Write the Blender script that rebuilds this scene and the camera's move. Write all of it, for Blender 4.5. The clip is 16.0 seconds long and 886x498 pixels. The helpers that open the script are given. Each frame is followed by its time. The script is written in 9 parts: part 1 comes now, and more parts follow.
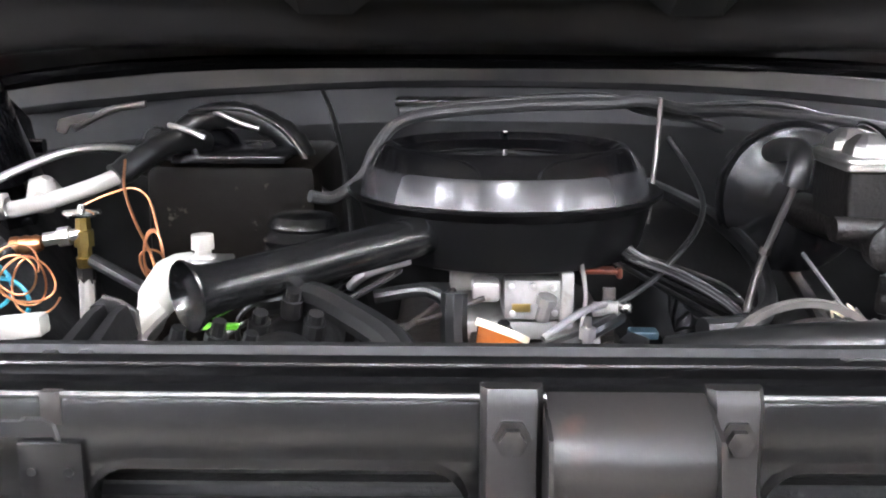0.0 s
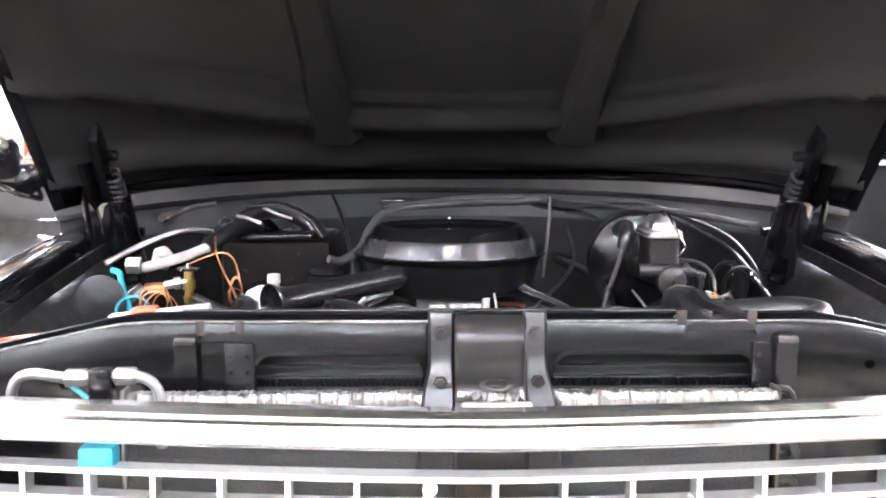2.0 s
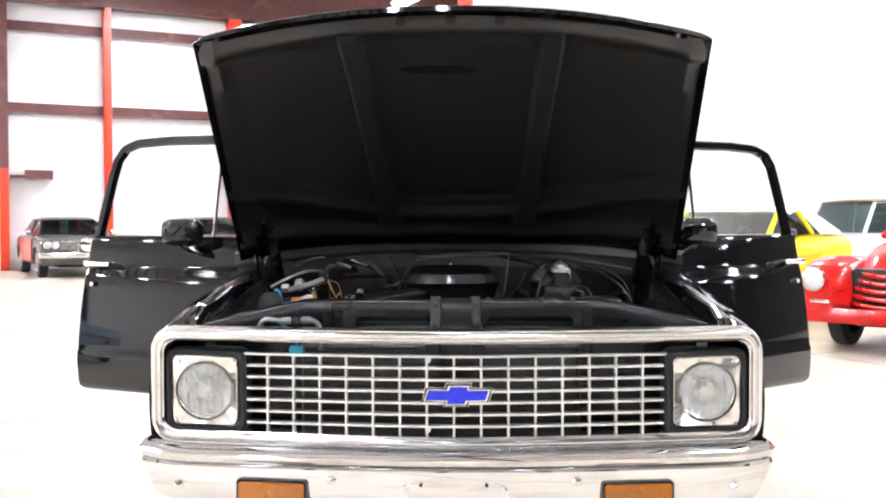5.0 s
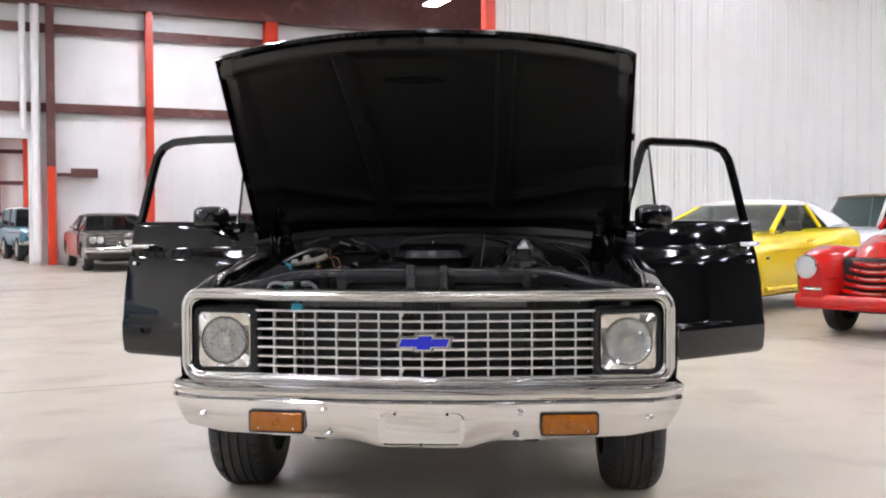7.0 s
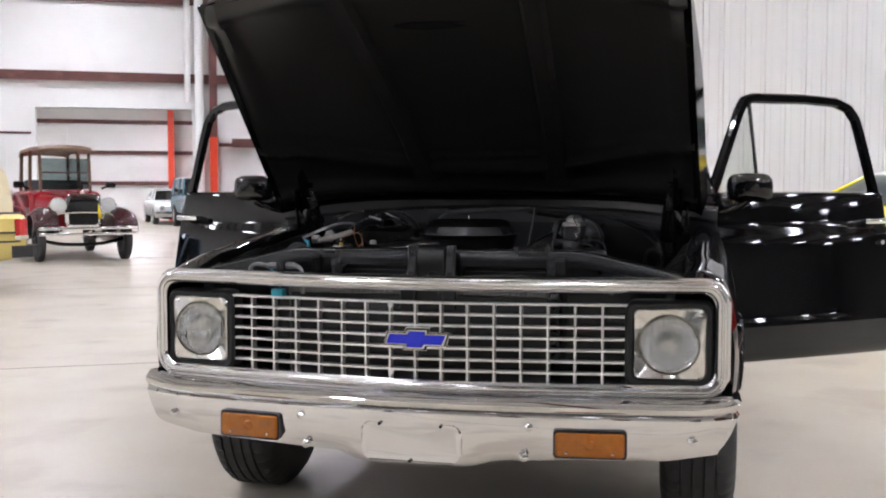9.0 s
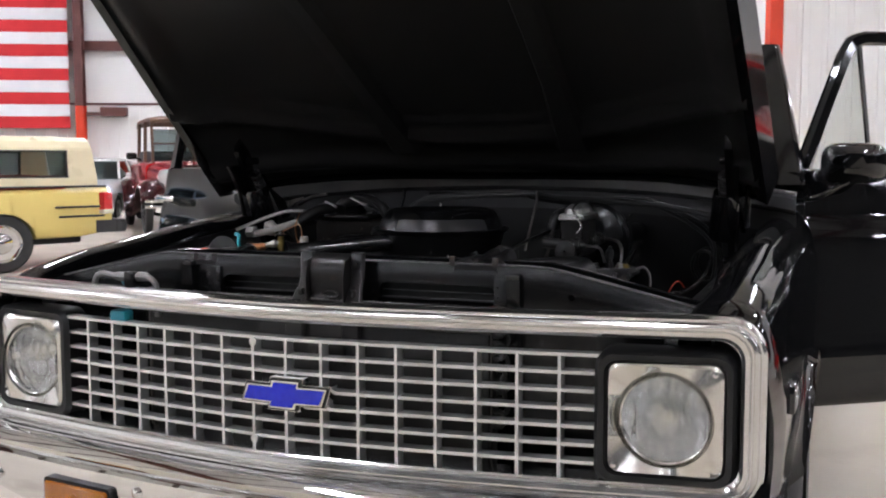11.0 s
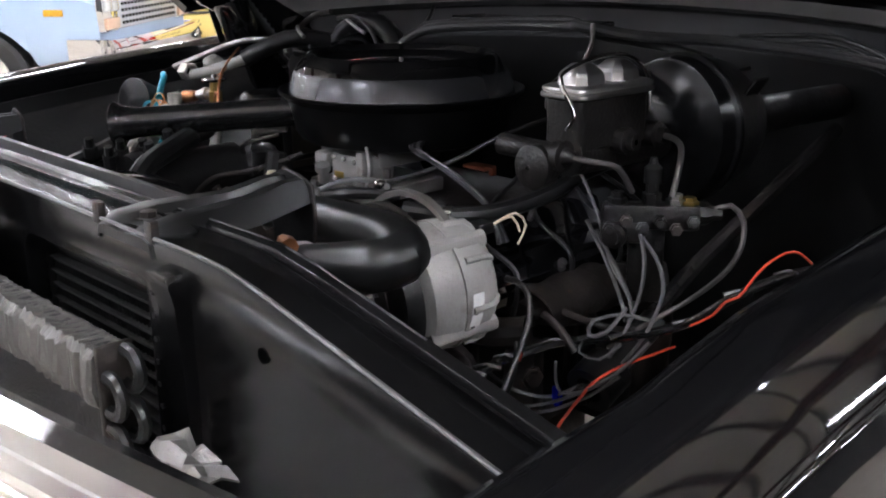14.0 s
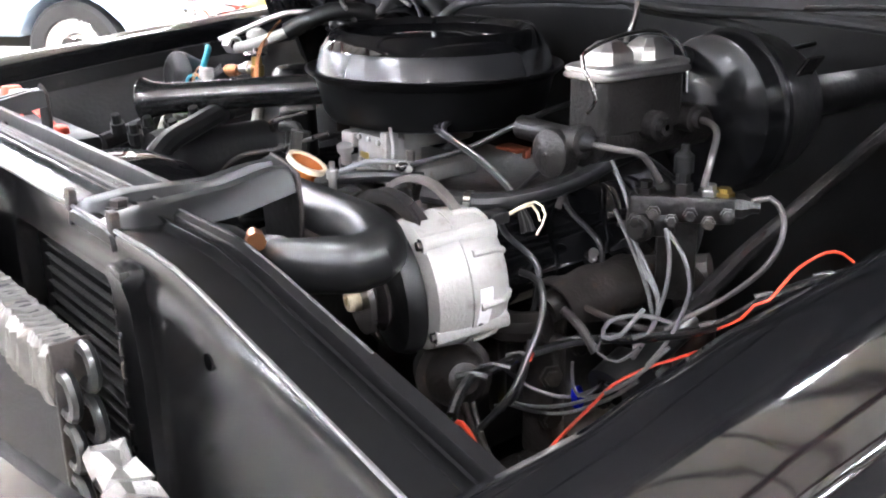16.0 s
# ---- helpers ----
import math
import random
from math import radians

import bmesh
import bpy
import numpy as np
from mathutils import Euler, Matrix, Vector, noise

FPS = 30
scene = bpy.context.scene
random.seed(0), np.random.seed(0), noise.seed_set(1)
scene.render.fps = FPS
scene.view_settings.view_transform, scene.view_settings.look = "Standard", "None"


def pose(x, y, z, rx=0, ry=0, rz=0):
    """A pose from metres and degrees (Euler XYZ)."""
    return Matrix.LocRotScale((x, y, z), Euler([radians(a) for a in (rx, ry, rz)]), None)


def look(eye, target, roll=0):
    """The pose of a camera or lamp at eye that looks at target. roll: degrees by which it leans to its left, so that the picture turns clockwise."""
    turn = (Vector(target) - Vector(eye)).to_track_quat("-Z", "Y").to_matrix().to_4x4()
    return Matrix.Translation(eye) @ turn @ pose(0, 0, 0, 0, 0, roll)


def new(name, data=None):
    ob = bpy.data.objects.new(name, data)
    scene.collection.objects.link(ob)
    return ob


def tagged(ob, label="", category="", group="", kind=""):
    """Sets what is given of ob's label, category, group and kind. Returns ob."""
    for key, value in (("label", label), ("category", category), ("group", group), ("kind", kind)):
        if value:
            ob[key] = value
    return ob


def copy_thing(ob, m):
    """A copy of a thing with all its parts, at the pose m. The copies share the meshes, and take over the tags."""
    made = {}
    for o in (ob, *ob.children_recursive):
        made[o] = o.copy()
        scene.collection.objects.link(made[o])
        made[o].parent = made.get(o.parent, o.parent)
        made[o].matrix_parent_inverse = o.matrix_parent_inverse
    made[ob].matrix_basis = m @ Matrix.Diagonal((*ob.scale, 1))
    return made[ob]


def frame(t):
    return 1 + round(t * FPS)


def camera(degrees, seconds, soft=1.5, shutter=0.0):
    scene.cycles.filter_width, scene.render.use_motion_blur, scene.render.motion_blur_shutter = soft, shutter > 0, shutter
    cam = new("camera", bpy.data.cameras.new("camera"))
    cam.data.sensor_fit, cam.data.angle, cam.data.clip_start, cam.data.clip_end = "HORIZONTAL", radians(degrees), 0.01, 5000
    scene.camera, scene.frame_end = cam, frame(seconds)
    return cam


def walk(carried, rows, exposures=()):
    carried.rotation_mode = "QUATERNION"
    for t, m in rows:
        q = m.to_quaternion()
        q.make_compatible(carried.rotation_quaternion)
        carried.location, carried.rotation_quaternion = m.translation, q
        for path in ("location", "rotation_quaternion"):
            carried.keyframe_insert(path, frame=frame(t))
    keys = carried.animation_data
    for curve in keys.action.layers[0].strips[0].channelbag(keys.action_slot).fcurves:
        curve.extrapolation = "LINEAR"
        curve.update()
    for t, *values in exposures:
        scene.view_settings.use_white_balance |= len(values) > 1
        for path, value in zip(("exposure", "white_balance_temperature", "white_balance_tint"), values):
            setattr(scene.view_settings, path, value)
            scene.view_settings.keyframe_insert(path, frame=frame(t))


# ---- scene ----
cam = camera(48.2, 16.0, soft=2.0)
PATH = [
    (0, (-0.1, -0.44, 1.27), (-0.109, 1.515, 0.852), 0.3),
    (0.5, (-0.096, -0.525, 1.277), (-0.07, 1.432, 0.868), 0.5),
    (1, (-0.104, -0.704, 1.287), (-0.073, 1.263, 0.929), 0.7),
    (1.5, (-0.099, -0.965, 1.29), (-0.069, 1.017, 1.024), 0.0),
    (2, (-0.095, -1.259, 1.298), (-0.043, 0.73, 1.095), 0.1),
    (2.5, (-0.091, -1.588, 1.306), (-0.057, 0.408, 1.171), -0.0),
    (3, (-0.079, -1.92, 1.318), (-0.049, 0.075, 1.181), 0.3),
    (3.5, (-0.067, -2.255, 1.328), (-0.041, -0.257, 1.236), 0.0),
    (4, (-0.038, -2.577, 1.339), (-0.045, -0.579, 1.257), 0.1),
    (4.2, (-0.023, -2.689, 1.339), (-0.037, -0.691, 1.265), 0.1),
    (6.3, (0.194, -3.765, 1.244), (0.087, -1.769, 1.199), -0.3),
    (6.5, (0.223, -3.824, 1.243), (0.115, -1.827, 1.197), -0.2),
    (7, (0.327, -3.882, 1.247), (0.198, -1.887, 1.191), -0.2),
    (7.5, (0.459, -3.829, 1.248), (0.304, -1.836, 1.182), -0.1),
    (8, (0.597, -3.65, 1.249), (0.354, -1.666, 1.181), 0.1),
    (8.5, (0.734, -3.413, 1.249), (0.357, -1.451, 1.149), -0.0),
    (8.7, (0.777, -3.309, 1.25), (0.362, -1.355, 1.143), -0.0),
    (10.8, (1.088, -2.042, 1.278), (0.341, -0.195, 1.104), -0.2),
    (11, (1.111, -1.917, 1.279), (0.357, -0.073, 1.102), -0.1),
    (11.5, (1.163, -1.607, 1.289), (0.359, 0.214, 1.09), 0.4),
    (12, (1.21, -1.311, 1.3), (0.339, 0.469, 1.031), 0.3),
    (12.5, (1.228, -1.002, 1.303), (0.27, 0.715, 0.938), -0.1),
    (13, (1.237, -0.703, 1.304), (0.152, 0.93, 0.912), -0.5),
    (13.5, (1.231, -0.456, 1.306), (0.002, 1.03, 0.776), -0.3),
    (14, (1.199, -0.276, 1.305), (-0.156, 1.073, 0.718), -0.2),
    (14.5, (1.191, -0.18, 1.301), (-0.23, 1.075, 0.663), -0.3),
    (15, (1.2, -0.148, 1.305), (-0.237, 1.081, 0.652), -0.5),
    (15.5, (1.209, -0.143, 1.307), (-0.251, 1.062, 0.659), -0.7),
    (16, (1.211, -0.147, 1.307), (-0.257, 1.048, 0.662), -0.8),
]
EXPOSURES = [(t, stops, 6350, 15) for t, stops in ((0.0, 2.18), (0.5, 2.22), (1.5, 2.38), (2.5, 1.98), (3.5, 1.32), (4.2, 0.88), (6.5, -0.4), (8.7, -0.72), (10.8, -0.7), (12.5, -0.64), (13.5, -0.42), (14.5, 0.86), (15.2, 1.47), (16.0, 1.9))]
walk(cam, [(t, look(eye, target, roll)) for t, eye, target, roll in PATH], EXPOSURES)

# ---- world and light: a closed hall lit by rows of tube fixtures under the roof ----
world = bpy.data.worlds.new("world")
world.use_nodes = True
world.node_tree.nodes["Background"].inputs[0].default_value = (0.9, 0.95, 1.0, 1)
world.node_tree.nodes["Background"].inputs[1].default_value = 0.25
scene.world = world

WALL_TURN = 28.3          # the hall's long wall, degrees from the truck's x axis
ROOF = 9.6
LAMP_POWER = 230.0        # of each rectangular roof fixture


def hall(u, v, z=0.0):
    """A place in the hall's own axes: u along the far wall to the right, v out of it towards the truck."""
    a = radians(WALL_TURN)
    return Vector((-13.3 + u * math.cos(a) + v * math.sin(a), 25.0 + u * math.sin(a) - v * math.cos(a), z))

# ---- materials ----
def material(name, color, rough=0.5, metal=0.0, second=None, scale=8.0, amount=0.5, bump=0.0, bump_scale=60.0, coat=0.0,
             rough_vary=0.0, detail=4.0, stain=None, stain_scale=3.0, stain_from=0.55, spread=0.15, emit=0.0, spec=0.5):
    m = bpy.data.materials.new(name)
    m.use_nodes = True
    nt = m.node_tree
    b = nt.nodes["Principled BSDF"]
    b.inputs["Base Color"].default_value = (*color, 1)
    b.inputs["Roughness"].default_value = rough
    b.inputs["Metallic"].default_value = metal
    b.inputs["Specular IOR Level"].default_value = spec
    if coat:
        b.inputs["Coat Weight"].default_value, b.inputs["Coat Roughness"].default_value = coat, 0.03
    if emit:
        b.inputs["Emission Color"].default_value, b.inputs["Emission Strength"].default_value = (*color, 1), emit
    where = nt.nodes.new("ShaderNodeTexCoord")
    out = None

    def noise_at(s, d=4.0):
        n = nt.nodes.new("ShaderNodeTexNoise")
        n.inputs["Scale"].default_value, n.inputs["Detail"].default_value = s, d
        nt.links.new(where.outputs["Object"], n.inputs["Vector"])
        return n

    def mixed(fac, a, c):
        x = nt.nodes.new("ShaderNodeMix")
        x.data_type = "RGBA"
        nt.links.new(fac, x.inputs["Factor"])
        for sock, v in (("A", a), ("B", c)):
            target = [i for i in x.inputs if i.name == sock and i.type == "RGBA"][0]
            if isinstance(v, tuple):
                target.default_value = (*v, 1)
            else:
                nt.links.new(v, target)
        return [o for o in x.outputs if o.type == "RGBA"][0]

    def ramp(src, lo, hi, top=1.0):
        r = nt.nodes.new("ShaderNodeMapRange")
        r.inputs["From Min"].default_value, r.inputs["From Max"].default_value, r.inputs["To Max"].default_value = lo, hi, top
        nt.links.new(src, r.inputs["Value"])
        return r.outputs["Result"]

    if second:
        out = mixed(ramp(noise_at(scale, detail).outputs["Fac"], 0.5 - spread * 2, 0.5 + spread * 2, amount * 2 if amount < 0.5 else 1.0), color, second)
    if stain:
        out = mixed(ramp(noise_at(stain_scale, 8).outputs["Fac"], stain_from, stain_from + spread), out or color, stain)
    if out:
        nt.links.new(out, b.inputs["Base Color"])
    if rough_vary:
        r = nt.nodes.new("ShaderNodeMapRange")
        r.inputs["To Min"].default_value, r.inputs["To Max"].default_value = max(0.02, rough - rough_vary), min(1, rough + rough_vary)
        r.inputs["From Min"].default_value, r.inputs["From Max"].default_value = 0.3, 0.7
        nt.links.new(noise_at(scale * 1.7, 6).outputs["Fac"], r.inputs["Value"])
        nt.links.new(r.outputs["Result"], b.inputs["Roughness"])
    if bump:
        k = nt.nodes.new("ShaderNodeBump")
        k.inputs["Strength"].default_value, k.inputs["Distance"].default_value = bump, 0.002
        nt.links.new(noise_at(bump_scale, 5).outputs["Fac"], k.inputs["Height"])
        nt.links.new(k.outputs["Normal"], b.inputs["Normal"])
    return m


def glass_material(name, color=(1, 1, 1), rough=0.0, ior=1.45):
    m = bpy.data.materials.new(name)
    m.use_nodes = True
    b = m.node_tree.nodes["Principled BSDF"]
    b.inputs["Base Color"].default_value = (*color, 1)
    b.inputs["Roughness"].default_value, b.inputs["IOR"].default_value, b.inputs["Transmission Weight"].default_value = rough, ior, 1.0
    return m


BLACK = material("black_gloss_paint", (0.0022, 0.0022, 0.0025), 0.055, second=(0.0035, 0.0035, 0.0037), scale=2.5, rough_vary=0.015, spec=0.52)
UNDER = material("satin_black_underside", (0.0112, 0.0109, 0.0108), 0.34, second=(0.0155, 0.0147, 0.014), scale=6, bump=0.04, bump_scale=160, rough_vary=0.02, spec=0.5)
SATIN = material("satin_black_bay_paint", (0.0026, 0.0026, 0.0028), 0.22, spec=0.3, second=(0.0034, 0.0033, 0.0032), scale=9, bump=0.05, bump_scale=240, rough_vary=0.02, spread=0.3)
MATTE = material("matt_black_bay", (0.003, 0.003, 0.003), 0.45, spec=0.3, second=(0.0065, 0.006, 0.0058), scale=12, bump=0.3, bump_scale=120, stain=(0.022, 0.02, 0.018), stain_scale=18, stain_from=0.64, rough_vary=0.12)
CHROME = material("chrome", (0.88, 0.88, 0.885), 0.035, 1.0, rough_vary=0.012, scale=5)
TRIM = material("anodised_trim", (0.86, 0.86, 0.86), 0.15, 1.0, second=(0.8, 0.8, 0.79), scale=6, rough_vary=0.05)
SHELF = material("semi_matt_bay_shelf", (0.004, 0.004, 0.0042), 0.36, spec=0.35, second=(0.007, 0.0068, 0.0066), scale=12, bump=0.08, bump_scale=200, rough_vary=0.06)
DULLCHROME = material("worn_chrome", (0.78, 0.77, 0.74), 0.16, 1.0, rough_vary=0.07, scale=12)
ALU = material("bare_aluminium", (0.62, 0.61, 0.59), 0.38, 1.0, second=(0.42, 0.41, 0.4), scale=25, bump=0.2, bump_scale=140, rough_vary=0.1)
CASTALU = material("cast_aluminium", (0.36, 0.35, 0.33), 0.48, 0.3, second=(0.28, 0.27, 0.25), scale=30, bump=0.4, bump_scale=220, stain=(0.12, 0.1, 0.08), stain_scale=22, stain_from=0.62)
GRILLE = material("anodised_grille", (0.82, 0.82, 0.82), 0.3, 0.9, second=(0.7, 0.7, 0.7), scale=20)
RUBBER = material("black_rubber", (0.012, 0.012, 0.012), 0.55, bump=0.25, bump_scale=80, second=(0.03, 0.03, 0.03), scale=10)
GASKET = material("matt_black_gasket", (0.004, 0.004, 0.004), 0.5, second=(0.007, 0.007, 0.007), scale=12, spec=0.35, bump=0.1, bump_scale=90)
HOSE = material("black_hose", (0.004, 0.004, 0.004), 0.3, bump=0.12, bump_scale=150, second=(0.01, 0.01, 0.0098), scale=18, spec=0.45)
TYRE = material("tyre_rubber", (0.011, 0.011, 0.011), 0.65, bump=0.5, bump_scale=60, second=(0.024, 0.023, 0.022), scale=7)
RUST = material("rusty_steel", (0.02, 0.0145, 0.0115), 0.5, 0.2, second=(0.009, 0.008, 0.0075), scale=25, bump=0.7, bump_scale=160, stain=(0.06, 0.03, 0.016), stain_scale=40, stain_from=0.62)
IRON = material("greasy_cast_iron", (0.011, 0.01, 0.0095), 0.42, 0.2, second=(0.03, 0.022, 0.016), scale=22, bump=0.8, bump_scale=120)
BRASS = material("brass", (0.62, 0.45, 0.14), 0.3, 1.0, second=(0.4, 0.28, 0.1), scale=40)
COPPER = material("copper", (0.72, 0.33, 0.16), 0.3, 1.0, second=(0.5, 0.22, 0.1), scale=40)
AMBER = material("amber_lens", (0.23, 0.066, 0.003), 0.16, second=(0.29, 0.09, 0.004), scale=60, coat=0.1, bump=0.5, bump_scale=250)
CREAM = material("cream_plastic", (0.72, 0.66, 0.5), 0.45, second=(0.6, 0.5, 0.34), scale=18)
WHITEPAINT = material("off_white_hose", (0.32, 0.305, 0.28), 0.5, second=(0.2, 0.19, 0.17), scale=26, bump=0.3, bump_scale=150)
TEAL = material("teal_plastic", (0.012, 0.26, 0.34), 0.4, second=(0.012, 0.2, 0.28), scale=20)
BLUE = material("blue_enamel", (0.01, 0.015, 0.36), 0.12, second=(0.015, 0.025, 0.45), scale=60, coat=0.3, bump=0.2, bump_scale=300, spec=0.3)
REDWIRE = material("orange_red_wire", (0.75, 0.08, 0.03), 0.4, second=(0.6, 0.05, 0.02), scale=40)
GREYWIRE = material("grey_cable", (0.12, 0.12, 0.122), 0.4, second=(0.07, 0.07, 0.07), scale=40)
# the cowl is black; light it reflects is put into this paler colour
COWLP = material("lightened_cowl_paint", (0.055, 0.055, 0.057), 0.22, second=(0.085, 0.085, 0.086), scale=5, spec=0.7, rough_vary=0.05)
BULKHEAD = material("dusty_black_firewall", (0.0065, 0.0065, 0.0065), 0.34, spec=0.34, second=(0.009, 0.0088, 0.0086), scale=10, bump=0.3, bump_scale=110, stain=(0.015, 0.0145, 0.014), stain_scale=24, stain_from=0.6, spread=0.3)
YELLOWP = material("yellow_plastic", (0.8, 0.62, 0.02), 0.4, second=(0.7, 0.5, 0.02), scale=50)
GREENP = material("bright_green_tape", (0.2, 0.75, 0.05), 0.4, second=(0.15, 0.6, 0.04), scale=50)
LENS = glass_material("clear_lens_glass", (0.96, 0.97, 0.96), 0.0)
_n = LENS.node_tree
_v, _k, _c = _n.nodes.new("ShaderNodeTexVoronoi"), _n.nodes.new("ShaderNodeBump"), _n.nodes.new("ShaderNodeTexCoord")
_v.inputs["Scale"].default_value, _k.inputs["Strength"].default_value, _k.inputs["Distance"].default_value = 50.0, 0.7, 0.003
_n.links.new(_c.outputs["Object"], _v.inputs["Vector"])
_n.links.new(_v.outputs["Distance"], _k.inputs["Height"])
_n.links.new(_k.outputs["Normal"], _n.nodes["Principled BSDF"].inputs["Normal"])
LENSRIB = glass_material("lens_flute_glass", (0.97, 0.975, 0.97), 0.03)
PANE = glass_material("door_glass", (0.93, 0.97, 0.95), 0.0)
WHITE_WALL = material("white_insulated_wall", (0.88, 0.87, 0.85), 0.55, second=(0.82, 0.81, 0.79), scale=0.7, bump=0.15, bump_scale=4, stain=(0.77, 0.76, 0.745), stain_scale=0.5, stain_from=0.55)
LINER = material("white_metal_liner", (0.86, 0.855, 0.835), 0.4, second=(0.8, 0.795, 0.775), scale=0.5, bump=0.05, bump_scale=6)
MAROON = material("maroon_steel", (0.12, 0.035, 0.028), 0.5, second=(0.08, 0.028, 0.024), scale=3, stain=(0.17, 0.07, 0.055), stain_scale=2)
REDSTEEL = material("red_painted_steel", (0.66, 0.05, 0.012), 0.35, second=(0.56, 0.04, 0.01), scale=2)
CONCRETE = material("polished_concrete", (0.5, 0.45, 0.365), 0.36, second=(0.4, 0.355, 0.285), scale=0.8, detail=10, bump=0.02, bump_scale=30, rough_vary=0.06, stain=(0.36, 0.315, 0.25), stain_scale=1.5, stain_from=0.54, spread=0.12)
WEAR_GLINT = material("wear_and_glint_edge", (0.16, 0.155, 0.15), 0.35, 0.7, second=(0.05, 0.05, 0.05), scale=60)

# ---- mesh tools ----
def mesh_of(bm, name, smooth=35):
    bmesh.ops.remove_doubles(bm, verts=bm.verts, dist=1e-6)
    bmesh.ops.recalc_face_normals(bm, faces=bm.faces)
    if smooth:
        lim = radians(smooth)
        for f in bm.faces:
            f.smooth = True
        for e in bm.edges:
            e.smooth = len(e.link_faces) == 2 and e.calc_face_angle(9) < lim
    me = bpy.data.meshes.new(name)
    bm.to_mesh(me)
    bm.free()
    return me


PLACE = None       # where the group of parts being built sits, if it is built about another origin


def part(name, bm, mat, parent=None, label="", smooth=35, at=None):
    if PLACE is not None:
        bmesh.ops.transform(bm, matrix=PLACE, verts=bm.verts)
    ob = new(name, mesh_of(bm, name, smooth))
    ob.data.materials.append(mat)
    if parent is not None:
        ob.parent = parent
    if at is not None:
        ob.matrix_basis = at
    if label:
        ob["label"] = label
    return ob


def thing(name, label, category, at=None, group="", kind=""):
    ob = new(name)
    ob.empty_display_size = 0.1
    if at is not None:
        ob.matrix_basis = at
    return tagged(ob, label, category, group, kind)


def box(bm, c, s, bevel=0.0, m=None, seg=2):
    """A box at centre c of size s, its edges rounded by bevel, turned by m."""
    b = bmesh.new()
    bmesh.ops.create_cube(b, size=1, matrix=Matrix.Diagonal((*s, 1)))
    if bevel:
        bmesh.ops.bevel(b, geom=b.edges[:], offset=bevel, segments=seg, affect="EDGES", profile=0.5)
    bmesh.ops.transform(b, matrix=Matrix.Translation(c) @ (m or Matrix()), verts=b.verts)
    return join(bm, b)


def join(bm, b):
    me = bpy.data.meshes.new("tmp")
    b.to_mesh(me)
    b.free()
    bm.from_mesh(me)
    bpy.data.meshes.remove(me)
    return bm


def loft(bm, rings, closed=True, cap=False, loop=False):
    """Faces between rings of equal length; closed: each ring closes; loop: the last ring meets the first."""
    vs = [[bm.verts.new(p) for p in r] for r in rings]
    n = len(vs[0])
    pairs = list(zip(vs, vs[1:])) + ([(vs[-1], vs[0])] if loop else [])
    for a, b in pairs:
        for i in range(n if closed else n - 1):
            j = (i + 1) % n
            try:
                bm.faces.new((a[i], a[j], b[j], b[i]))
            except ValueError:
                pass
    if cap and closed:
        bm.faces.new(vs[0][::-1])
        bm.faces.new(vs[-1])
    return bm


def frame_of(d):
    d = Vector(d).normalized()
    u = d.cross(Vector((0, 0, 1)) if abs(d.z) < 0.95 else Vector((1, 0, 0))).normalized()
    return u, d.cross(u)


def lathe(bm, axis0, axis, profile, n=32, cap=False):
    """Turns (along, radius) pairs round the axis from axis0."""
    d = Vector(axis).normalized()
    u, w = frame_of(d)
    rings = []
    for along, r in profile:
        rings.append([Vector(axis0) + d * along + (u * math.cos(a) + w * math.sin(a)) * max(r, 1e-4) for a in (2 * math.pi * i / n for i in range(n))])
    return loft(bm, rings, cap=cap)


def cyl(bm, p0, p1, r, n=16, r1=None):
    d = Vector(p1) - Vector(p0)
    return lathe(bm, p0, d, [(0, r), (d.length, r if r1 is None else r1)], n, cap=True)


def curve_points(points, step=0.012, closed=False):
    """A smooth line through the points (Catmull-Rom)."""
    P = [Vector(p) for p in points]
    if len(P) < 3:
        return P
    out = []
    for i in range(len(P) - 1):
        a, b, c, d = P[max(i - 1, 0)], P[i], P[i + 1], P[min(i + 2, len(P) - 1)]
        k = max(2, min(14, int((c - b).length / step)))
        for j in range(k):
            t = j / k
            out.append(0.5 * ((2 * b) + (c - a) * t + (2 * a - 5 * b + 4 * c - d) * t * t + (3 * b - a - 3 * c + d) * t ** 3))
    return out + [P[-1]]


def tube(bm, points, r, n=10, smooth=True, step=0.012, cap=True, ribs=0.0):
    P = curve_points(points, step) if smooth else [Vector(p) for p in points]
    u, _ = frame_of(P[1] - P[0])
    rings = []
    for i, p in enumerate(P):
        d = (P[min(i + 1, len(P) - 1)] - P[max(i - 1, 0)]).normalized()
        u = (u - d * u.dot(d)).normalized()
        w = d.cross(u)
        rr = r[min(i * len(r) // len(P), len(r) - 1)] if isinstance(r, (list, tuple)) else r
        if ribs and i % 2:
            rr *= 1 - ribs
        rings.append([p + (u * math.cos(a) + w * math.sin(a)) * rr for a in (2 * math.pi * k / n for k in range(n))])
    return loft(bm, rings, cap=cap)


def rounded(hw0, hw1, z0, z1, r, n=6):
    """A rounded rectangle as (x, z) pairs, from x = hw0 to hw1."""
    out = []
    for cx, cz, a0 in ((hw1 - r, z1 - r, 0), (hw0 + r, z1 - r, 90), (hw0 + r, z0 + r, 180), (hw1 - r, z0 + r, 270)):
        for i in range(n + 1):
            a = radians(a0 + 90 * i / n)
            out.append((cx + r * math.cos(a), cz + r * math.sin(a)))
    return out


def prism(bm, outline, put, depth0, depth1):
    """A flat outline of (a, b) pairs made solid between two depths; put(a, b, depth) gives the place."""
    loft(bm, [[put(a, b, d) for a, b in outline] for d in (depth0, depth1)], cap=True)
    return bm


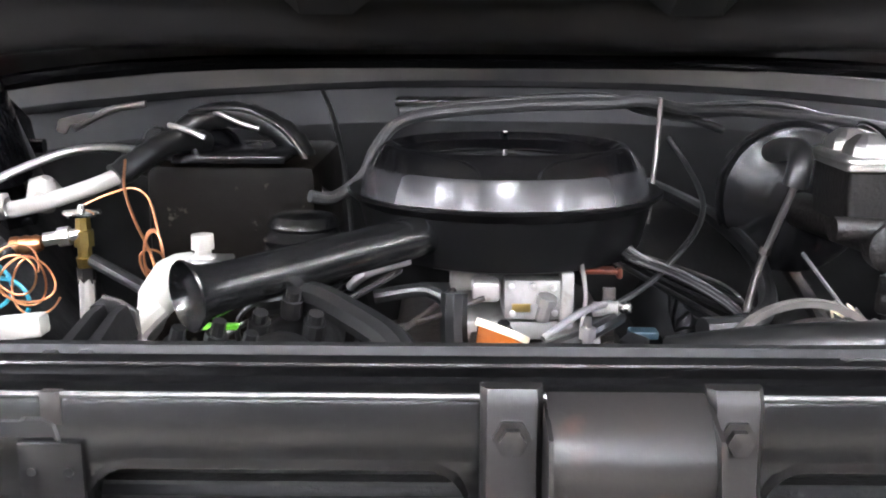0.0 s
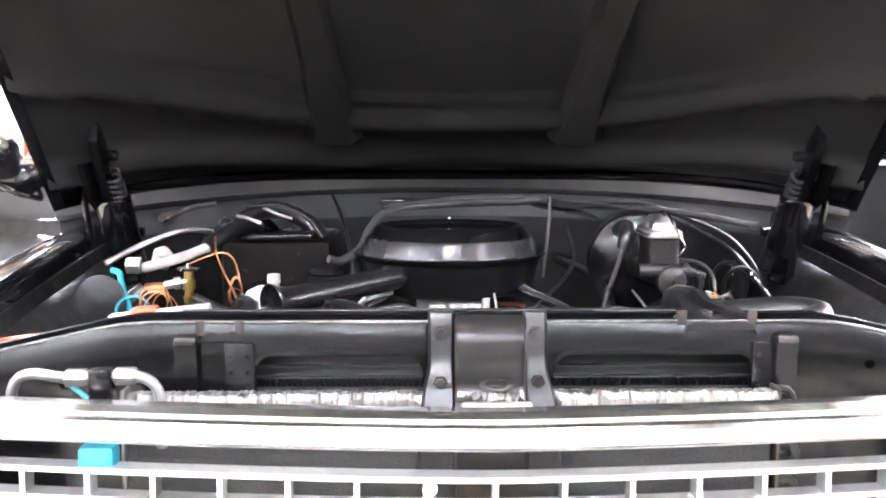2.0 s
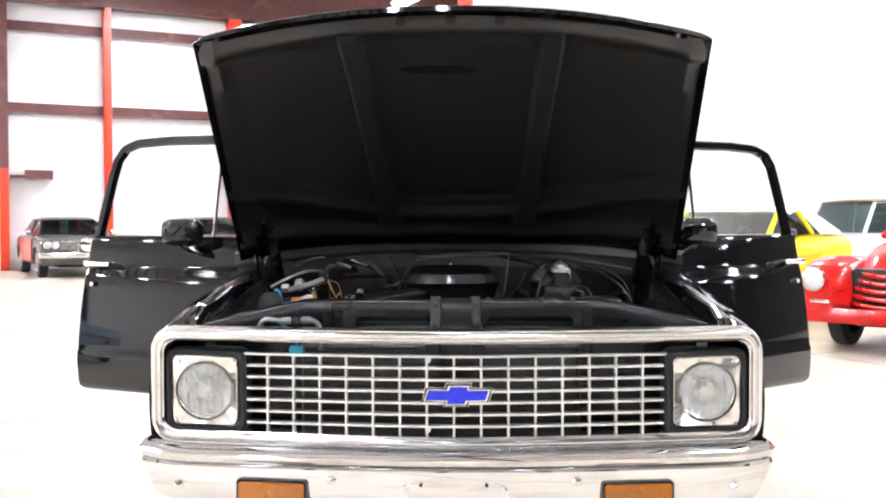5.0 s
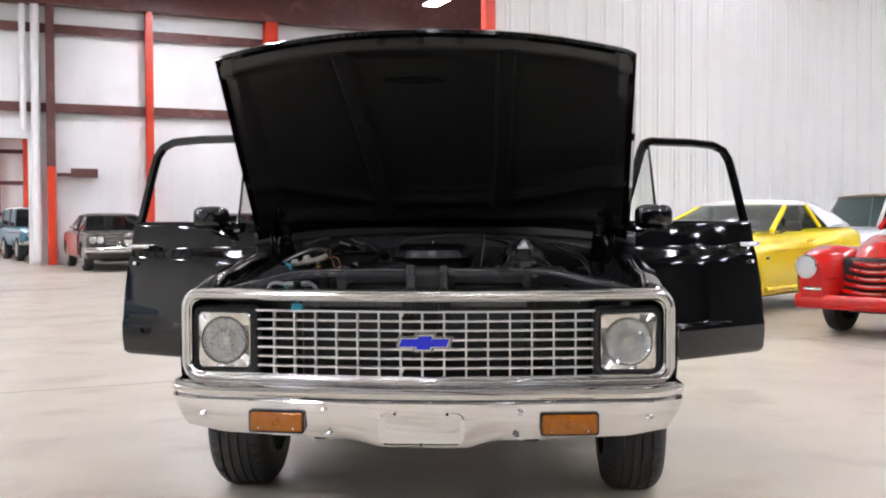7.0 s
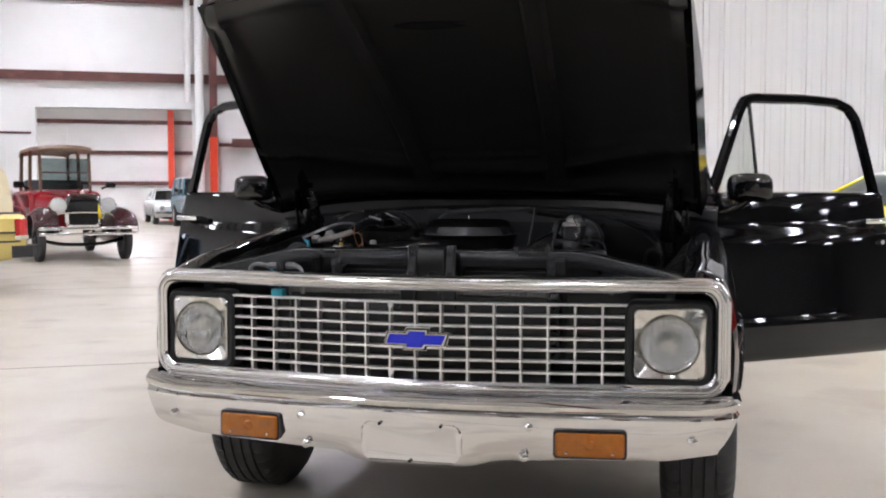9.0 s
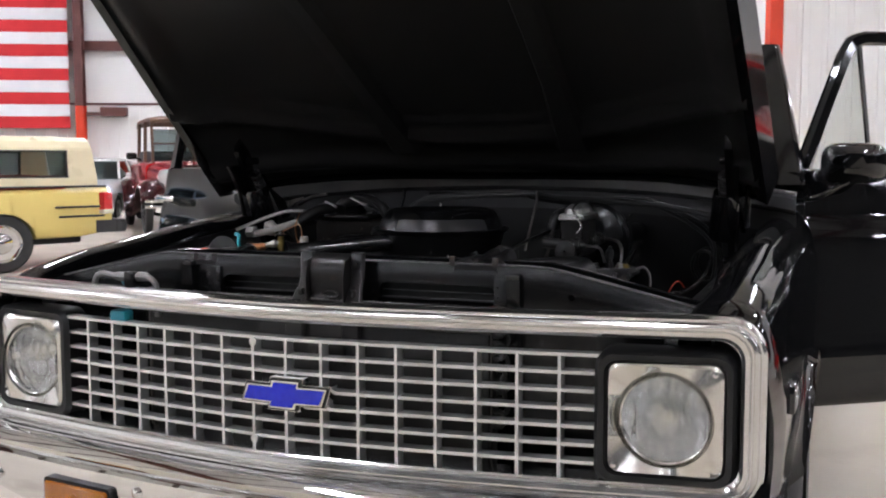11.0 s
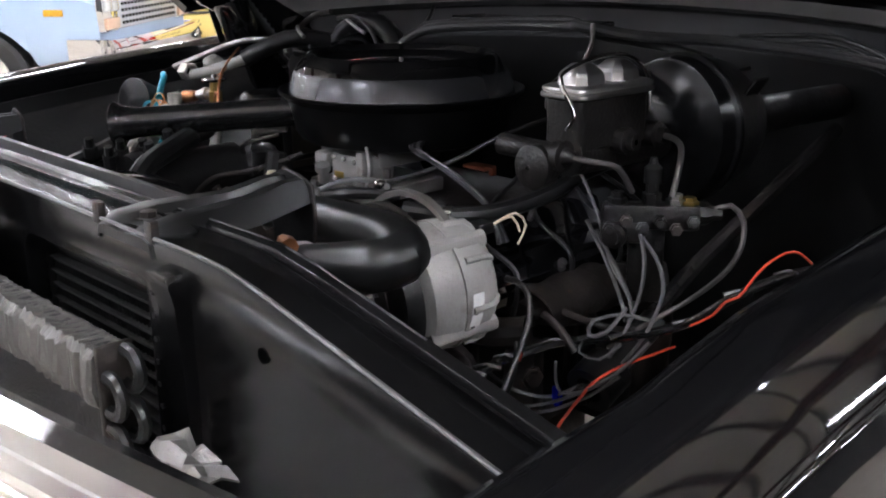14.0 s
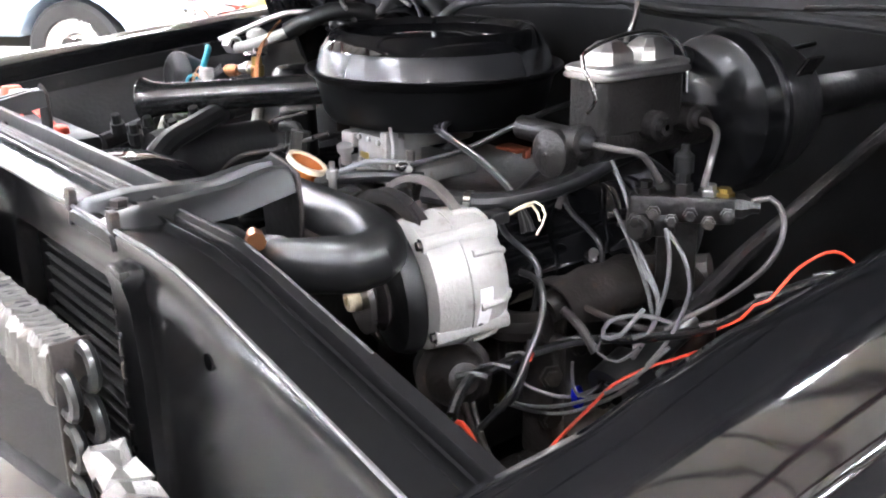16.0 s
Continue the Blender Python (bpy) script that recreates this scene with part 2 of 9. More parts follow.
def sheet(bm, grid, thick=0.0, toward=(0, 0, -1)):
    """A surface through rows of points, made thick towards the given side."""
    loft(bm, grid, closed=False)
    if thick:
        d = Vector(toward).normalized() * thick
        back = [[Vector(p) + d for p in r] for r in grid]
        loft(bm, back, closed=False)
        edge = list(grid[0]) + [r[-1] for r in grid[1:]] + list(grid[-1])[-2::-1] + [r[0] for r in grid[-2:0:-1]]
        loft(bm, [edge, [Vector(p) + d for p in edge]], closed=True)
    return bm


def lerp(a, b, t):
    return a + (b - a) * t


def table(x, *pairs):
    """A value between (x, value) pairs."""
    xs, vs = zip(*pairs)
    return float(np.interp(x, xs, vs))

# ---- the hall ----
HALL_M = Matrix.Translation(hall(0, 0)) @ Matrix.Rotation(radians(WALL_TURN), 4, "Z")   # local x = u, local y = -v
U0, U1, V1 = -32.0, 42.0, 52.0


def slab(bm, u0, u1, v0, v1, z0, z1, bevel=0.0):
    return box(bm, ((u0 + u1) / 2, -(v0 + v1) / 2, (z0 + z1) / 2), (abs(u1 - u0), abs(v1 - v0), abs(z1 - z0)), bevel)


def setting(name, bm, mat, label, smooth=0):
    return tagged(part(name, bm, mat, None, "", smooth, HALL_M), label, name.split("_")[0], kind="structure")


bm = bmesh.new()
slab(bm, U0 - 0.3, U1 + 0.3, -14, V1 + 0.3, -0.2, 0.0)
setting("floor", bm, CONCRETE, "polished beige concrete floor with faint stains and joints")
bm = bmesh.new()
for u in (-24.4, -18.3, -12.2, -6.1, 6.1, 12.2, 18.3, 24.4, 30.5):
    slab(bm, u - 0.006, u + 0.006, 0.3, V1, 0.0, 0.002)
for v in (6, 12, 18, 24, 30, 36, 42):
    slab(bm, U0, U1, v - 0.006, v + 0.006, 0.0025, 0.004)
setting("trim", bm, material("floor_joint", (0.3, 0.27, 0.23), 0.8, second=(0.22, 0.2, 0.17), scale=4), "thin dark saw-cut joints in the concrete floor")

# far wall with an opening into a second room
OPEN0, OPEN1, OPENZ = -5.1, -0.62, 3.74
bm = bmesh.new()
slab(bm, U0, OPEN0, -0.2, 0, 0, ROOF)
slab(bm, OPEN1, U1, -0.2, 0, 0, ROOF)
slab(bm, OPEN0, OPEN1, -0.2, 0, OPENZ, ROOF)
setting("wall_north", bm, WHITE_WALL, "tall white insulated wall behind maroon girts")
bm = bmesh.new()
slab(bm, U0 - 0.2, U0, -0.2, V1, 0, ROOF)
setting("wall_west", bm, WHITE_WALL, "white insulated side wall")
# near-black colour stands for the unlit end of the hall, out of view
UNLIT_WALL = material("unlit_hall_wall", (0.075, 0.072, 0.07), 0.5, second=(0.055, 0.053, 0.05), scale=0.6, stain=(0.1, 0.095, 0.09), stain_scale=0.4)
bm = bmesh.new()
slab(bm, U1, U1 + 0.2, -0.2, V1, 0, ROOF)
setting("wall_east", bm, UNLIT_WALL, "unseen side wall, coloured dark for the unlit end of the hall")
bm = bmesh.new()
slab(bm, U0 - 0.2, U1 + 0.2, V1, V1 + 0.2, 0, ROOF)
setting("wall_south", bm, UNLIT_WALL, "unseen end wall, coloured dark for the unlit end of the hall")
bm = bmesh.new()
slab(bm, U0 - 0.2, U1 + 0.2, -14, V1 + 0.2, ROOF, ROOF + 0.15)
setting("ceiling", bm, material("roof_insulation", (0.8, 0.795, 0.79), 0.6, second=(0.7, 0.695, 0.69), scale=0.8), "grey insulated roof underside")
PURLIN = material("dull_purlin_steel", (0.07, 0.04, 0.035), 0.5, second=(0.05, 0.032, 0.03), scale=3)
for k in range(34):
    bm = bmesh.new()
    slab(bm, U0, U1, 0.95 + 1.5 * k, 1.07 + 1.5 * k, ROOF - 0.24, ROOF - 0.003)
    setting("roof_purlin", bm, PURLIN, "dark steel roof purlin")


def ribbed(u0, u1, z0, z1, pitch=0.3, v=0.03, rib=0.025):
    b = bmesh.new()
    slab(b, u0, u1, 0.002, v, z0, z1)
    u = u0 + pitch / 2
    while u < u1:
        slab(b, u - 0.025, u + 0.025, v, v + rib, z0, z1)
        u += pitch
    return b


b = bmesh.new()
slab(b, U0, OPEN0 - 0.1, 0.002, 0.02, 0, 2.9)
slab(b, OPEN1 + 0.1, U1, 0.002, 0.02, 0, 2.9)
liner = setting("wall_liner_low", b, LINER, "low ribbed white metal liner panels")
for u0, u1 in ((U0, OPEN0 - 0.1), (OPEN1 + 0.1, U1)):
    n = max(1, round((u1 - u0) / 1.5))
    for k in range(n):
        part("liner_panel", ribbed(lerp(u0, u1, k / n) + 0.002, lerp(u0, u1, (k + 1) / n) - 0.002, 0, 2.9), LINER, liner, "", 0)
# a tall white partition nearer to the truck, its end post red; each panel is a piece of it
PA = hall(0, 0) * 0 + Vector((-0.05, 14.1, 0))
PART_M = Matrix.Translation(PA) @ Matrix.Rotation(radians(WALL_TURN), 4, "Z")
partition = tagged(part("wall_partition", box(bmesh.new(), (12.1, 0.09, ROOF / 2), (24.0, 0.14, ROOF)), LINER, None, "", 0, PART_M), "tall white ribbed metal partition wall", "wall", kind="structure")
bm = bmesh.new()
box(bm, (0, -0.006, ROOF / 2), (0.408, 0.026, ROOF))
for dx in (-0.1, 0.1):
    box(bm, (dx, -0.022, ROOF / 2), (0.012, 0.012, ROOF))
box(bm, (0.2, -0.03, ROOF / 2), (0.035, 0.03, ROOF))
panel0 = part("panel", bm, LINER, partition, "", 0, Matrix.Translation((0.3, 0, 0)))
for k in range(1, 58):
    o = new("panel", panel0.data)
    o.parent = partition
    o.matrix_basis = Matrix.Translation((0.3 + 0.41 * k, 0, 0))
bm = bmesh.new()
box(bm, (0, -0.1, ROOF / 2), (0.2, 0.2, ROOF), 0.01)
tagged(part("column", bm, REDSTEEL, None, "", 0, PART_M), "bright red steel post at the partition's end", "column", kind="structure")

for z in (2.98, 4.66, 7.0):
    bm = bmesh.new()
    if z < 3.5:
        slab(bm, U0, OPEN0 - 0.05, 0.0, 0.06, z - 0.03, z + 0.03)
    else:
        slab(bm, U0, U1, 0.0, 0.2, z - 0.1, z + 0.1)
        slab(bm, U0, U1, 0.2, 0.215, z - 0.14, z + 0.14)
    setting("girt", bm, MAROON, "horizontal maroon steel girt on the wall")
bm = bmesh.new()
slab(bm, U0, U1, 0.3, 0.55, 7.75, 9.2)
slab(bm, U0, U1, 0.2, 0.65, 7.65, 7.75)
setting("eave_beam", bm, MAROON, "deep maroon steel eave beam")


def column(u, w, v0, v1, z0, z1, mat, label):
    b = bmesh.new()
    slab(b, u - w / 2, u + w / 2, v0, v0 + 0.02, z0, z1)
    slab(b, u - w / 2, u + w / 2, v1 - 0.02, v1, z0, z1)
    slab(b, u - 0.012, u + 0.012, v0 + 0.02, v1 - 0.02, z0, z1)
    return setting("column", b, mat, label)


for u in (-22.5, -15, -7.5, 0.0):
    column(u, 0.23, 0.22, 0.6, 0.0, 2.9, REDSTEEL, "red lower end of a steel wall column")
    column(u, 0.23, 0.22, 0.6, 2.9, 7.65, MAROON, "maroon steel wall column above its red base")
for u, w in ((2.83, 0.2), (6.63, 0.4)):
    column(u, w, 0.22, 0.6, 0.0, 7.65, REDSTEEL, "bright red steel wall column")
for u in (0.0, -7.5):
    bm = bmesh.new()
    slab(bm, u + 0.15, u + 0.85, 0.3, 0.42, 2.62, 2.72)
    slab(bm, u + 0.55, u + 1.3, 0.2, 0.45, 2.6, 2.86)
    setting("bracket", bm, MAROON, "short maroon steel stub arm on a column")
# opening frame and the room behind
bm = bmesh.new()
slab(bm, OPEN0 - 0.12, OPEN0, -0.2, 0.1, 0, OPENZ + 0.12)
slab(bm, OPEN1, OPEN1 + 0.3, -0.2, 0.12, 0, OPENZ + 0.12)
slab(bm, OPEN0, OPEN1, -0.2, 0.1, OPENZ, OPENZ + 0.12)
setting("door_frame", bm, LINER, "white metal frame of a wide open doorway")
bm = bmesh.new()
slab(bm, -13, 3, -13.2, -13, 0, 6)
slab(bm, -13.2, -13, -13.2, -0.2, 0, 6)
slab(bm, 3, 3.2, -13.2, -0.2, 0, 6)
setting("wall_back_room", bm, WHITE_WALL, "white walls of the room beyond the doorway")
bm = bmesh.new()
slab(bm, -13.2, 3.2, -13.2, -0.2, 6, 6.1)
setting("ceiling_back_room", bm, LINER, "white ceiling of the room beyond")
bm = bmesh.new()
for z in (1.6, 2.9, 4.2):
    slab(bm, -13, 3, -13, -12.85, z - 0.08, z + 0.08)
setting("girt", bm, MAROON, "dark girts on the back room wall")
for u in (-0.27, -1.4, -11):
    bm = bmesh.new()
    slab(bm, u - 0.13, u + 0.13, -12.6, -12.2, 0, 6)
    setting("column", bm, REDSTEEL, "red steel column in the back room")
bm = bmesh.new()
for i in range(12):
    slab(bm, -9.2, -5.6, -12.84, -12.8, 0.02 + i * 0.33, 0.34 + i * 0.33, 0.008)
setting("door_1", bm, LINER, "closed white sectional door in the back room")

# pipe beside the column
bm = bmesh.new()
cyl(bm, (-0.75, -0.3, 3.95), (-0.75, -0.3, 8.2), 0.09)
cyl(bm, (-0.4, -0.35, 0.1), (-0.4, -0.35, 8.2), 0.13)
setting("pipe", bm, WHITE_WALL, "white downpipes beside a column", 40)

# rafters across the hall
for u in (-22.5, -15.0, -7.5, 0.0, 7.5, 15.0, 22.5, 30.0, 37.5):
    bm = bmesh.new()
    slab(bm, u - 0.012, u + 0.012, 0.66, V1, ROOF - 0.95, ROOF - 0.26)
    slab(bm, u - 0.13, u + 0.13, 0.66, V1, ROOF - 0.97, ROOF - 0.95)
    slab(bm, u - 0.13, u + 0.13, 0.66, V1, ROOF - 0.26, ROOF - 0.243)
    setting("rafter", bm, MAROON, "maroon steel rafter under the roof")

# rectangular fixtures hung under the roof
LAMPGLOW = material("lamp_diffuser", (0.93, 0.965, 1.03), 0.4, emit=LAMP_POWER)
lamp0 = None
for i in range(9):
    for k in range(8):
        u, v = -26.4 + i * 7.5, 3.6 + k * 6.2
        at = Matrix.Translation(hall(u, v, ROOF - 1.5)) @ Matrix.Rotation(radians(WALL_TURN + 90), 4, "Z")
        if lamp0 is None:
            lamp0 = thing("ceiling_light", "rectangular white high-bay fixture hanging under the roof", "ceiling light", group="ceiling lights")
            bm = bmesh.new()
            loft(bm, [rect for rect in ([(x * a, y * b, z) for x, y in ((-1, -1), (1, -1), (1, 1), (-1, 1))] for a, b, z in ((0.6, 0.24, -0.02), (0.64, 0.28, 0.0), (0.62, 0.22, 0.07), (0.6, 0.12, 0.1)))], cap=True)
            part("housing", bm, LINER, lamp0)
            part("diffuser", box(bmesh.new(), (0, 0, -0.035), (1.16, 0.44, 0.02), 0.006), LAMPGLOW, lamp0, "glowing white diffuser")
            for x in (-0.5, 0.5):
                bm = bmesh.new()
                cyl(bm, (x, 0, 0.1), (x, 0, 1.5), 0.006, 6)
                part("hanger", bm, LINER, lamp0)
            lamp0.matrix_basis = at
        else:
            copy_thing(lamp0, at)

# unseen fixtures added to brighten the room behind the doorway
for u, v in ((-9.5, -3.6), (-2.5, -3.6), (-9.5, -9.0), (-2.5, -9.0)):
    copy_thing(lamp0, Matrix.Translation(hall(u, v, 4.7)) @ Matrix.Rotation(radians(WALL_TURN + 90), 4, "Z"))

# ---- the pickup truck: x to its left side as seen from its front, y backwards, z up ----
truck = thing("pickup_truck", "black classic pickup truck with its hood and both doors open", "pickup truck")


def bow(x):
    """How far the nose lies before the lamps' plane at x."""
    return -0.125 * (1 - min(1, abs(x) / 0.97) ** 1.45)


# chrome surround of lamps and grille
def surround():
    bm = bmesh.new()
    rings = []
    for grow, dy in ((-0.004, 0.062), (0.004, 0.045), (0.004, 0.022), (-0.002, 0.009), (-0.006, 0.009), (-0.010, -0.002), (-0.016, -0.004), (-0.019, 0.004), (-0.022, 0.004), (-0.026, -0.002), (-0.034, 0.0), (-0.038, 0.008), (-0.042, 0.012), (-0.046, 0.06)):
        pts = []
        for x, z in rounded(-0.977 - grow, 0.977 + grow, 0.609 - grow, 0.98 + grow, 0.075 + max(grow, -0.03), 8):
            pts.append((x, z))
        dense = []
        for (x0, z0), (x1, z1) in zip(pts, pts[1:] + pts[:1]):
            k = max(1, int(abs(x1 - x0) / 0.08))
            dense += [(lerp(x0, x1, j / k), lerp(z0, z1, j / k)) for j in range(k)]
        rings.append(dense)
    n = min(len(r) for r in rings)
    rings = [r if len(r) == n else [r[int(i * len(r) / n)] for i in range(n)] for r in rings]
    out = []
    for r, (grow, dy) in zip(rings, ((-0.004, 0.062), (0.004, 0.045), (0.004, 0.022), (-0.002, 0.009), (-0.006, 0.009), (-0.010, -0.002), (-0.016, -0.004), (-0.019, 0.004), (-0.022, 0.004), (-0.026, -0.002), (-0.034, 0.0), (-0.038, 0.008), (-0.042, 0.012), (-0.046, 0.06))):
        out.append([(x, bow(x) + dy, z) for x, z in r])
    return loft(bm, out)


part("front_surround", surround(), TRIM, truck, "polished chrome surround of the grille and lamps", 24)

# grille
grille = part("grille", bmesh.new(), GRILLE, truck, "bright grid of thin metal bars")
BARZ = [0.897 - 0.0362 * i for i in range(8)]


def bar_h(z, hw=0.672):
    bm = bmesh.new()
    rings = []
    for i in range(33):
        x = -hw + 2 * hw * i / 32
        y = bow(x) + 0.028
        rings.append([(x, y + a, z + b) for a, b in ((0, -0.0035), (0, 0.0035), (0.032, 0.003), (0.032, -0.003))])
    return loft(bm, rings, cap=True)


for z in BARZ:
    part("bar", bar_h(z), GRILLE, grille)
for k in range(-7, 8):
    x = k * 0.0845
    bm = bmesh.new()
    box(bm, (x, bow(x) + 0.041, (BARZ[0] + BARZ[-1]) / 2), (0.0065, 0.03, BARZ[0] - BARZ[-1]))
    part("upright", bm, GRILLE, grille)
for x, z in ((-0.08, 0.888), (-0.08, 0.672)):
    bm = bmesh.new()
    lathe(bm, (x, bow(x) + 0.02, z), (0, 1, 0), [(0, 0.001), (0, 0.009), (0.012, 0.009)], 12)
    part("screw_tab", bm, GRILLE, grille)
# emblem: a plain blue shape with a bright rim
emblem = part("emblem", bmesh.new(), CHROME, truck, "blue enamel badge with a chrome rim")


def badge(g, y0, y1):
    bm = bmesh.new()
    o = [(-0.102 - g, -0.022 - g * .8), (-0.032 - g, -0.022 - g * .8), (-0.036 - g, -0.036 - g), (0.026 + g, -0.036 - g), (0.03 + g, -0.022 - g * .8), (0.09 + g, -0.022 - g * .8), (0.102 + g, 0.022 + g * .8), (0.034 + g, 0.022 + g * .8), (0.037 + g, 0.036 + g), (-0.026 - g, 0.036 + g), (-0.029 - g, 0.022 + g * .8), (-0.09 - g, 0.022 + g * .8)]
    return prism(bm, [(a, b * 0.8) for a, b in o], lambda a, b, d: (a + 0.01, bow(a) + d, 0.783 + b), y0, y1)


part("rim", badge(0.009, 0.004, 0.03), CHROME, emblem)
part("groove", badge(0.0065, 0.001, 0.006), MATTE, emblem, "dark groove inside the rim")
part("inner_rim", badge(0.0015, -0.003, 0.004), CHROME, emblem)
part("enamel", badge(-0.004, -0.0055, -0.002), BLUE, emblem)

# lamps
for s in (-1, 1):
    cx, cz = 0.795 * s, 0.778
    lamp = part("headlamp", bmesh.new(), CHROME, truck, "round sealed headlamp in a square bright bezel")
    y0 = bow(cx) + 0.03

    def on(x, dy):
        return bow(x) * 0.9 + 0.012 + dy

    bm = bmesh.new()
    R = [[(x, on(x, d), z) for x, z in rounded(cx - w, cx + w, cz - h, cz + h, r, 6)] for w, h, r, d in ((0.137, 0.135, 0.034, 0.07), (0.135, 0.133, 0.034, 0.01), (0.126, 0.126, 0.031, -0.003), (0.1145, 0.1145, 0.027, -0.002), (0.111, 0.111, 0.025, 0.012), (0.107, 0.107, 0.021, 0.06))]
    part("gasket", loft(bm, R), GASKET, lamp, "matt black lamp surround")
    circ = [2 * math.pi * (k + 0.5) / 64 for k in range(64)]
    sq = []
    for a in circ:
        ca, sa = math.cos(a), math.sin(a)
        w = (abs(ca) ** 12 + abs(sa) ** 12) ** (-1 / 12)
        sq.append((cx + 0.103 * ca * w, cz + 0.104 * sa * w))
    bm = bmesh.new()
    loft(bm, [[(x, on(x, 0.03), z) for x, z in sq], [(x, on(x, 0.0), z) for x, z in sq], [(cx + (x - cx) * 0.95, on(x, -0.006), cz + (z - cz) * 0.95) for x, z in sq],
              [(cx + 0.089 * math.cos(a), on(cx, 0.0), cz + 0.089 * math.sin(a)) for a in circ], [(cx + 0.087 * math.cos(a), on(cx, 0.04), cz + 0.087 * math.sin(a)) for a in circ]])
    part("bezel", bm, DULLCHROME, lamp, "bright square bezel")
    bm = bmesh.new()
    lathe(bm, (cx, on(cx, 0.0), cz), (0, 1, 0), [(0.03, 0.0835), (0.006, 0.0835), (0.002, 0.0815), (0.004, 0.079), (0.012, 0.078)], 40)
    part("retaining_ring", bm, DULLCHROME, lamp)
    bm = bmesh.new()
    lathe(bm, (cx, on(cx, 0.0), cz), (0, 1, 0), [(0.004, 0.0888), (0.016, 0.0875), (0.02, 0.0836)], 40)
    part("shadow_gap", bm, DULLCHROME, lamp)
    bm = bmesh.new()
    lathe(bm, (cx, on(cx, 0.012), cz), (0, 1, 0), [(-0.03 + 0.03 * (r / 0.0785) ** 2, r) for r in (0.0, 0.02, 0.04, 0.06, 0.072, 0.0785)] + [(0.006, 0.0785)] + [(-0.022 + 0.03 * (r / 0.08) ** 2, r) for r in (0.076, 0.06, 0.04, 0.02, 0.0)], 40)
    part("lens", bm, LENS, lamp, "clear ribbed glass lens").visible_shadow = False
    # moulded vertical flutes inside the lens, deeper towards the middle
    for k in range(-3, 4):
        fx = 0.021 * k
        h = math.sqrt(max(0.0, 0.072 ** 2 - fx * fx))
        if h > 0.015:
            fl = bmesh.new()
            loft(fl, [[(cx + fx + a, on(cx, 0.012 - 0.02 + 0.028 * ((fx * fx + zz * zz) / 0.0064) + d), cz + zz) for a, d in ((-0.01, 0.0), (-0.005, 0.0022), (0.0, 0.003), (0.005, 0.0022), (0.01, 0.0))] for zz in [h * (2 * j / 10 - 1) for j in range(11)]], closed=False)
            part("flute", fl, LENSRIB, lamp).visible_shadow = False
    bm = bmesh.new()
    lathe(bm, (cx, on(cx, 0.024), cz), (0, 1, 0), [(0.065 * (1 - (r / 0.079) ** 2), r) for r in (0.079, 0.07, 0.055, 0.04, 0.02, 0.0)], 32)
    part("reflector", bm, material("lamp_reflector", (0.95, 0.95, 0.94), 0.16, 0.9, second=(0.85, 0.85, 0.84), scale=35, bump=0.6, bump_scale=40), lamp)
    bm = bmesh.new()
    cyl(bm, (cx, on(cx, 0.045), cz), (cx, on(cx, 0.08), cz), 0.009)
    part("bulb_shield", bm, DULLCHROME, lamp)
    for a, b in ((0.088, 0.088), (-0.088, -0.088)):
        bm = bmesh.new()
        lathe(bm, (cx + a, on(cx + a, -0.008), cz + b), (0, 1, 0), [(0, 0.0), (0.001, 0.005), (0.006, 0.006)], 10)
        part("screw", bm, CHROME, lamp)
    for piece in lamp.children:
        if not piece.name.startswith("gasket"):
            piece.data.transform(Matrix.Translation((cx, 0, cz)) @ Matrix.Diagonal((1.07, 1, 1.07, 1)) @ Matrix.Translation((-cx, 0, -cz)))

# bumper
def bumper_y(x):
    return -0.16 + 0.105 * (abs(x) / 1.0) ** 1.7


def bumper_bottom(x):
    return table(abs(x), (0, 0.378), (0.19, 0.378), (0.26, 0.405), (0.8, 0.418), (1.0, 0.44))


bm = bmesh.new()
rings = []
xs = [-1.0 + 2.0 * i / 60 for i in range(61)]
for s in (-1, 0, 1):
    if s == 0:
        for x in xs:
            y, zb = bumper_y(x), bumper_bottom(x)
            up = 0.016 * max(0, (abs(x) - 0.86) / 0.14) ** 2
            rings.append([(x, y + 0.10, 0.608 + up), (x, y + 0.03, 0.612 + up), (x, y + 0.008, 0.60 + up), (x, y - 0.004, 0.588 + up), (x, y + 0.0, 0.575 + up), (x, y + 0.014, 0.563 + up * 0.8), (x, y + 0.004, 0.552 + up * 0.6), (x, y + 0.004, 0.51), (x, y + 0.012, lerp(0.51, zb, 0.6)), (x, y + 0.03, zb + 0.012), (x, y + 0.045, zb), (x, y + 0.07, zb + 0.004), (x, y + 0.04, lerp(0.51, zb, 0.5)), (x, y + 0.04, 0.58)])
    else:
        extra = []
        for dx, dy in ((0.022, 0.03), (0.03, 0.08), (0.03, 0.2), (0.02, 0.36)):
            x = s * (1.0 + dx)
            y, zb = bumper_y(1.0) + dy, 0.445 + dy * 0.1
            ins = s * -0.03
            extra.append([(x + ins * 2, y, 0.616), (x + ins, y, 0.622), (x + s * -0.008, y, 0.614), (x + s * 0.002, y, 0.604), (x, y, 0.591), (x - s * 0.012, y, 0.576), (x - s * 0.003, y, 0.562), (x - s * 0.003, y, 0.51), (x - s * 0.012, y, lerp(0.51, zb, 0.6)), (x - s * 0.028, y, zb + 0.012), (x - s * 0.04, y, zb), (x - s * 0.06, y, zb + 0.004), (x - s * 0.04, y, lerp(0.51, zb, 0.5)), (x - s * 0.04, y, 0.58)])
        rings = (extra[::-1] + rings) if s < 0 else rings + extra
loft(bm, rings, cap=True)
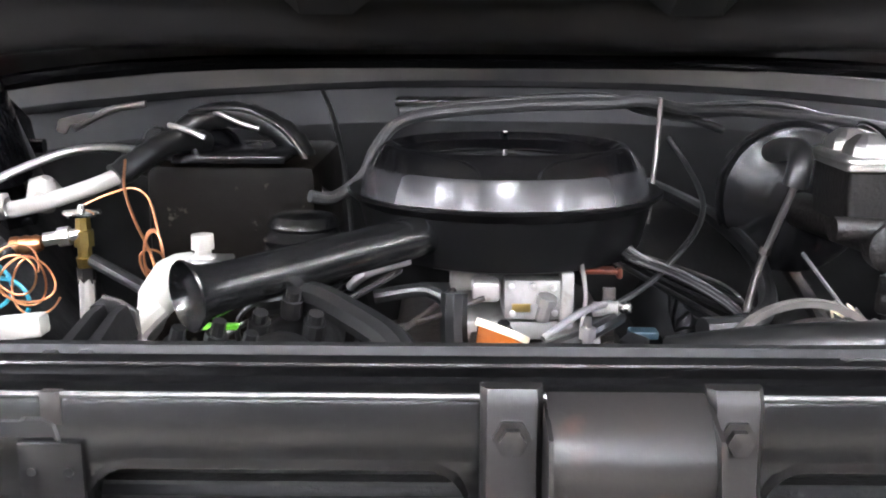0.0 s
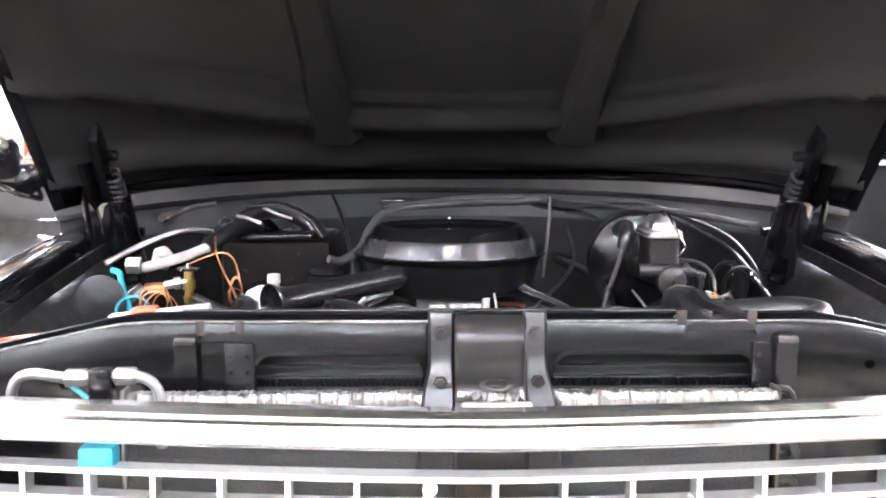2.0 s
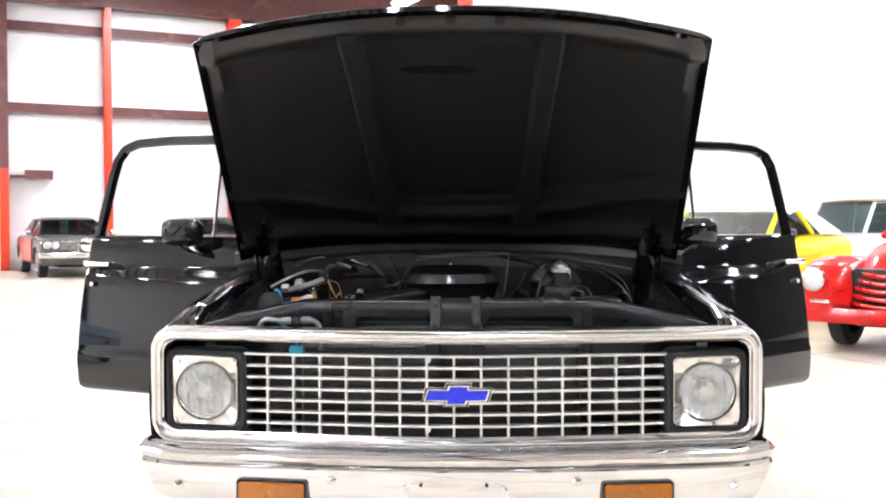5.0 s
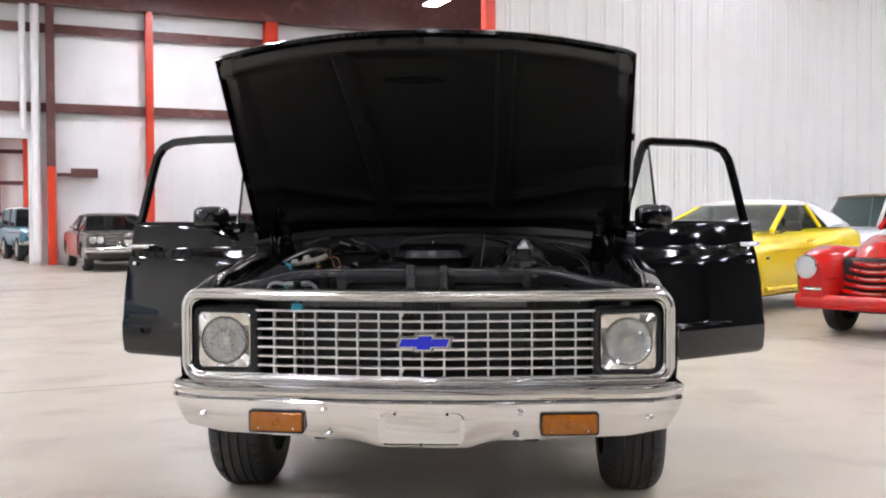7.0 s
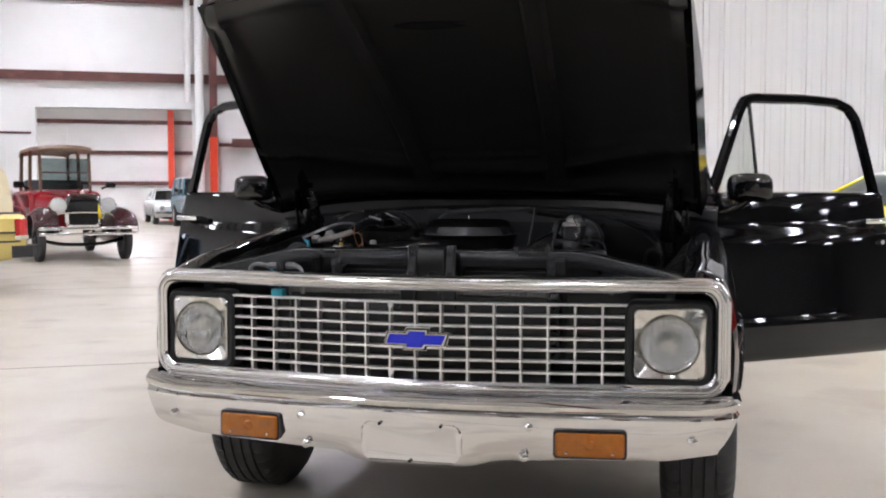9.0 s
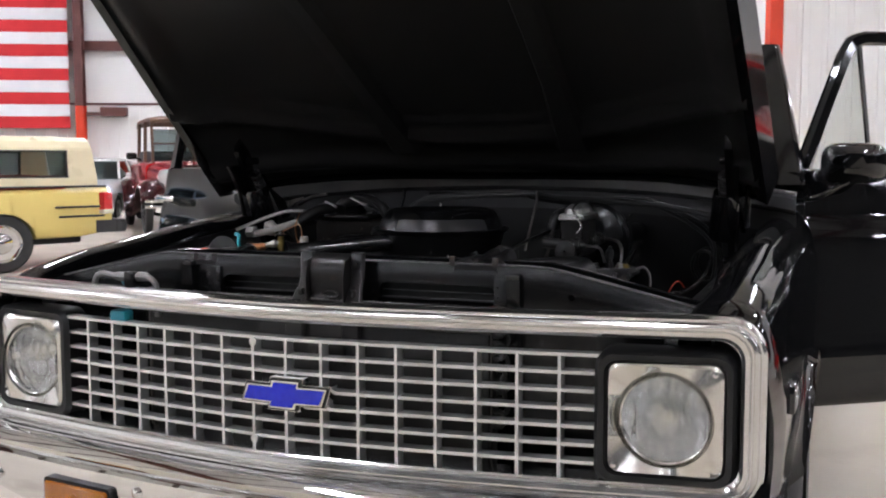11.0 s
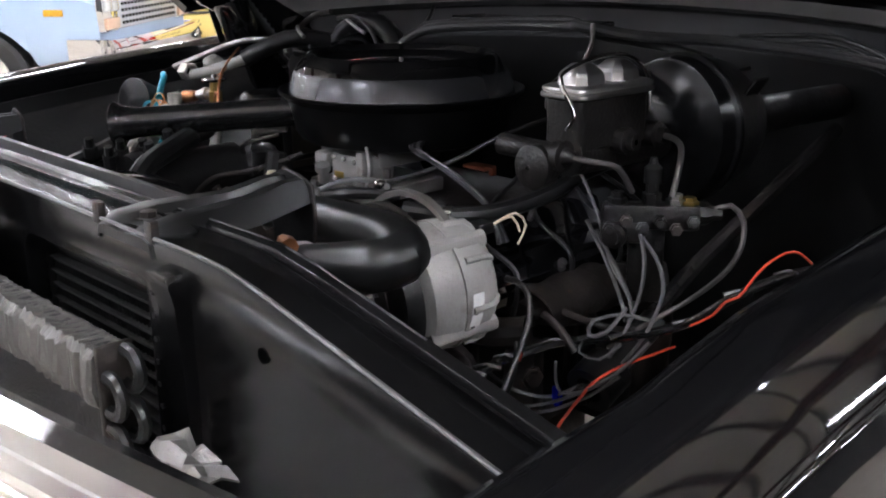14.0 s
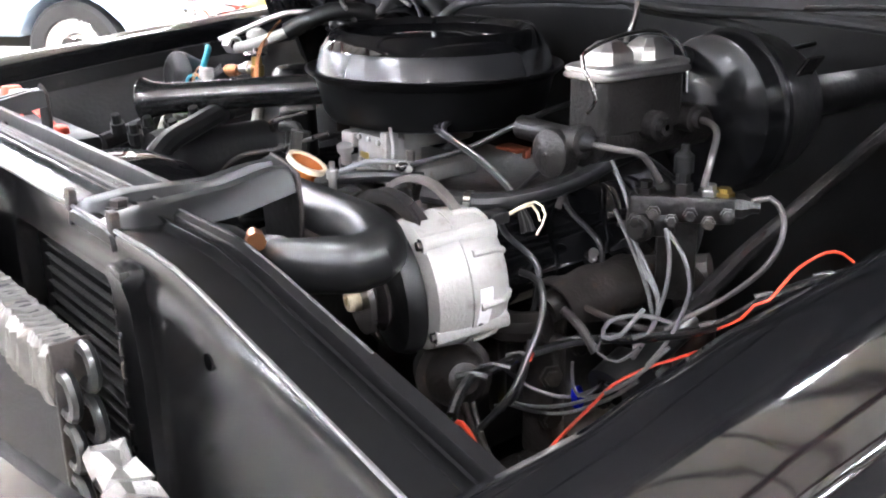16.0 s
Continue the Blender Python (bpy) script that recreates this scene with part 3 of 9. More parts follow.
for v in bm.verts:
    # the ends draw in towards their lower edge
    f = min(1, max(0, (0.56 - v.co.z) / 0.13)) * max(0, (abs(v.co.x) - 0.82) / 0.18)
    v.co.x = v.co.x * 0.985 - math.copysign(0.045 * f, v.co.x)
bumper = part("front_bumper", bm, CHROME, truck, "polished chrome front bumper with light scratches")
bm = bmesh.new()
pl = [(x, z) for x, z in rounded(-0.165, 0.165, 0.395, 0.52, 0.03, 5)]
loft(bm, [[(x, bumper_y(x) + 0.006, z) for x, z in pl], [(x * 0.97, bumper_y(x) + 0.0015, 0.457 + (z - 0.457) * 0.97) for x, z in pl], [(x * 0.9, bumper_y(x) + 0.0025, 0.457 + (z - 0.457) * 0.85) for x, z in pl]], cap=True)
part("plate_recess", bm, CHROME, bumper, "plain pressed number plate recess")
for x, z in ((-0.1, 0.515), (0.1, 0.515), (0.0, 0.4)):
    bm = bmesh.new()
    cyl(bm, (x, bumper_y(x) - 0.006, z), (x, bumper_y(x) + 0.02, z), 0.005, 10)
    part("screw_hole", bm, MATTE, bumper)
for s in (-1, 1):
    for x, z in ((0.375, 0.522), (0.36, 0.428), (0.87, 0.49)):
        bm = bmesh.new()
        lathe(bm, (x * s, bumper_y(x) - 0.004, z), (0, 1, 0), [(0, 0.0), (0.001, 0.008), (0.006, 0.014), (0.02, 0.014)], 16)
        part("bolt_head", bm, CHROME, bumper)
    # matt black frame stands for the shaded recess round the lens
    a, b = sorted((0.452 * s, 0.675 * s))
    bm = bmesh.new()
    o = rounded(a, b, 0.432, 0.52, 0.012, 4)
    loft(bm, [[(x, bumper_y(x) + 0.02, z) for x, z in o], [(x, bumper_y(x) - 0.007, z) for x, z in o]], cap=True)
    sig = part("turn_signal", bm, MATTE, bumper, "amber turn signal in a frame blackened for its recess shade")
    o = rounded(a + 0.007, b - 0.007, 0.439, 0.513, 0.01, 4)
    bm = bmesh.new()
    loft(bm, [[(x, bumper_y(x), z) for x, z in o], [(x, bumper_y(x) - 0.012, z) for x, z in o], [(lerp(x, (a + b) / 2, 0.06), bumper_y(x) - 0.016, lerp(z, 0.476, 0.1)) for x, z in o]], cap=True)
    part("lens", bm, AMBER, sig, "amber plastic lens")
    cx = (a + b) / 2
    bm = bmesh.new()
    lathe(bm, (cx, bumper_y(cx) - 0.021, 0.478), (0, 1, 0), [(0, 0.0), (0.001, 0.012), (0.006, 0.018)], 20)
    part("lens_boss", bm, AMBER, sig)
    for dx in (-0.07, 0.07):
        bm = bmesh.new()
        lathe(bm, (cx + dx, bumper_y(cx + dx) - 0.02, 0.452), (0, 1, 0), [(0, 0.0), (0.001, 0.004), (0.006, 0.005)], 10)
        part("screw", bm, CHROME, sig)
# valance behind the bumper
bm = bmesh.new()
sheet(bm, [[(x, bow(x) + 0.05, 0.61) for x in xs], [(x, bow(x) + 0.02, 0.585) for x in xs], [(x, bumper_y(x) + 0.1, 0.58) for x in xs]], 0.004)
part("lower_filler", bm, DULLCHROME, truck)

# fenders
def xi(y):
    return table(y, (-0.05, 0.8), (0.1, 0.832), (0.25, 0.85), (0.4, 0.842), (0.6, 0.85), (1.2, 0.88), (1.7, 0.9))


def xo(y):
    return table(y, (-0.05, 0.93), (0.02, 0.955), (0.12, 0.975), (0.5, 0.99), (1.7, 0.99))


def zt(y):
    return table(y, (-0.05, 0.95), (0.02, 0.975), (0.1, 1.0), (0.3, 1.03), (0.7, 1.07), (1.1, 1.10), (1.7, 1.13))


WHEEL_Y, WHEEL_X, WHEEL_R = 0.80, 0.895, 0.352


def arch(y):
    d = abs(y - WHEEL_Y)
    return WHEEL_R + math.sqrt(max(0.0, 0.43 ** 2 - d * d)) if d < 0.43 else (0.53 if y < WHEEL_Y else 0.40)


for s in (-1, 1):
    bm = bmesh.new()
    rows = []
    for i in range(110):
        y = 0.04 + 1.56 * i / 109
        a, o, t, b = xi(y), xo(y), zt(y), arch(y)
        sec = [(a - 0.016, t - 0.1), (a - 0.008, t - 0.05), (a - 0.002, t - 0.02), (a + 0.006, t - 0.009)]
        sec += [(lerp(a, o, f), t + d) for f, d in ((0.16, -0.003), (0.28, -0.0003), (0.4, 0.0), (0.53, -0.0035), (0.66, -0.0105), (0.77, -0.019))]
        sec += [(o + e, t + d) for e, d in ((-0.016, -0.0285), (-0.008, -0.04), (0.0, -0.056), (0.009, -0.079), (0.018, -0.109), (0.026, -0.15))]
        sec += [(o + 0.034, t - 0.2), (o + 0.036, t - 0.24)]
        z1 = t - 0.24
        for k in (0.25, 0.5, 0.75, 0.93, 1.0):
            z = lerp(z1, max(b, 0.40), k)
            x = o + table(z, (0.4, 0.0), (0.62, 0.03), (0.72, 0.037), (0.8, 0.036)) + ({0.75: 0.004, 0.93: 0.02, 1.0: 0.027}.get(k, 0) if b > 0.54 else 0)
            sec.append((x, min(z, z1)))
        sec.append((o + 0.012, max(b, 0.40) - 0.004))
        sec.append((o - 0.03, max(b, 0.40) + 0.004))
        rows.append([(x * s, y, z) for x, z in sec])
    loft(bm, rows, closed=False)
    nose = rows[0]
    bm2 = bmesh.new()
    sheet(bm2, [nose, [(p[0] - 0.03 * s, p[1] + 0.02, p[2] - 0.01) for p in nose]])
    join(bm, bm2)
    fender = part("front_fender", bm, BLACK, truck, "glossy black front fender", 40)
    # wheel
    wheel = part("front_wheel", bmesh.new(), TYRE, truck, "black tyre on a steel wheel")
    bm = bmesh.new()
    W = 0.132
    prof = [(-W, 0.2), (-W - 0.005, 0.26), (-W + 0.004, 0.31), (-W + 0.025, 0.338), (-W + 0.045, WHEEL_R)]
    grooves = []
    for gx in (-0.062, -0.021, 0.021, 0.062):
        grooves += [(gx - 0.006, WHEEL_R), (gx - 0.005, WHEEL_R - 0.009), (gx + 0.005, WHEEL_R - 0.009), (gx + 0.006, WHEEL_R)]
    prof = prof + grooves + [(-a, r) for a, r in prof[::-1]]
    rings = []
    for i in range(168):
        a = 2 * math.pi * i / 168
        cut = 0.008 if i % 4 == 0 else 0.0
        ring = []
        for ax, r in prof:
            shoulder = abs(ax) > 0.065 and r > 0.335
            r -= cut if shoulder else (cut * 0.5 if r == WHEEL_R and i % 8 == 0 else 0.0)
            ring.append((WHEEL_X * s + ax, WHEEL_Y + r * math.cos(a), WHEEL_R + r * math.sin(a)))
        rings.append(ring)
    loft(bm, rings, closed=False, loop=True)
    part("tyre", bm, TYRE, wheel, "black tyre with four tread grooves and cut shoulders")
    bm = bmesh.new()
    lathe(bm, (WHEEL_X * s, WHEEL_Y, WHEEL_R), (s, 0, 0), [(-0.1, 0.2), (0.09, 0.205), (0.1, 0.195), (0.05, 0.15), (0.06, 0.09), (0.1, 0.05), (0.1, 0.0)], 32)
    part("rim", bm, DULLCHROME, wheel, "bright steel wheel rim")
    # side marker
    bm = bmesh.new()
    box(bm, (1.015 * s, 0.27, 0.79), (0.02, 0.15, 0.062), 0.006)
    mk = part("side_marker", bm, BLACK, fender)
    bm = bmesh.new()
    for k in range(3):
        box(bm, (1.0215 * s, 0.27, 0.772 + 0.018 * k), (0.012, 0.13, 0.005), 0.002)
    part("marker_lens", bm, DULLCHROME, mk, "bright ribs over the marker lens")
    part("amber_insert", box(bmesh.new(), (1.0205 * s, 0.27, 0.79), (0.012, 0.128, 0.044), 0.003), SATIN, mk, "dark marker insert")
    # apron inside the engine bay
    bm = bmesh.new()
    rows = []
    for i in range(24):
        y = 0.16 + 1.34 * i / 23
        a, t = xi(y), zt(y)
        d = abs(y - WHEEL_Y)
        hump = 0.10 * max(0, 1 - (d / 0.5) ** 2)
        rows.append([(s * x, y, z) for x, z in ((a - 0.014, t - 0.045), (a - 0.022, t - 0.075), (a - 0.05, t - 0.09), (a - 0.09 - hump * 0.3, t - 0.16), (a - 0.13 - hump, t - 0.27), (a - 0.17 - hump * 1.3, t - 0.42), (a - 0.2 - hump * 1.2, 0.5))])
    sheet(bm, rows, 0.004, (s, 0, 0))
    part("inner_fender", bm, MATTE, truck, "matt black inner fender panel")

# hood
def hood_point(p, v):
    """p from -1 to 1 across, v from the front lip (0) to the hinge edge (1)."""
    q = abs(p)
    f = Vector((-0.012 + 0.857 * p, 0.135 - 0.13 * (1 - q ** 2), 1.908 + 0.075 * (1 - q ** 2.2)))
    r = Vector((0.905 * p, 0.97 + 0.41 * (1 - q ** 3), 1.155 + 0.06 * (1 - q ** 5)))
    m = f.lerp(r, v)
    m.z += 0.035 * math.sin(math.pi * v) * (1 - q ** 6)
    return m


HN = Vector((0, 0.62, 0.78))
PS = [-1, -0.99, -0.96, -0.9, -0.8, -0.65, -0.5, -0.35, -0.2, -0.08, 0, 0.08, 0.2, 0.35, 0.5, 0.65, 0.8, 0.9, 0.96, 0.99, 1]
VS = [0, 0.01, 0.03, 0.08, 0.16, 0.25, 0.35, 0.45, 0.55, 0.65, 0.75, 0.85, 0.93, 1]
hood = part("hood", bmesh.new(), BLACK, truck, "raised black hood")
bm = bmesh.new()
grid = []
for v in VS:
    row = []
    for p in PS:
        drop = 0.014 * max(0, (abs(p) - 0.955) / 0.045) ** 2 + 0.03 * max(0, (0.03 - v) / 0.03) ** 2
        crown = 0.04 * min(1, v / 0.3) * (1 - max(0, (abs(p) - 0.7) / 0.3) ** 2 * 0.75)
        deep = min(1, v / 0.4)
        row.append(hood_point(p, v) + HN * (0.05 + 0.05 * deep + crown - drop) + Vector((math.copysign(0.024 * deep * max(0, (abs(p) - 0.8) / 0.2), p), -0.012 * (1 - abs(p) ** 2) if v < 0.02 else 0, 0)))
    grid.append(row)
loft(bm, grid, closed=False)
edge = list(grid[0]) + [r[-1] for r in grid[1:]] + list(grid[-1])[-2::-1] + [r[0] for r in grid[-2:0:-1]]
inner = [hood_point(p, VS[0]) for p in PS] + [hood_point(1, v) for v in VS[1:]] + [hood_point(p, 1) for p in PS[-2::-1]] + [hood_point(-1, v) for v in VS[-2:0:-1]]
loft(bm, [edge, inner, [a.lerp(hood_point(0, 0.5), 0.03) for a in inner]])
part("outer_skin", bm, BLACK, hood, "glossy black painted outer panel")
bm = bmesh.new()
grid = []
for j in range(121):
    v = j / 120
    row = []
    for i in range(61):
        p = -0.985 + 1.97 * i / 60
        d = 0.012
        q = abs(p)
        beam_v = 0.845 - 0.2 * q ** 2.5            # pressed beam that sweeps up towards both sides
        d -= 0.03 * math.exp(-((v - beam_v) / 0.03) ** 2) + 0.008 * math.exp(-((v - beam_v + 0.055) / 0.012) ** 2)
        d += 0.016 * (1 / (1 + math.exp(-(v - beam_v - 0.03) / 0.014))) * (1 - math.exp(-((q - 1.02) / 0.05) ** 2))
        d -= 0.04 * math.exp(-((v - 0.95 + 0.05 * max(0, q - 0.3)) / 0.03) ** 2) * (0.6 + 0.4 * min(1, max(0, (q - 0.12) / 0.25)))
        d -= 0.02 * math.exp(-((v - 0.06) / 0.03) ** 2)
        d -= 0.02 * math.exp(-((q - 0.93) / 0.03) ** 2)
        d -= 0.003 * math.sin(p * 9 + 1.3) * math.sin(v * 8) * max(0, 1 - v)
        row.append(hood_point(p, 0.005 + 0.99 * v) + HN * d)
    grid.append(row)
loft(bm, grid, closed=False)
part("inner_panel", bm, UNDER, hood, "satin black ribbed underside")
for s in (-1, 1):
    bm = bmesh.new()
    rings = []
    for j in range(25):
        v = 0.06 + 0.82 * j / 24
        p = s * (0.40 - 0.08 * v)
        w = 0.045 + 0.025 * max(0, (v - 0.68) / 0.2)
        c = hood_point(p, v)
        rings.append([c + Vector((dx, 0, 0)) + HN * d for dx, d in ((-w, 0.012), (-w * 0.6, -0.018), (w * 0.6, -0.018), (w, 0.012))])
    loft(bm, rings, cap=True)
    part("stiffener", bm, UNDER, hood)
bm = bmesh.new()
c = hood_point(-0.04, 0.22)
o = [c + Vector((0.15 * math.cos(a), 0, 0)) + (hood_point(0, 0.3) - hood_point(0, 0.2)).normalized() * 0.022 * math.sin(a) + HN * (0.006 + 0.006 * math.cos(a) ** 2) for a in (2 * math.pi * i / 28 for i in range(28))]
loft(bm, [o, [p + HN * 0.02 for p in o]], cap=True)
part("latch_slot", bm, MATTE, hood)
for x in (-0.16, 0.0, 0.16):
    bm = bmesh.new()
    c = hood_point(x / 0.86, 0.03)
    lathe(bm, c - HN * 0.004, HN, [(0, 0.0), (0, 0.018), (0.02, 0.018)], 14)
    part("striker_hole", bm, MATTE, hood)
# hinges
for s in (-1, 1):
    hinge = part("hood_hinge", bmesh.new(), SATIN, truck, "black sprung hood hinge")
    bm = bmesh.new()
    prism(bm, [(1.16, 0.93), (1.26, 0.93), (1.2, 1.16), (1.05, 1.34), (0.99, 1.36), (0.98, 1.31), (1.08, 1.16)], lambda a, b, d: (s * d, a - 0.06, b), 0.79, 0.81)
    part("lower_arm", bm, SATIN, hinge)
    bm = bmesh.new()
    prism(bm, [(0.9, 1.26), (0.96, 1.18), (1.2, 1.06), (1.28, 1.08), (1.26, 1.13), (1.0, 1.27)], lambda a, b, d: (s * d, a, b), 0.815, 0.828)
    part("upper_arm", bm, SATIN, hinge)
    bm = bmesh.new()
    tube(bm, [(s * 0.775, 1.02 + 0.0, 1.22), (s * 0.772, 1.2, 1.0)], 0.012, 12, smooth=False)
    pts = [(s * 0.785 + 0.017 * math.cos(k * 0.9), lerp(1.0, 1.22, k / 150) + 0.013 * math.sin(k * 0.9), lerp(1.24, 0.98, k / 150) + 0.012 * math.sin(k * 0.9)) for k in range(151)]
    tube(bm, pts, 0.0045, 6, smooth=False)
    part("coil_spring", bm, RUBBER, hinge)
    bm = bmesh.new()
    lathe(bm, (s * 0.79, 1.02, 1.185), (s * -0.12, 0.35, -1), [(0.02, 0.0), (0.02, 0.033), (0.0, 0.036), (-0.002, 0.039), (0.006, 0.041), (0.12, 0.04), (0.14, 0.036), (0.142, 0.0)], 24)
    part("spring_cover", bm, BLACK, hinge, "glossy black tubular spring cover")
    bm = bmesh.new()
    tube(bm, [(s * 0.845, 1.03, 1.09), (s * 0.85, 1.0, 1.2), (s * 0.852, 0.985, 1.3), (s * 0.842, 0.975, 1.36)], 0.008, 8)
    part("link_rod", bm, SATIN, hinge)
    for y, z in ((1.14, 0.98), (1.2, 1.09), (1.0, 1.28)):
        bm = bmesh.new()
        cyl(bm, (s * 0.77, y, z), (s * 0.835, y, z), 0.012)
        part("pivot", bm, SATIN, hinge)

# cowl and firewall
def cowl_y(x):
    return 1.47 - 0.30 * (abs(x) / 0.95) ** 2.6


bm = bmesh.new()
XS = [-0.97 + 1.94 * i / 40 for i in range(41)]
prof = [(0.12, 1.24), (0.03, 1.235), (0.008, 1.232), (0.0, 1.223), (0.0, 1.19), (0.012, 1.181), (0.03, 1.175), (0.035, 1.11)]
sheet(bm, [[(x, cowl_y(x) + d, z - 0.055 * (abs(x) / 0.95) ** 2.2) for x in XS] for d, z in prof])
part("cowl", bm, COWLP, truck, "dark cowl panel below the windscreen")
bm = bmesh.new()
sheet(bm, [[(x, cowl_y(x) + 0.036, 1.13 - 0.055 * (abs(x) / 0.95) ** 2.2) for x in XS], [(x, min(cowl_y(x), 1.45) + 0.05, 0.8) for x in XS], [(x, 1.45, 0.3) for x in XS]], 0.01, (0, 1, 0))
part("firewall", bm, BULKHEAD, truck, "matt black firewall")
# pale metal line painted in for the glints along the cowl lip
bm = bmesh.new()
tube(bm, [(x, cowl_y(x) - 0.004, 1.24 - 0.055 * (abs(x) / 0.95) ** 2.2) for x in XS], 0.005, 6, smooth=False)
part("cowl_glint_line", bm, WEAR_GLINT, truck, "light metal edge line for wear and painted glints")

# doors
def door(s, angle, lift):
    """An open door; s: its side, angle: how far it is open, lift: added height of the window frame."""
    hx, hy = 0.975 * s, 1.6
    ang = radians(angle)
    d = Vector((s * math.sin(ang), math.cos(ang), 0))        # along the door, away from its hinge
    nrm = Vector((s * math.cos(ang), -math.sin(ang), 0))     # its outer side

    def at(a, z, o):
        return Vector((hx, hy, 0)) + d * a + nrm * o + Vector((0, 0, z))

    ob = part("door", bmesh.new(), BLACK, truck, "wide open black door with its window frame")
    out = [(0.0, 0.47), (0.05, 0.46), (1.0, 0.46), (1.05, 0.50), (1.075, 0.62), (1.08, 0.9), (1.06, 1.1), (1.05, 1.235), (1.04, 1.25), (-0.02, 1.25), (-0.03, 1.2), (-0.02, 0.9)]
    bm = bmesh.new()
    rings = []
    for z, o in ((0.455, 0.05), (0.46, 0.06), (0.475, 0.069), (0.5, 0.075), (0.56, 0.077), (0.62, 0.075), (0.645, 0.073), (0.66, 0.066), (0.7, 0.064), (0.85, 0.046), (0.98, 0.027), (1.05, 0.017), (1.075, 0.008), (1.12, 0.002), (1.22, -0.01), (1.245, -0.016), (1.25, -0.034)):
        e = table(z, (0.455, 1.05), (0.475, 1.07), (0.62, 1.08), (0.9, 1.08), (1.1, 1.065), (1.25, 1.05))
        rings.append([at(0.0, z, o - 0.11), at(-0.012, z, o - 0.03), at(-0.01, z, o - 0.008), at(0.02, z, o), at(e * 0.5, z, o + 0.006), at(e - 0.03, z, o), at(e - 0.004, z, o - 0.008), at(e, z, o - 0.03), at(e - 0.02, z, o - 0.11)])
    loft(bm, rings, cap=True)
    part("door_shell", bm, BLACK, ob, "glossy black door panel")
    # window frame
    bm = bmesh.new()
    line = [(a, z + (lift if z > 1.3 else 0)) for a, z in ((0.02, 1.24), (0.20, 1.62), (0.235, 1.672), (0.28, 1.685), (0.6, 1.69), (0.80, 1.682), (0.88, 1.655), (0.925, 1.60), (0.95, 1.52), (1.03, 1.24))]
    P = [at(a, z, -0.05 - 0.09 * max(0, z - 1.25)) for a, z in line]
    C = []
    for i in range(len(P) - 1):
        C += [P[i].lerp(P[i + 1], k / 4) for k in range(4)]
    C.append(P[-1])
    rings = []
    for i, p in enumerate(C):
        t = (C[min(i + 1, len(C) - 1)] - C[max(i - 1, 0)]).normalized()
        n2 = t.cross(nrm).normalized()
        rings.append([p + n2 * a + nrm * b for a, b in ((-0.021, -0.02), (0.021, -0.02), (0.024, 0.0), (0.015, 0.016), (-0.015, 0.016), (-0.024, 0.0))])
    loft(bm, rings, cap=True)
    part("window_frame", bm, BLACK, ob)
    bm = bmesh.new()
    top = at(0.255, 1.665 + lift, -0.085)
    tube(bm, [at(0.29, 1.24, -0.05), top], 0.009, 8, smooth=False)
    part("vent_divider", bm, CHROME, ob, "chrome vent window divider")
    bm = bmesh.new()
    prism(bm, [(0.06, 1.25), (0.285, 1.25), (0.25, 1.655 + lift), (0.225, 1.63 + lift)], lambda a, z, o: at(a, z, -0.055 - 0.09 * max(0, z - 1.25) + o), -0.002, 0.002)
    part("vent_glass", bm, PANE, ob, "pale green vent window glass").visible_shadow = False
    # handle
    bm = bmesh.new()
    box(bm, (0, 0, 0), (0.17, 0.02, 0.026), 0.007)
    bmesh.ops.transform(bm, matrix=Matrix.Translation(at(0.95, 1.105, 0.052)) @ Matrix.Rotation(math.atan2(d.y, d.x), 4, "Z"), verts=bm.verts)
    cyl(bm, at(1.02, 1.105, 0.0), at(1.02, 1.105, 0.052), 0.016)
    cyl(bm, at(0.89, 1.105, 0.0), at(0.89, 1.105, 0.05), 0.011)
    part("door_handle", bm, CHROME, ob, "chrome push-button door handle")
    bm = bmesh.new()
    lathe(bm, at(1.0, 1.0, 0.04), -nrm, [(0, 0.0), (0.0, 0.012), (0.02, 0.015)], 14)
    part("lock", bm, CHROME, ob)
    # mirror
    mir = part("mirror", bmesh.new(), BLACK, ob, "black door mirror")
    bm = bmesh.new()
    c = at(0.35 if s < 0 else 0.09, 1.277, 0.13)
    # rounded shell: domed towards the front, flat at the glass
    rings = []
    for k in range(9):
        f = k / 8
        g = math.sin(math.pi / 2 * min(1, 0.12 + f)) ** 0.6
        rings.append([(c.x + (0.098 + 0.004 * f) * g * math.copysign(abs(math.cos(a)) ** 0.5, math.cos(a)), c.y - 0.055 + 0.1 * f, c.z + 0.066 * g * math.copysign(abs(math.sin(a)) ** (0.62 if math.sin(a) > 0 else 0.4), math.sin(a)) - 0.008 * f) for a in (2 * math.pi * i / 32 for i in range(32))])
    loft(bm, rings, cap=True)
    part("mirror_shell", bm, BLACK, mir, "rounded black mirror shell")
    bm = bmesh.new()
    box(bm, c + Vector((0, 0.047, 0)), (0.155, 0.006, 0.096), 0.002)
    part("mirror_glass", bm, CHROME, mir)
    bm = bmesh.new()
    tube(bm, [c + Vector((0, 0.01, -0.06)), c + nrm * -0.06 + Vector((0, 0, -0.09)), c + nrm * -0.13 + Vector((0, 0, -0.1))], 0.016, 8)
    tube(bm, [c + Vector((0, 0.01, -0.06)), c + nrm * -0.07 - d * 0.06 + Vector((0, 0, -0.11)), c + nrm * -0.13 - d * 0.1 + Vector((0, 0, -0.13))], 0.009, 8)
    part("mirror_arm", bm, BLACK, mir)
    for z in (0.62, 1.1):
        bm = bmesh.new()
        box(bm, (Vector((hx, hy, z)) + Vector((-0.03 * s, -0.02, 0))), (0.07, 0.06, 0.08), 0.008)
        part("door_hinge", bm, BLACK, ob)
    return ob


door(-1, 67.5, 0.045)
door(1, 53.3, 0.012)

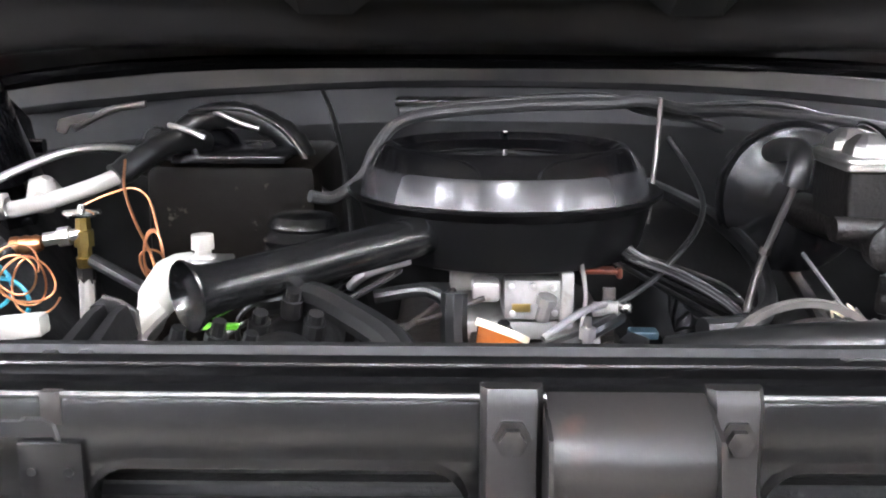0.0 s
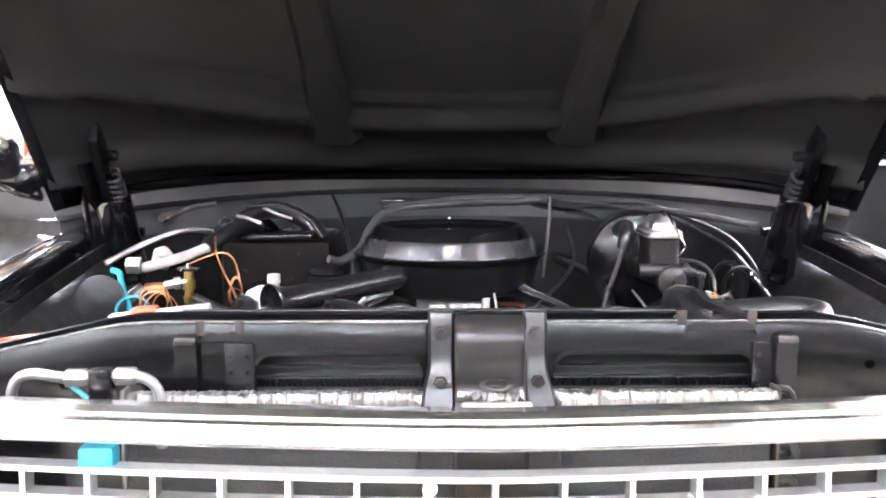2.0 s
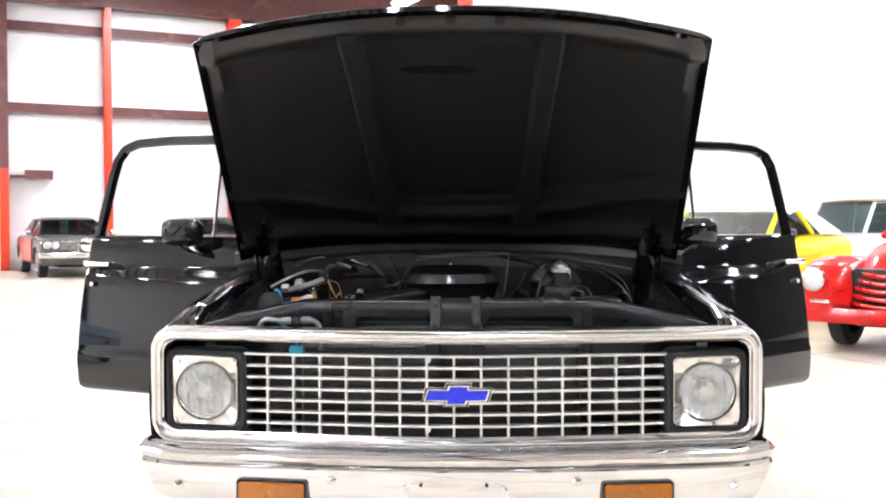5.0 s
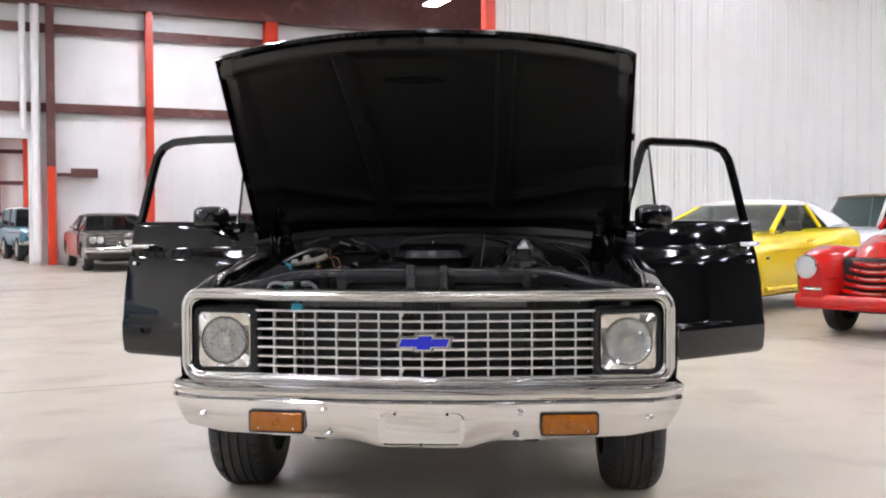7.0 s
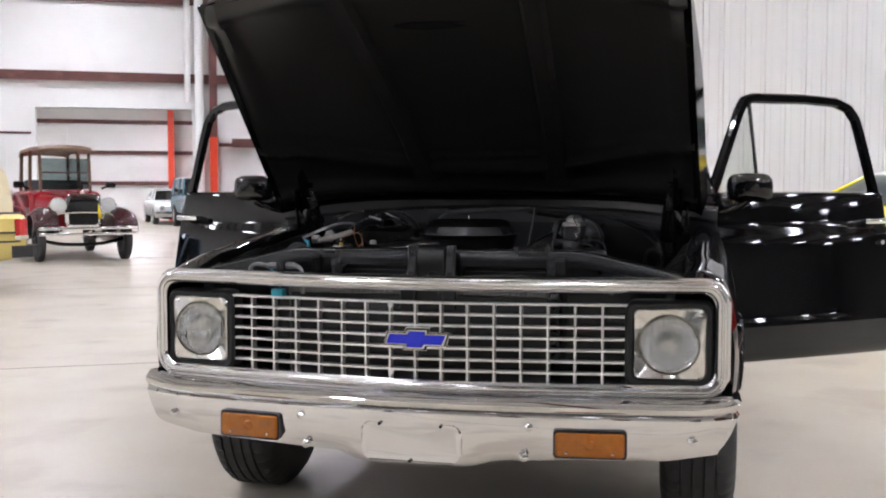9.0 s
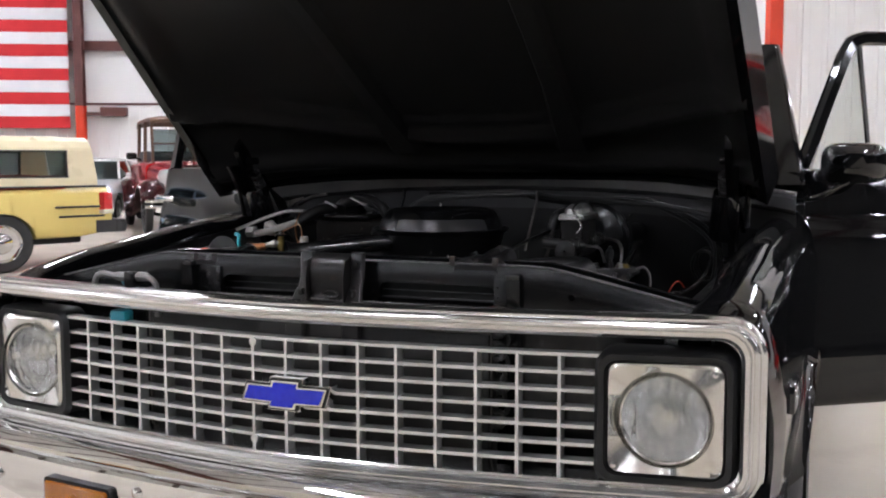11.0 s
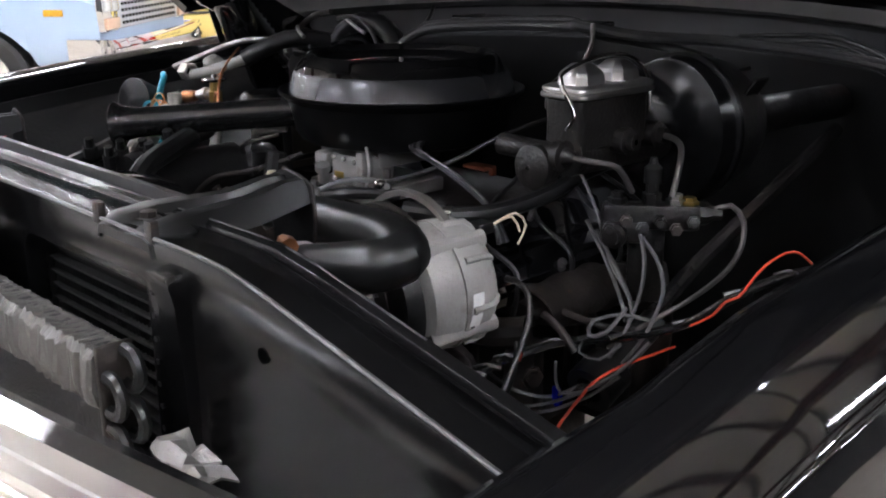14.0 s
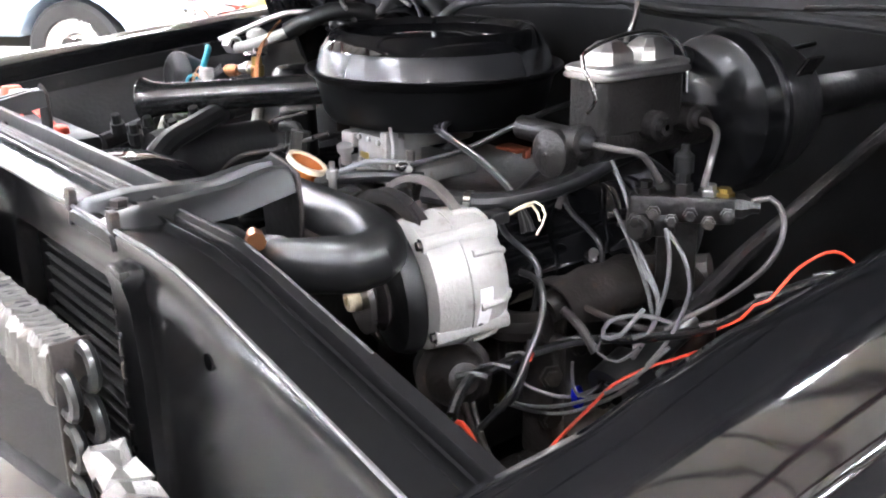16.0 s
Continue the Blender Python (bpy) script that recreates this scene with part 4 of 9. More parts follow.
# cab and bed behind the hood
for s in (-1, 1):
    bm = bmesh.new()
    prism(bm, [(1.56, 0.42), (1.66, 0.42), (1.66, 1.24), (1.56, 1.24)], lambda y, z, d: (s * d, y, z), 0.86, 0.975)
    part("hinge_pillar", bm, BLACK, truck)
    bm = bmesh.new()
    prism(bm, [(2.75, 0.42), (2.95, 0.42), (2.95, 1.25), (2.86, 1.66), (2.72, 1.7), (2.68, 1.66), (2.76, 1.25)], lambda y, z, d: (s * (d - table(z, (0.42, 0.0), (1.25, 0.1), (1.7, 0.2))), y, z), 0.9, 0.975)
    part("rear_pillar", bm, BLACK, truck)
    bm = bmesh.new()
    prism(bm, [(1.66, 0.40), (2.75, 0.40), (2.75, 0.47), (1.66, 0.47)], lambda y, z, d: (s * d, y, z), 0.84, 0.96)
    part("sill", bm, BLACK, truck)
    bm = bmesh.new()
    rings = [[(s * (x + a), y + b, z) for a, b in ((-0.085, -0.035), (-0.01, -0.045), (0.045, -0.03), (0.06, -0.005), (0.06, 0.05), (-0.085, 0.04))] for x, y, z in ((0.92, 1.57, 1.2), (0.84, 1.83, 1.55), (0.8, 1.95, 1.7))]
    loft(bm, rings, cap=True)
    part("windscreen_pillar", bm, BLACK, truck)
bm = bmesh.new()
rows = []
for j in range(9):
    y = 1.9 + 0.98 * j / 8
    rows.append([(x, y, 1.69 + 0.07 * math.sin(math.pi * (0.12 + 0.76 * j / 8)) * (1 - (abs(x) / 0.79) ** 4)) for x in [-0.79 + 1.58 * i / 16 for i in range(17)]])
sheet(bm, rows, 0.04)
part("cab_roof", bm, BLACK, truck)
bm = bmesh.new()
box(bm, (0, 2.9, 0.85), (1.8, 0.05, 0.85), 0.01)
box(bm, (0, 2.3, 0.4), (1.8, 1.3, 0.05), 0.01)
part("cab_back", bm, BLACK, truck)
bm = bmesh.new()
o = [(-0.84, 1.26), (0.84, 1.26), (0.76, 1.7), (-0.76, 1.7)]
inn = [(-0.56, 1.3), (0.56, 1.3), (0.52, 1.6), (-0.52, 1.6)]
loft(bm, [[(x, 2.875, z) for x, z in o], [(x, 2.875, z) for x, z in inn], [(x, 2.915, z) for x, z in inn], [(x, 2.915, z) for x, z in o]], loop=True)
part("cab_back_upper", bm, BLACK, truck)
bm = bmesh.new()
sheet(bm, [[(-0.56, 2.89, 1.3), (0.56, 2.89, 1.3)], [(-0.52, 2.89, 1.6), (0.52, 2.89, 1.6)]], 0.005, (0, 1, 0))
part("rear_window", bm, PANE, truck).visible_shadow = False
bm = bmesh.new()
sheet(bm, [[(x * 0.97, 1.54 + 0.13 * (abs(x) / 0.9) ** 3, 1.25) for x in XS[2:-2]], [(x * 0.86, 1.9 + 0.08 * (abs(x) / 0.9) ** 3, 1.69) for x in XS[2:-2]]], 0.005, (0, 1, 0))
part("windscreen", bm, PANE, truck).visible_shadow = False
bm = bmesh.new()
box(bm, (0, 2.45, 0.72), (1.45, 0.5, 0.2), 0.05)
box(bm, (0, 2.72, 1.05), (1.45, 0.16, 0.55), 0.05)
part("bench_seat", bm, material("black_vinyl", (0.02, 0.02, 0.02), 0.45, second=(0.03, 0.03, 0.03), scale=12, bump=0.3, bump_scale=200), truck, "black vinyl bench seat")
bm = bmesh.new()
box(bm, (0, 1.75, 1.12), (1.7, 0.2, 0.2), 0.04)
part("dashboard", bm, SATIN, truck)
bm = bmesh.new()
for s in (-1, 1):
    box(bm, (s * 0.95, 4.05, 0.85), (0.06, 2.1, 0.5), 0.02)
box(bm, (0, 5.1, 0.85), (1.9, 0.05, 0.5), 0.01)
box(bm, (0, 3.02, 0.85), (1.9, 0.04, 0.5), 0.01)
box(bm, (0, 4.05, 0.62), (1.85, 2.1, 0.04))
part("bed", bm, BLACK, truck, "black pickup bed")
for s in (-1, 1):
    bm = bmesh.new()
    lathe(bm, (WHEEL_X * s, 4.0, WHEEL_R), (1, 0, 0), [(-0.115, 0.2), (-0.12, 0.26), (-0.11, 0.31), (-0.07, WHEEL_R), (0.07, WHEEL_R), (0.11, 0.31), (0.12, 0.26), (0.115, 0.2)], 40)
    part("rear_tyre", bm, TYRE, truck)
bm = bmesh.new()
for s in (-1, 1):
    box(bm, (s * 0.42, 2.6, 0.44), (0.08, 4.5, 0.13), 0.01)
box(bm, (0, WHEEL_Y, 0.36), (1.4, 0.2, 0.12), 0.02)
part("chassis", bm, MATTE, truck)

# radiator support
def sup_top(x):
    return table(abs(x), (0, 1.05), (0.5, 1.05), (0.55, 1.042), (0.86, 0.972))


support = part("radiator_support", bmesh.new(), SATIN, truck, "satin black radiator support panel with two openings")
SY = 0.148
bm = bmesh.new()


def panel(x0, x1, z0, z1):
    n = max(1, int((x1 - x0) / 0.06))
    for i in range(n):
        a, b = lerp(x0, x1, i / n), lerp(x0, x1, (i + 1) / n)
        ta = z1 if z1 else sup_top(a) - 0.05
        tb = z1 if z1 else sup_top(b) - 0.05
        loft(bm, [[(a, SY, z0), (b, SY, z0), (b, SY, tb), (a, SY, ta)], [(a, SY + 0.004, z0), (b, SY + 0.004, z0), (b, SY + 0.004, tb), (a, SY + 0.004, ta)]], cap=True)


panel(-0.86, -0.332, 0.5, None)
panel(0.4, 0.86, 0.5, None)
panel(-0.332, 0.4, 1.003, None)
panel(-0.085, 0.1, 0.5, 1.01)
panel(-0.332, 0.4, 0.5, 0.62)
for x0, x1 in ((-0.332, -0.085), (0.1, 0.4)):
    # turned-in lip round each opening, its upper corners rounded
    lip = [(x0, 0.62)] + [(x0 + 0.03 - 0.03 * math.cos(radians(a)), 0.973 + 0.03 * math.sin(radians(a))) for a in range(0, 91, 15)] + [(x1 - 0.03 + 0.03 * math.sin(radians(a)), 0.973 + 0.03 * math.cos(radians(a))) for a in range(0, 91, 15)] + [(x1, 0.62)]
    cx, cz = (x0 + x1) / 2, 0.81
    loft(bm, [[(x, SY - 0.001, z + 0.004 * (z > 0.97)) for x, z in lip], [(lerp(x, cx, 0.012), SY - 0.002, lerp(z, cz, 0.01)) for x, z in lip], [(lerp(x, cx, 0.02), SY + 0.004, lerp(z, cz, 0.016)) for x, z in lip], [(lerp(x, cx, 0.02), SY + 0.022, lerp(z, cz, 0.016)) for x, z in lip]], closed=False)
    for a, b, c in ((x0, 1, 0), (x1, -1, 0)):
        # fillets between the straight panel edges and the rounded corners
        arc = [(a + b * (0.03 - 0.03 * math.cos(radians(g))), 0.973 + 0.03 * math.sin(radians(g))) for g in range(0, 91, 15)]
        fan = [bm.verts.new((x, SY + 0.0005, z)) for x, z in arc]
        apex = bm.verts.new((a, SY + 0.0005, 1.004))
        for k in range(len(fan) - 1):
            bm.faces.new((apex, fan[k], fan[k + 1]))
top = [-0.86 + 1.72 * i / 40 for i in range(41)]
loft(bm, [[(x, SY - 0.001, sup_top(x) - 0.05), (x, SY + 0.0, sup_top(x) - 0.006), (x, SY + 0.003, sup_top(x) - 0.001), (x, SY + 0.008, sup_top(x)), (x, SY + 0.045, sup_top(x) - 0.003), (x, SY + 0.045, sup_top(x) - 0.01), (x, SY + 0.01, sup_top(x) - 0.012), (x, SY + 0.004, sup_top(x) - 0.052)] for x in top], cap=True)
part("panel", bm, SATIN, support)
part("worn_edge", tube(bmesh.new(), [(x, SY + 0.0015, sup_top(x) - 0.001) for x in top], 0.0022, 6, smooth=False), WEAR_GLINT, support, "light metal edge line for wear and painted glints")
part("worn_edge", tube(bmesh.new(), [(x, SY + 0.066, sup_top(x) + 0.002) for x in top[24:37]], 0.0025, 6, smooth=False), WEAR_GLINT, support)

# ---- front of the radiator support ----
def tubepart(name, pts, r, mat, parent, label="", n=10, smooth=True, step=0.012, ribs=0.0):
    return part(name, tube(bmesh.new(), pts, r, n, smooth, step, ribs=ribs), mat, parent, label)


def boxpart(name, c, s, mat, parent, bevel=0.004, label="", m=None):
    return part(name, box(bmesh.new(), c, s, bevel, m), mat, parent, label)


def latpart(name, p, axis, prof, mat, parent, label="", n=28):
    return part(name, lathe(bmesh.new(), p, axis, prof, n), mat, parent, label)


def bolt(p, axis, r, mat, parent, h=0.008):
    return latpart("bolt", p, axis, [(-0.002, r * 1.5), (0.002, r * 1.5), (0.002, r), (h, r), (h + 0.001, 0.0)], mat, parent, "", 6)


STEEL = material("worn_black_steel", (0.034, 0.032, 0.031), 0.27, 0.6, second=(0.05, 0.045, 0.042), scale=30, bump=0.06, bump_scale=240)
PLACE = None
# channel behind the front edge
bm = bmesh.new()
rows = []
for i in range(31):
    x = -0.84 + 1.68 * i / 30
    t = sup_top(x)
    d = 0.064
    rows.append([(x, SY + 0.045, t + 0.004), (x, SY + 0.05, t - 0.012), (x, SY + d - 0.012, t - 0.014), (x, SY + d - 0.004, t + 0.002), (x, SY + d + 0.004, t + 0.004), (x, SY + d + 0.008, t - 0.004), (x, SY + d + 0.01, t - 0.12), (x, SY + d + 0.03, 0.55)])
sheet(bm, rows, 0.003, (0, -1, 0))
part("rear_channel", bm, SATIN, support)
part("worn_edge", tube(bmesh.new(), [(x, SY + 0.066, sup_top(x) + 0.002) for x in top[2:25]], 0.0018, 6, smooth=False), WEAR_GLINT, support)
PLACE = Matrix.Translation((0, -0.055, 0.004)) @ Matrix.Diagonal((0.968, 1, 1, 1))
# plate over the radiator tank
bm = bmesh.new()
prof = [(0.262, 1.042), (0.267, 1.049), (0.273, 1.049), (0.281, 1.028), (0.299, 1.026), (0.305, 1.046), (0.311, 1.047), (0.317, 1.036), (0.319, 0.985)]
rings = [[(x, y, z) for y, z in prof] for x in [-0.47 + 0.83 * i / 12 for i in range(13)]]
sheet(bm, rings, 0.003, (0, 0, -1))
part("tank_plate", bm, SHELF, support, "ridged black plate above the radiator")
for x, y in ((-0.3, 0.288), (-0.24, 0.289)):
    latpart("plate_dimple", (x, y, 1.03), (0, 0, 1), [(0, 0.014), (0.004, 0.012), (0.003, 0.006), (0.003, 0)], SATIN, support)
# radiator
radiator = part("radiator", bmesh.new(), MATTE, truck, "black radiator core")
CORE_DARK = material("dark_radiator_core", (0.004, 0.004, 0.004), 0.5, second=(0.008, 0.0078, 0.0075), scale=60, bump=0.4, bump_scale=300)
boxpart("core", (0.02, 0.275, 0.8), (0.8, 0.05, 0.4), CORE_DARK, radiator)
TUBEFIN = material("dusty_core_tubes", (0.045, 0.044, 0.042), 0.35, 0.3, second=(0.02, 0.02, 0.019), scale=40, bump=0.3, bump_scale=300)
for i, z in enumerate([0.99 - 0.0165 * k for k in range(23)]):
    for x0, x1 in ((-0.36, -0.085), (0.1, 0.42)):
        boxpart("core_tube", ((x0 + x1) / 2, 0.236, z), (x1 - x0, 0.012, 0.0026), TUBEFIN, radiator, 0.0)
        if 1 < i < 8:
            # folded fins between the tubes
            b, n = bmesh.new(), int((x1 - x0) / 0.0042)
            ribbon = [(x0 + 0.0042 * k, z - 0.002 - (0.0125 if k % 2 else 0)) for k in range(n + 1)]
            loft(b, [[(x, 0.234, zz) for x, zz in ribbon], [(x, 0.246, zz) for x, zz in ribbon]], closed=False)
            part("fin_ribbon", b, CORE_DARK, radiator, "", 0)
latpart("upper_neck", (0.33, 0.29, 0.985), (1, 0.1, 0.12), [(0, 0.036), (0.09, 0.036), (0.12, 0.03), (0.15, 0.027)], HOSE, radiator)
boxpart("upper_tank", (0.1, 0.29, 0.97), (0.62, 0.07, 0.09), SATIN, radiator, 0.02)

# air-conditioning condenser in front
FIN = material("bright_fins", (0.18, 0.172, 0.158), 0.42, 0.6, second=(0.11, 0.104, 0.094), scale=30, bump=0.5, bump_scale=300, stain=(0.3, 0.26, 0.21), stain_scale=30, stain_from=0.62)
condenser = part("condenser", bmesh.new(), FIN, truck, "bright aluminium condenser with crumpled fins")
# core coloured dark for the shade behind the grille; top fins stay bright
CORE_SHADE = material("shaded_core", (0.006, 0.006, 0.0055), 0.5, 0.2, second=(0.003, 0.003, 0.003), scale=40, bump=0.9, bump_scale=300)
boxpart("core", (-0.05, 0.15, 0.755), (0.93, 0.026, 0.4), CORE_SHADE, condenser, 0.006)
rng = random.Random(5)
# crumpled strip of fins along the top
bm = bmesh.new()
rings = []
x = -0.51
lean, lift = 0.0, 0.0
while x < 0.42:
    if rng.random() < 0.12:
        lean, lift = rng.uniform(-0.002, 0.002), rng.uniform(-0.0015, 0.0025)
    j = lambda a: rng.uniform(-a, a)
    rings.append([(x, 0.134 + j(0.001), 0.9), (x, 0.128 + lean + j(0.002), 0.905 + j(0.002)), (x + j(0.001), 0.126 + lean * 2 + j(0.003), 0.92), (x + j(0.001), 0.128 + lean * 2 + j(0.003), 0.948 + lift * 2 + j(0.002)), (x + j(0.001), 0.134 + lean + j(0.0015), 0.956 + lift * 2 + j(0.002)), (x + j(0.001), 0.148 + j(0.0015), 0.955 + j(0.0015)), (x + j(0.001), 0.164 + j(0.002), 0.955 + j(0.0015)), (x, 0.166, 0.925)])
    x += rng.uniform(0.002, 0.0045)
loft(bm, rings, cap=True)
part("fin_strip", bm, FIN, condenser, "crumpled bright fins along the top", 20)
# torn white foil caught beside the condenser
bm = bmesh.new()
rng = random.Random(8)
rows = [[(0.57 + 0.0085 * i + rng.uniform(-0.003, 0.003), 0.1 + 0.012 * k + rng.uniform(-0.004, 0.004), 0.935 - 0.002 * i + (0.006 if k == 1 else 0) + rng.uniform(-0.006, 0.006)) for k in range(4)] for i in range(9)]
sheet(bm, rows, 0.002)
part("foil_scrap", bm, FIN, condenser, "torn crumpled white foil", 20)
for k in range(5):
    for y in (0.139, 0.158):
        z = 0.938 - 0.05 * k - (0.0 if y > 0.15 else 0.022)
        pts = [(0.425, y, z + 0.017), (0.442, y, z + 0.016), (0.452, y, z), (0.442, y, z - 0.016), (0.425, y, z - 0.017)]
        tubepart("return_bend", pts, 0.0065, HOSE, condenser, "", 8)
boxpart("end_plate", (0.422, 0.149, 0.77), (0.006, 0.036, 0.385), IRON, condenser, 0.002, "grimy dark end plate")
boxpart("end_plate", (-0.515, 0.149, 0.77), (0.006, 0.036, 0.385), FIN, condenser, 0.002)
# suction pipe and fitting
PIPEALU = material("dull_pipe_aluminium", (0.2, 0.195, 0.19), 0.35, 0.7, second=(0.13, 0.125, 0.12), scale=30)
pipe = tubepart("refrigerant_pipe", [(-0.652, 0.09, 0.94), (-0.65, 0.09, 0.975), (-0.638, 0.088, 0.993), (-0.615, 0.087, 0.998), (-0.58, 0.085, 0.993), (-0.54, 0.085, 0.994), (-0.49, 0.083, 0.996), (-0.465, 0.08, 0.992), (-0.45, 0.08, 0.978), (-0.446, 0.08, 0.95), (-0.446, 0.08, 0.9)], 0.0075, PIPEALU, truck, "bare aluminium refrigerant pipe")
latpart("hex_nut", (-0.575, 0.085, 0.993), (1, 0, 0), [(0, 0.01), (0.002, 0.0125), (0.026, 0.0125), (0.03, 0.01)], PIPEALU, pipe, "", 6)
latpart("hex_nut", (-0.508, 0.084, 0.995), (1, 0, 0), [(0, 0.01), (0.002, 0.0125), (0.026, 0.0125), (0.03, 0.01)], PIPEALU, pipe, "", 6)
boxpart("coupling", (-0.526, 0.084, 0.984), (0.03, 0.03, 0.045), SATIN, pipe, 0.004)
tubepart("lower_pipe", [(-0.7, 0.1, 0.93), (-0.62, 0.09, 0.945), (-0.56, 0.085, 0.94), (-0.52, 0.085, 0.92)], 0.007, STEEL, pipe)
boxpart("teal_block", (-0.515, 0.03, 0.903), (0.048, 0.035, 0.036), TEAL, truck, 0.008, "teal plastic block behind the grille")
tubepart("teal_wire", [(-0.52, 0.05, 0.915), (-0.53, 0.08, 0.95), (-0.6, 0.12, 0.99)], 0.004, TEAL, truck)

PLACE = None
for s, xx in ((-1, -0.424), (1, 0.438)):
    bm = bmesh.new()
    rings = []
    for z, w, d in ((0.7, 0.02, 0.008), (0.93, 0.02, 0.011), (1.0, 0.019, 0.015), (1.02, 0.02, 0.02), (1.03, 0.017, 0.015), (1.033, 0.012, 0.007)):
        rings.append([(xx - w, SY, z), (xx - w * 0.8, SY - d, z), (xx + w * 0.8, SY - d, z), (xx + w, SY, z)])
    loft(bm, rings, cap=True)
    part("stop_bracket", bm, SATIN, support, "pressed bracket with a worn bright top")
    boxpart("stop_pad", (xx, SY - 0.013, 1.025), (0.031, 0.016, 0.012), STEEL, support, 0.004)
    bm = bmesh.new()
    sx = -0.35 if s < 0 else 0.412
    box(bm, (sx, SY - 0.004, 0.9), (0.042, 0.006, 0.24), 0.002)
    st = part("perforated_strip", bm, SATIN, support)
    for k in range(9):
        for dx in (-0.012, 0.012):
            latpart("hole", (sx + dx, SY - 0.008, 1.0 - 0.023 * k), (0, 1, 0), [(0, 0.0), (0, 0.003), (0.003, 0.003)], MATTE, st, "", 8)
# flat discs; the dark inside each hole is put into the colour
HOLE_SHADE = material("hole_shade", (0.0012, 0.0012, 0.0012), 1.0, spec=0.0)
latpart("panel_hole", (0.566, SY - 0.002, 0.985), (0, 1, 0), [(0, 0.0), (0, 0.007), (0.003, 0.0075)], HOLE_SHADE, support, "", 14)
latpart("panel_hole", (-0.6, SY - 0.002, 0.96), (0, 1, 0), [(0, 0.0), (0, 0.008), (0.003, 0.0085)], HOLE_SHADE, support, "", 14)

PLACE = Matrix.Translation((0.009, -0.055, 0.011)) @ Matrix.Diagonal((0.968, 1, 1, 1))
# hood latch
LATCH = material("stained_latch_steel", (0.006, 0.0056, 0.0055), 0.3, 0.05, second=(0.011, 0.0098, 0.0092), scale=30, spec=0.32, bump=0.1, bump_scale=200, stain=(0.045, 0.023, 0.015), stain_scale=22, stain_from=0.6, spread=0.25)
latch = part("hood_latch", bmesh.new(), LATCH, truck, "worn steel hood latch with rust stains")
bm = bmesh.new()
rings = []
for y, z in ((0.172, 1.052), (0.168, 1.054), (0.150, 1.046), (0.138, 1.034), (0.132, 1.02), (0.134, 0.99), (0.14, 0.965), (0.135, 0.95), (0.125, 0.94), (0.125, 0.9), (0.13, 0.8)):
    rings.append([(-0.052, y, z), (-0.03, y - 0.001, z), (0.02, y - 0.001, z), (0.045, y, z), (0.045, y + 0.006, z - 0.001), (-0.052, y + 0.006, z - 0.001)])
loft(bm, rings, cap=True)
part("striker_plate", bm, LATCH, latch)
for s, x0, x1 in ((-1, -0.092, -0.054), (1, 0.046, 0.08)):
    bm = bmesh.new()
    rings = []
    for z, sp, y in ((1.058, 0, 0.17), (1.05, 0, 0.165), (1.0, 0, 0.163), (0.98, 0.0, 0.155), (0.96, 0.006, 0.14), (0.93, 0.012, 0.12), (0.85, 0.016, 0.11)):
        a, b = (x0 - sp, x1) if s < 0 else (x0, x1 + sp)
        rings.append([(a, y, z), (a + 0.004, y - 0.006, z), (b - 0.004, y - 0.006, z), (b, y, z), (b, y + 0.006, z), (a, y + 0.006, z)])
    loft(bm, rings, cap=True)
    part("side_plate", bm, LATCH, latch)
    bolt((-0.073 if s < 0 else 0.063, 0.158, 1.03), (0, -1, 0), 0.008, LATCH, latch)
    bolt((-0.075 if s < 0 else 0.065, 0.136, 0.965), (0, -1, 0), 0.007, LATCH, latch)
    bm = bmesh.new()
    prism(bm, [(0.165, 1.05), (0.13, 1.04), (0.118, 1.0), (0.12, 0.93), (0.165, 0.93)], lambda y, z, d: ((-0.054 if s < 0 else 0.045) + d, y, z), 0, 0.003)
    part("cheek", bm, LATCH, latch)
bm = bmesh.new()
o = [(0.005 + 0.024 * math.cos(a), 0.964 + 0.009 * math.sin(a)) for a in (2 * math.pi * i / 24 for i in range(24))]
loft(bm, [[(x, 0.1335, z) for x, z in o], [(x * 1.0, 0.127, z) for x, z in o], [(0.005 + (x - 0.005) * 0.7, 0.129, 0.964 + (z - 0.964) * 0.7) for x, z in o], [(0.005 + (x - 0.005) * 0.68, 0.1345, 0.964 + (z - 0.964) * 0.68) for x, z in o]])
part("slot_rim", bm, RUST, latch, "rusty oval slot rim")
boxpart("release_lever", (0.005, 0.12, 0.935), (0.1, 0.012, 0.012), ALU, latch, 0.004)

PLACE = Matrix.Translation((0, -0.055, 0.004)) @ Matrix.Diagonal((0.968, 1, 1, 1))
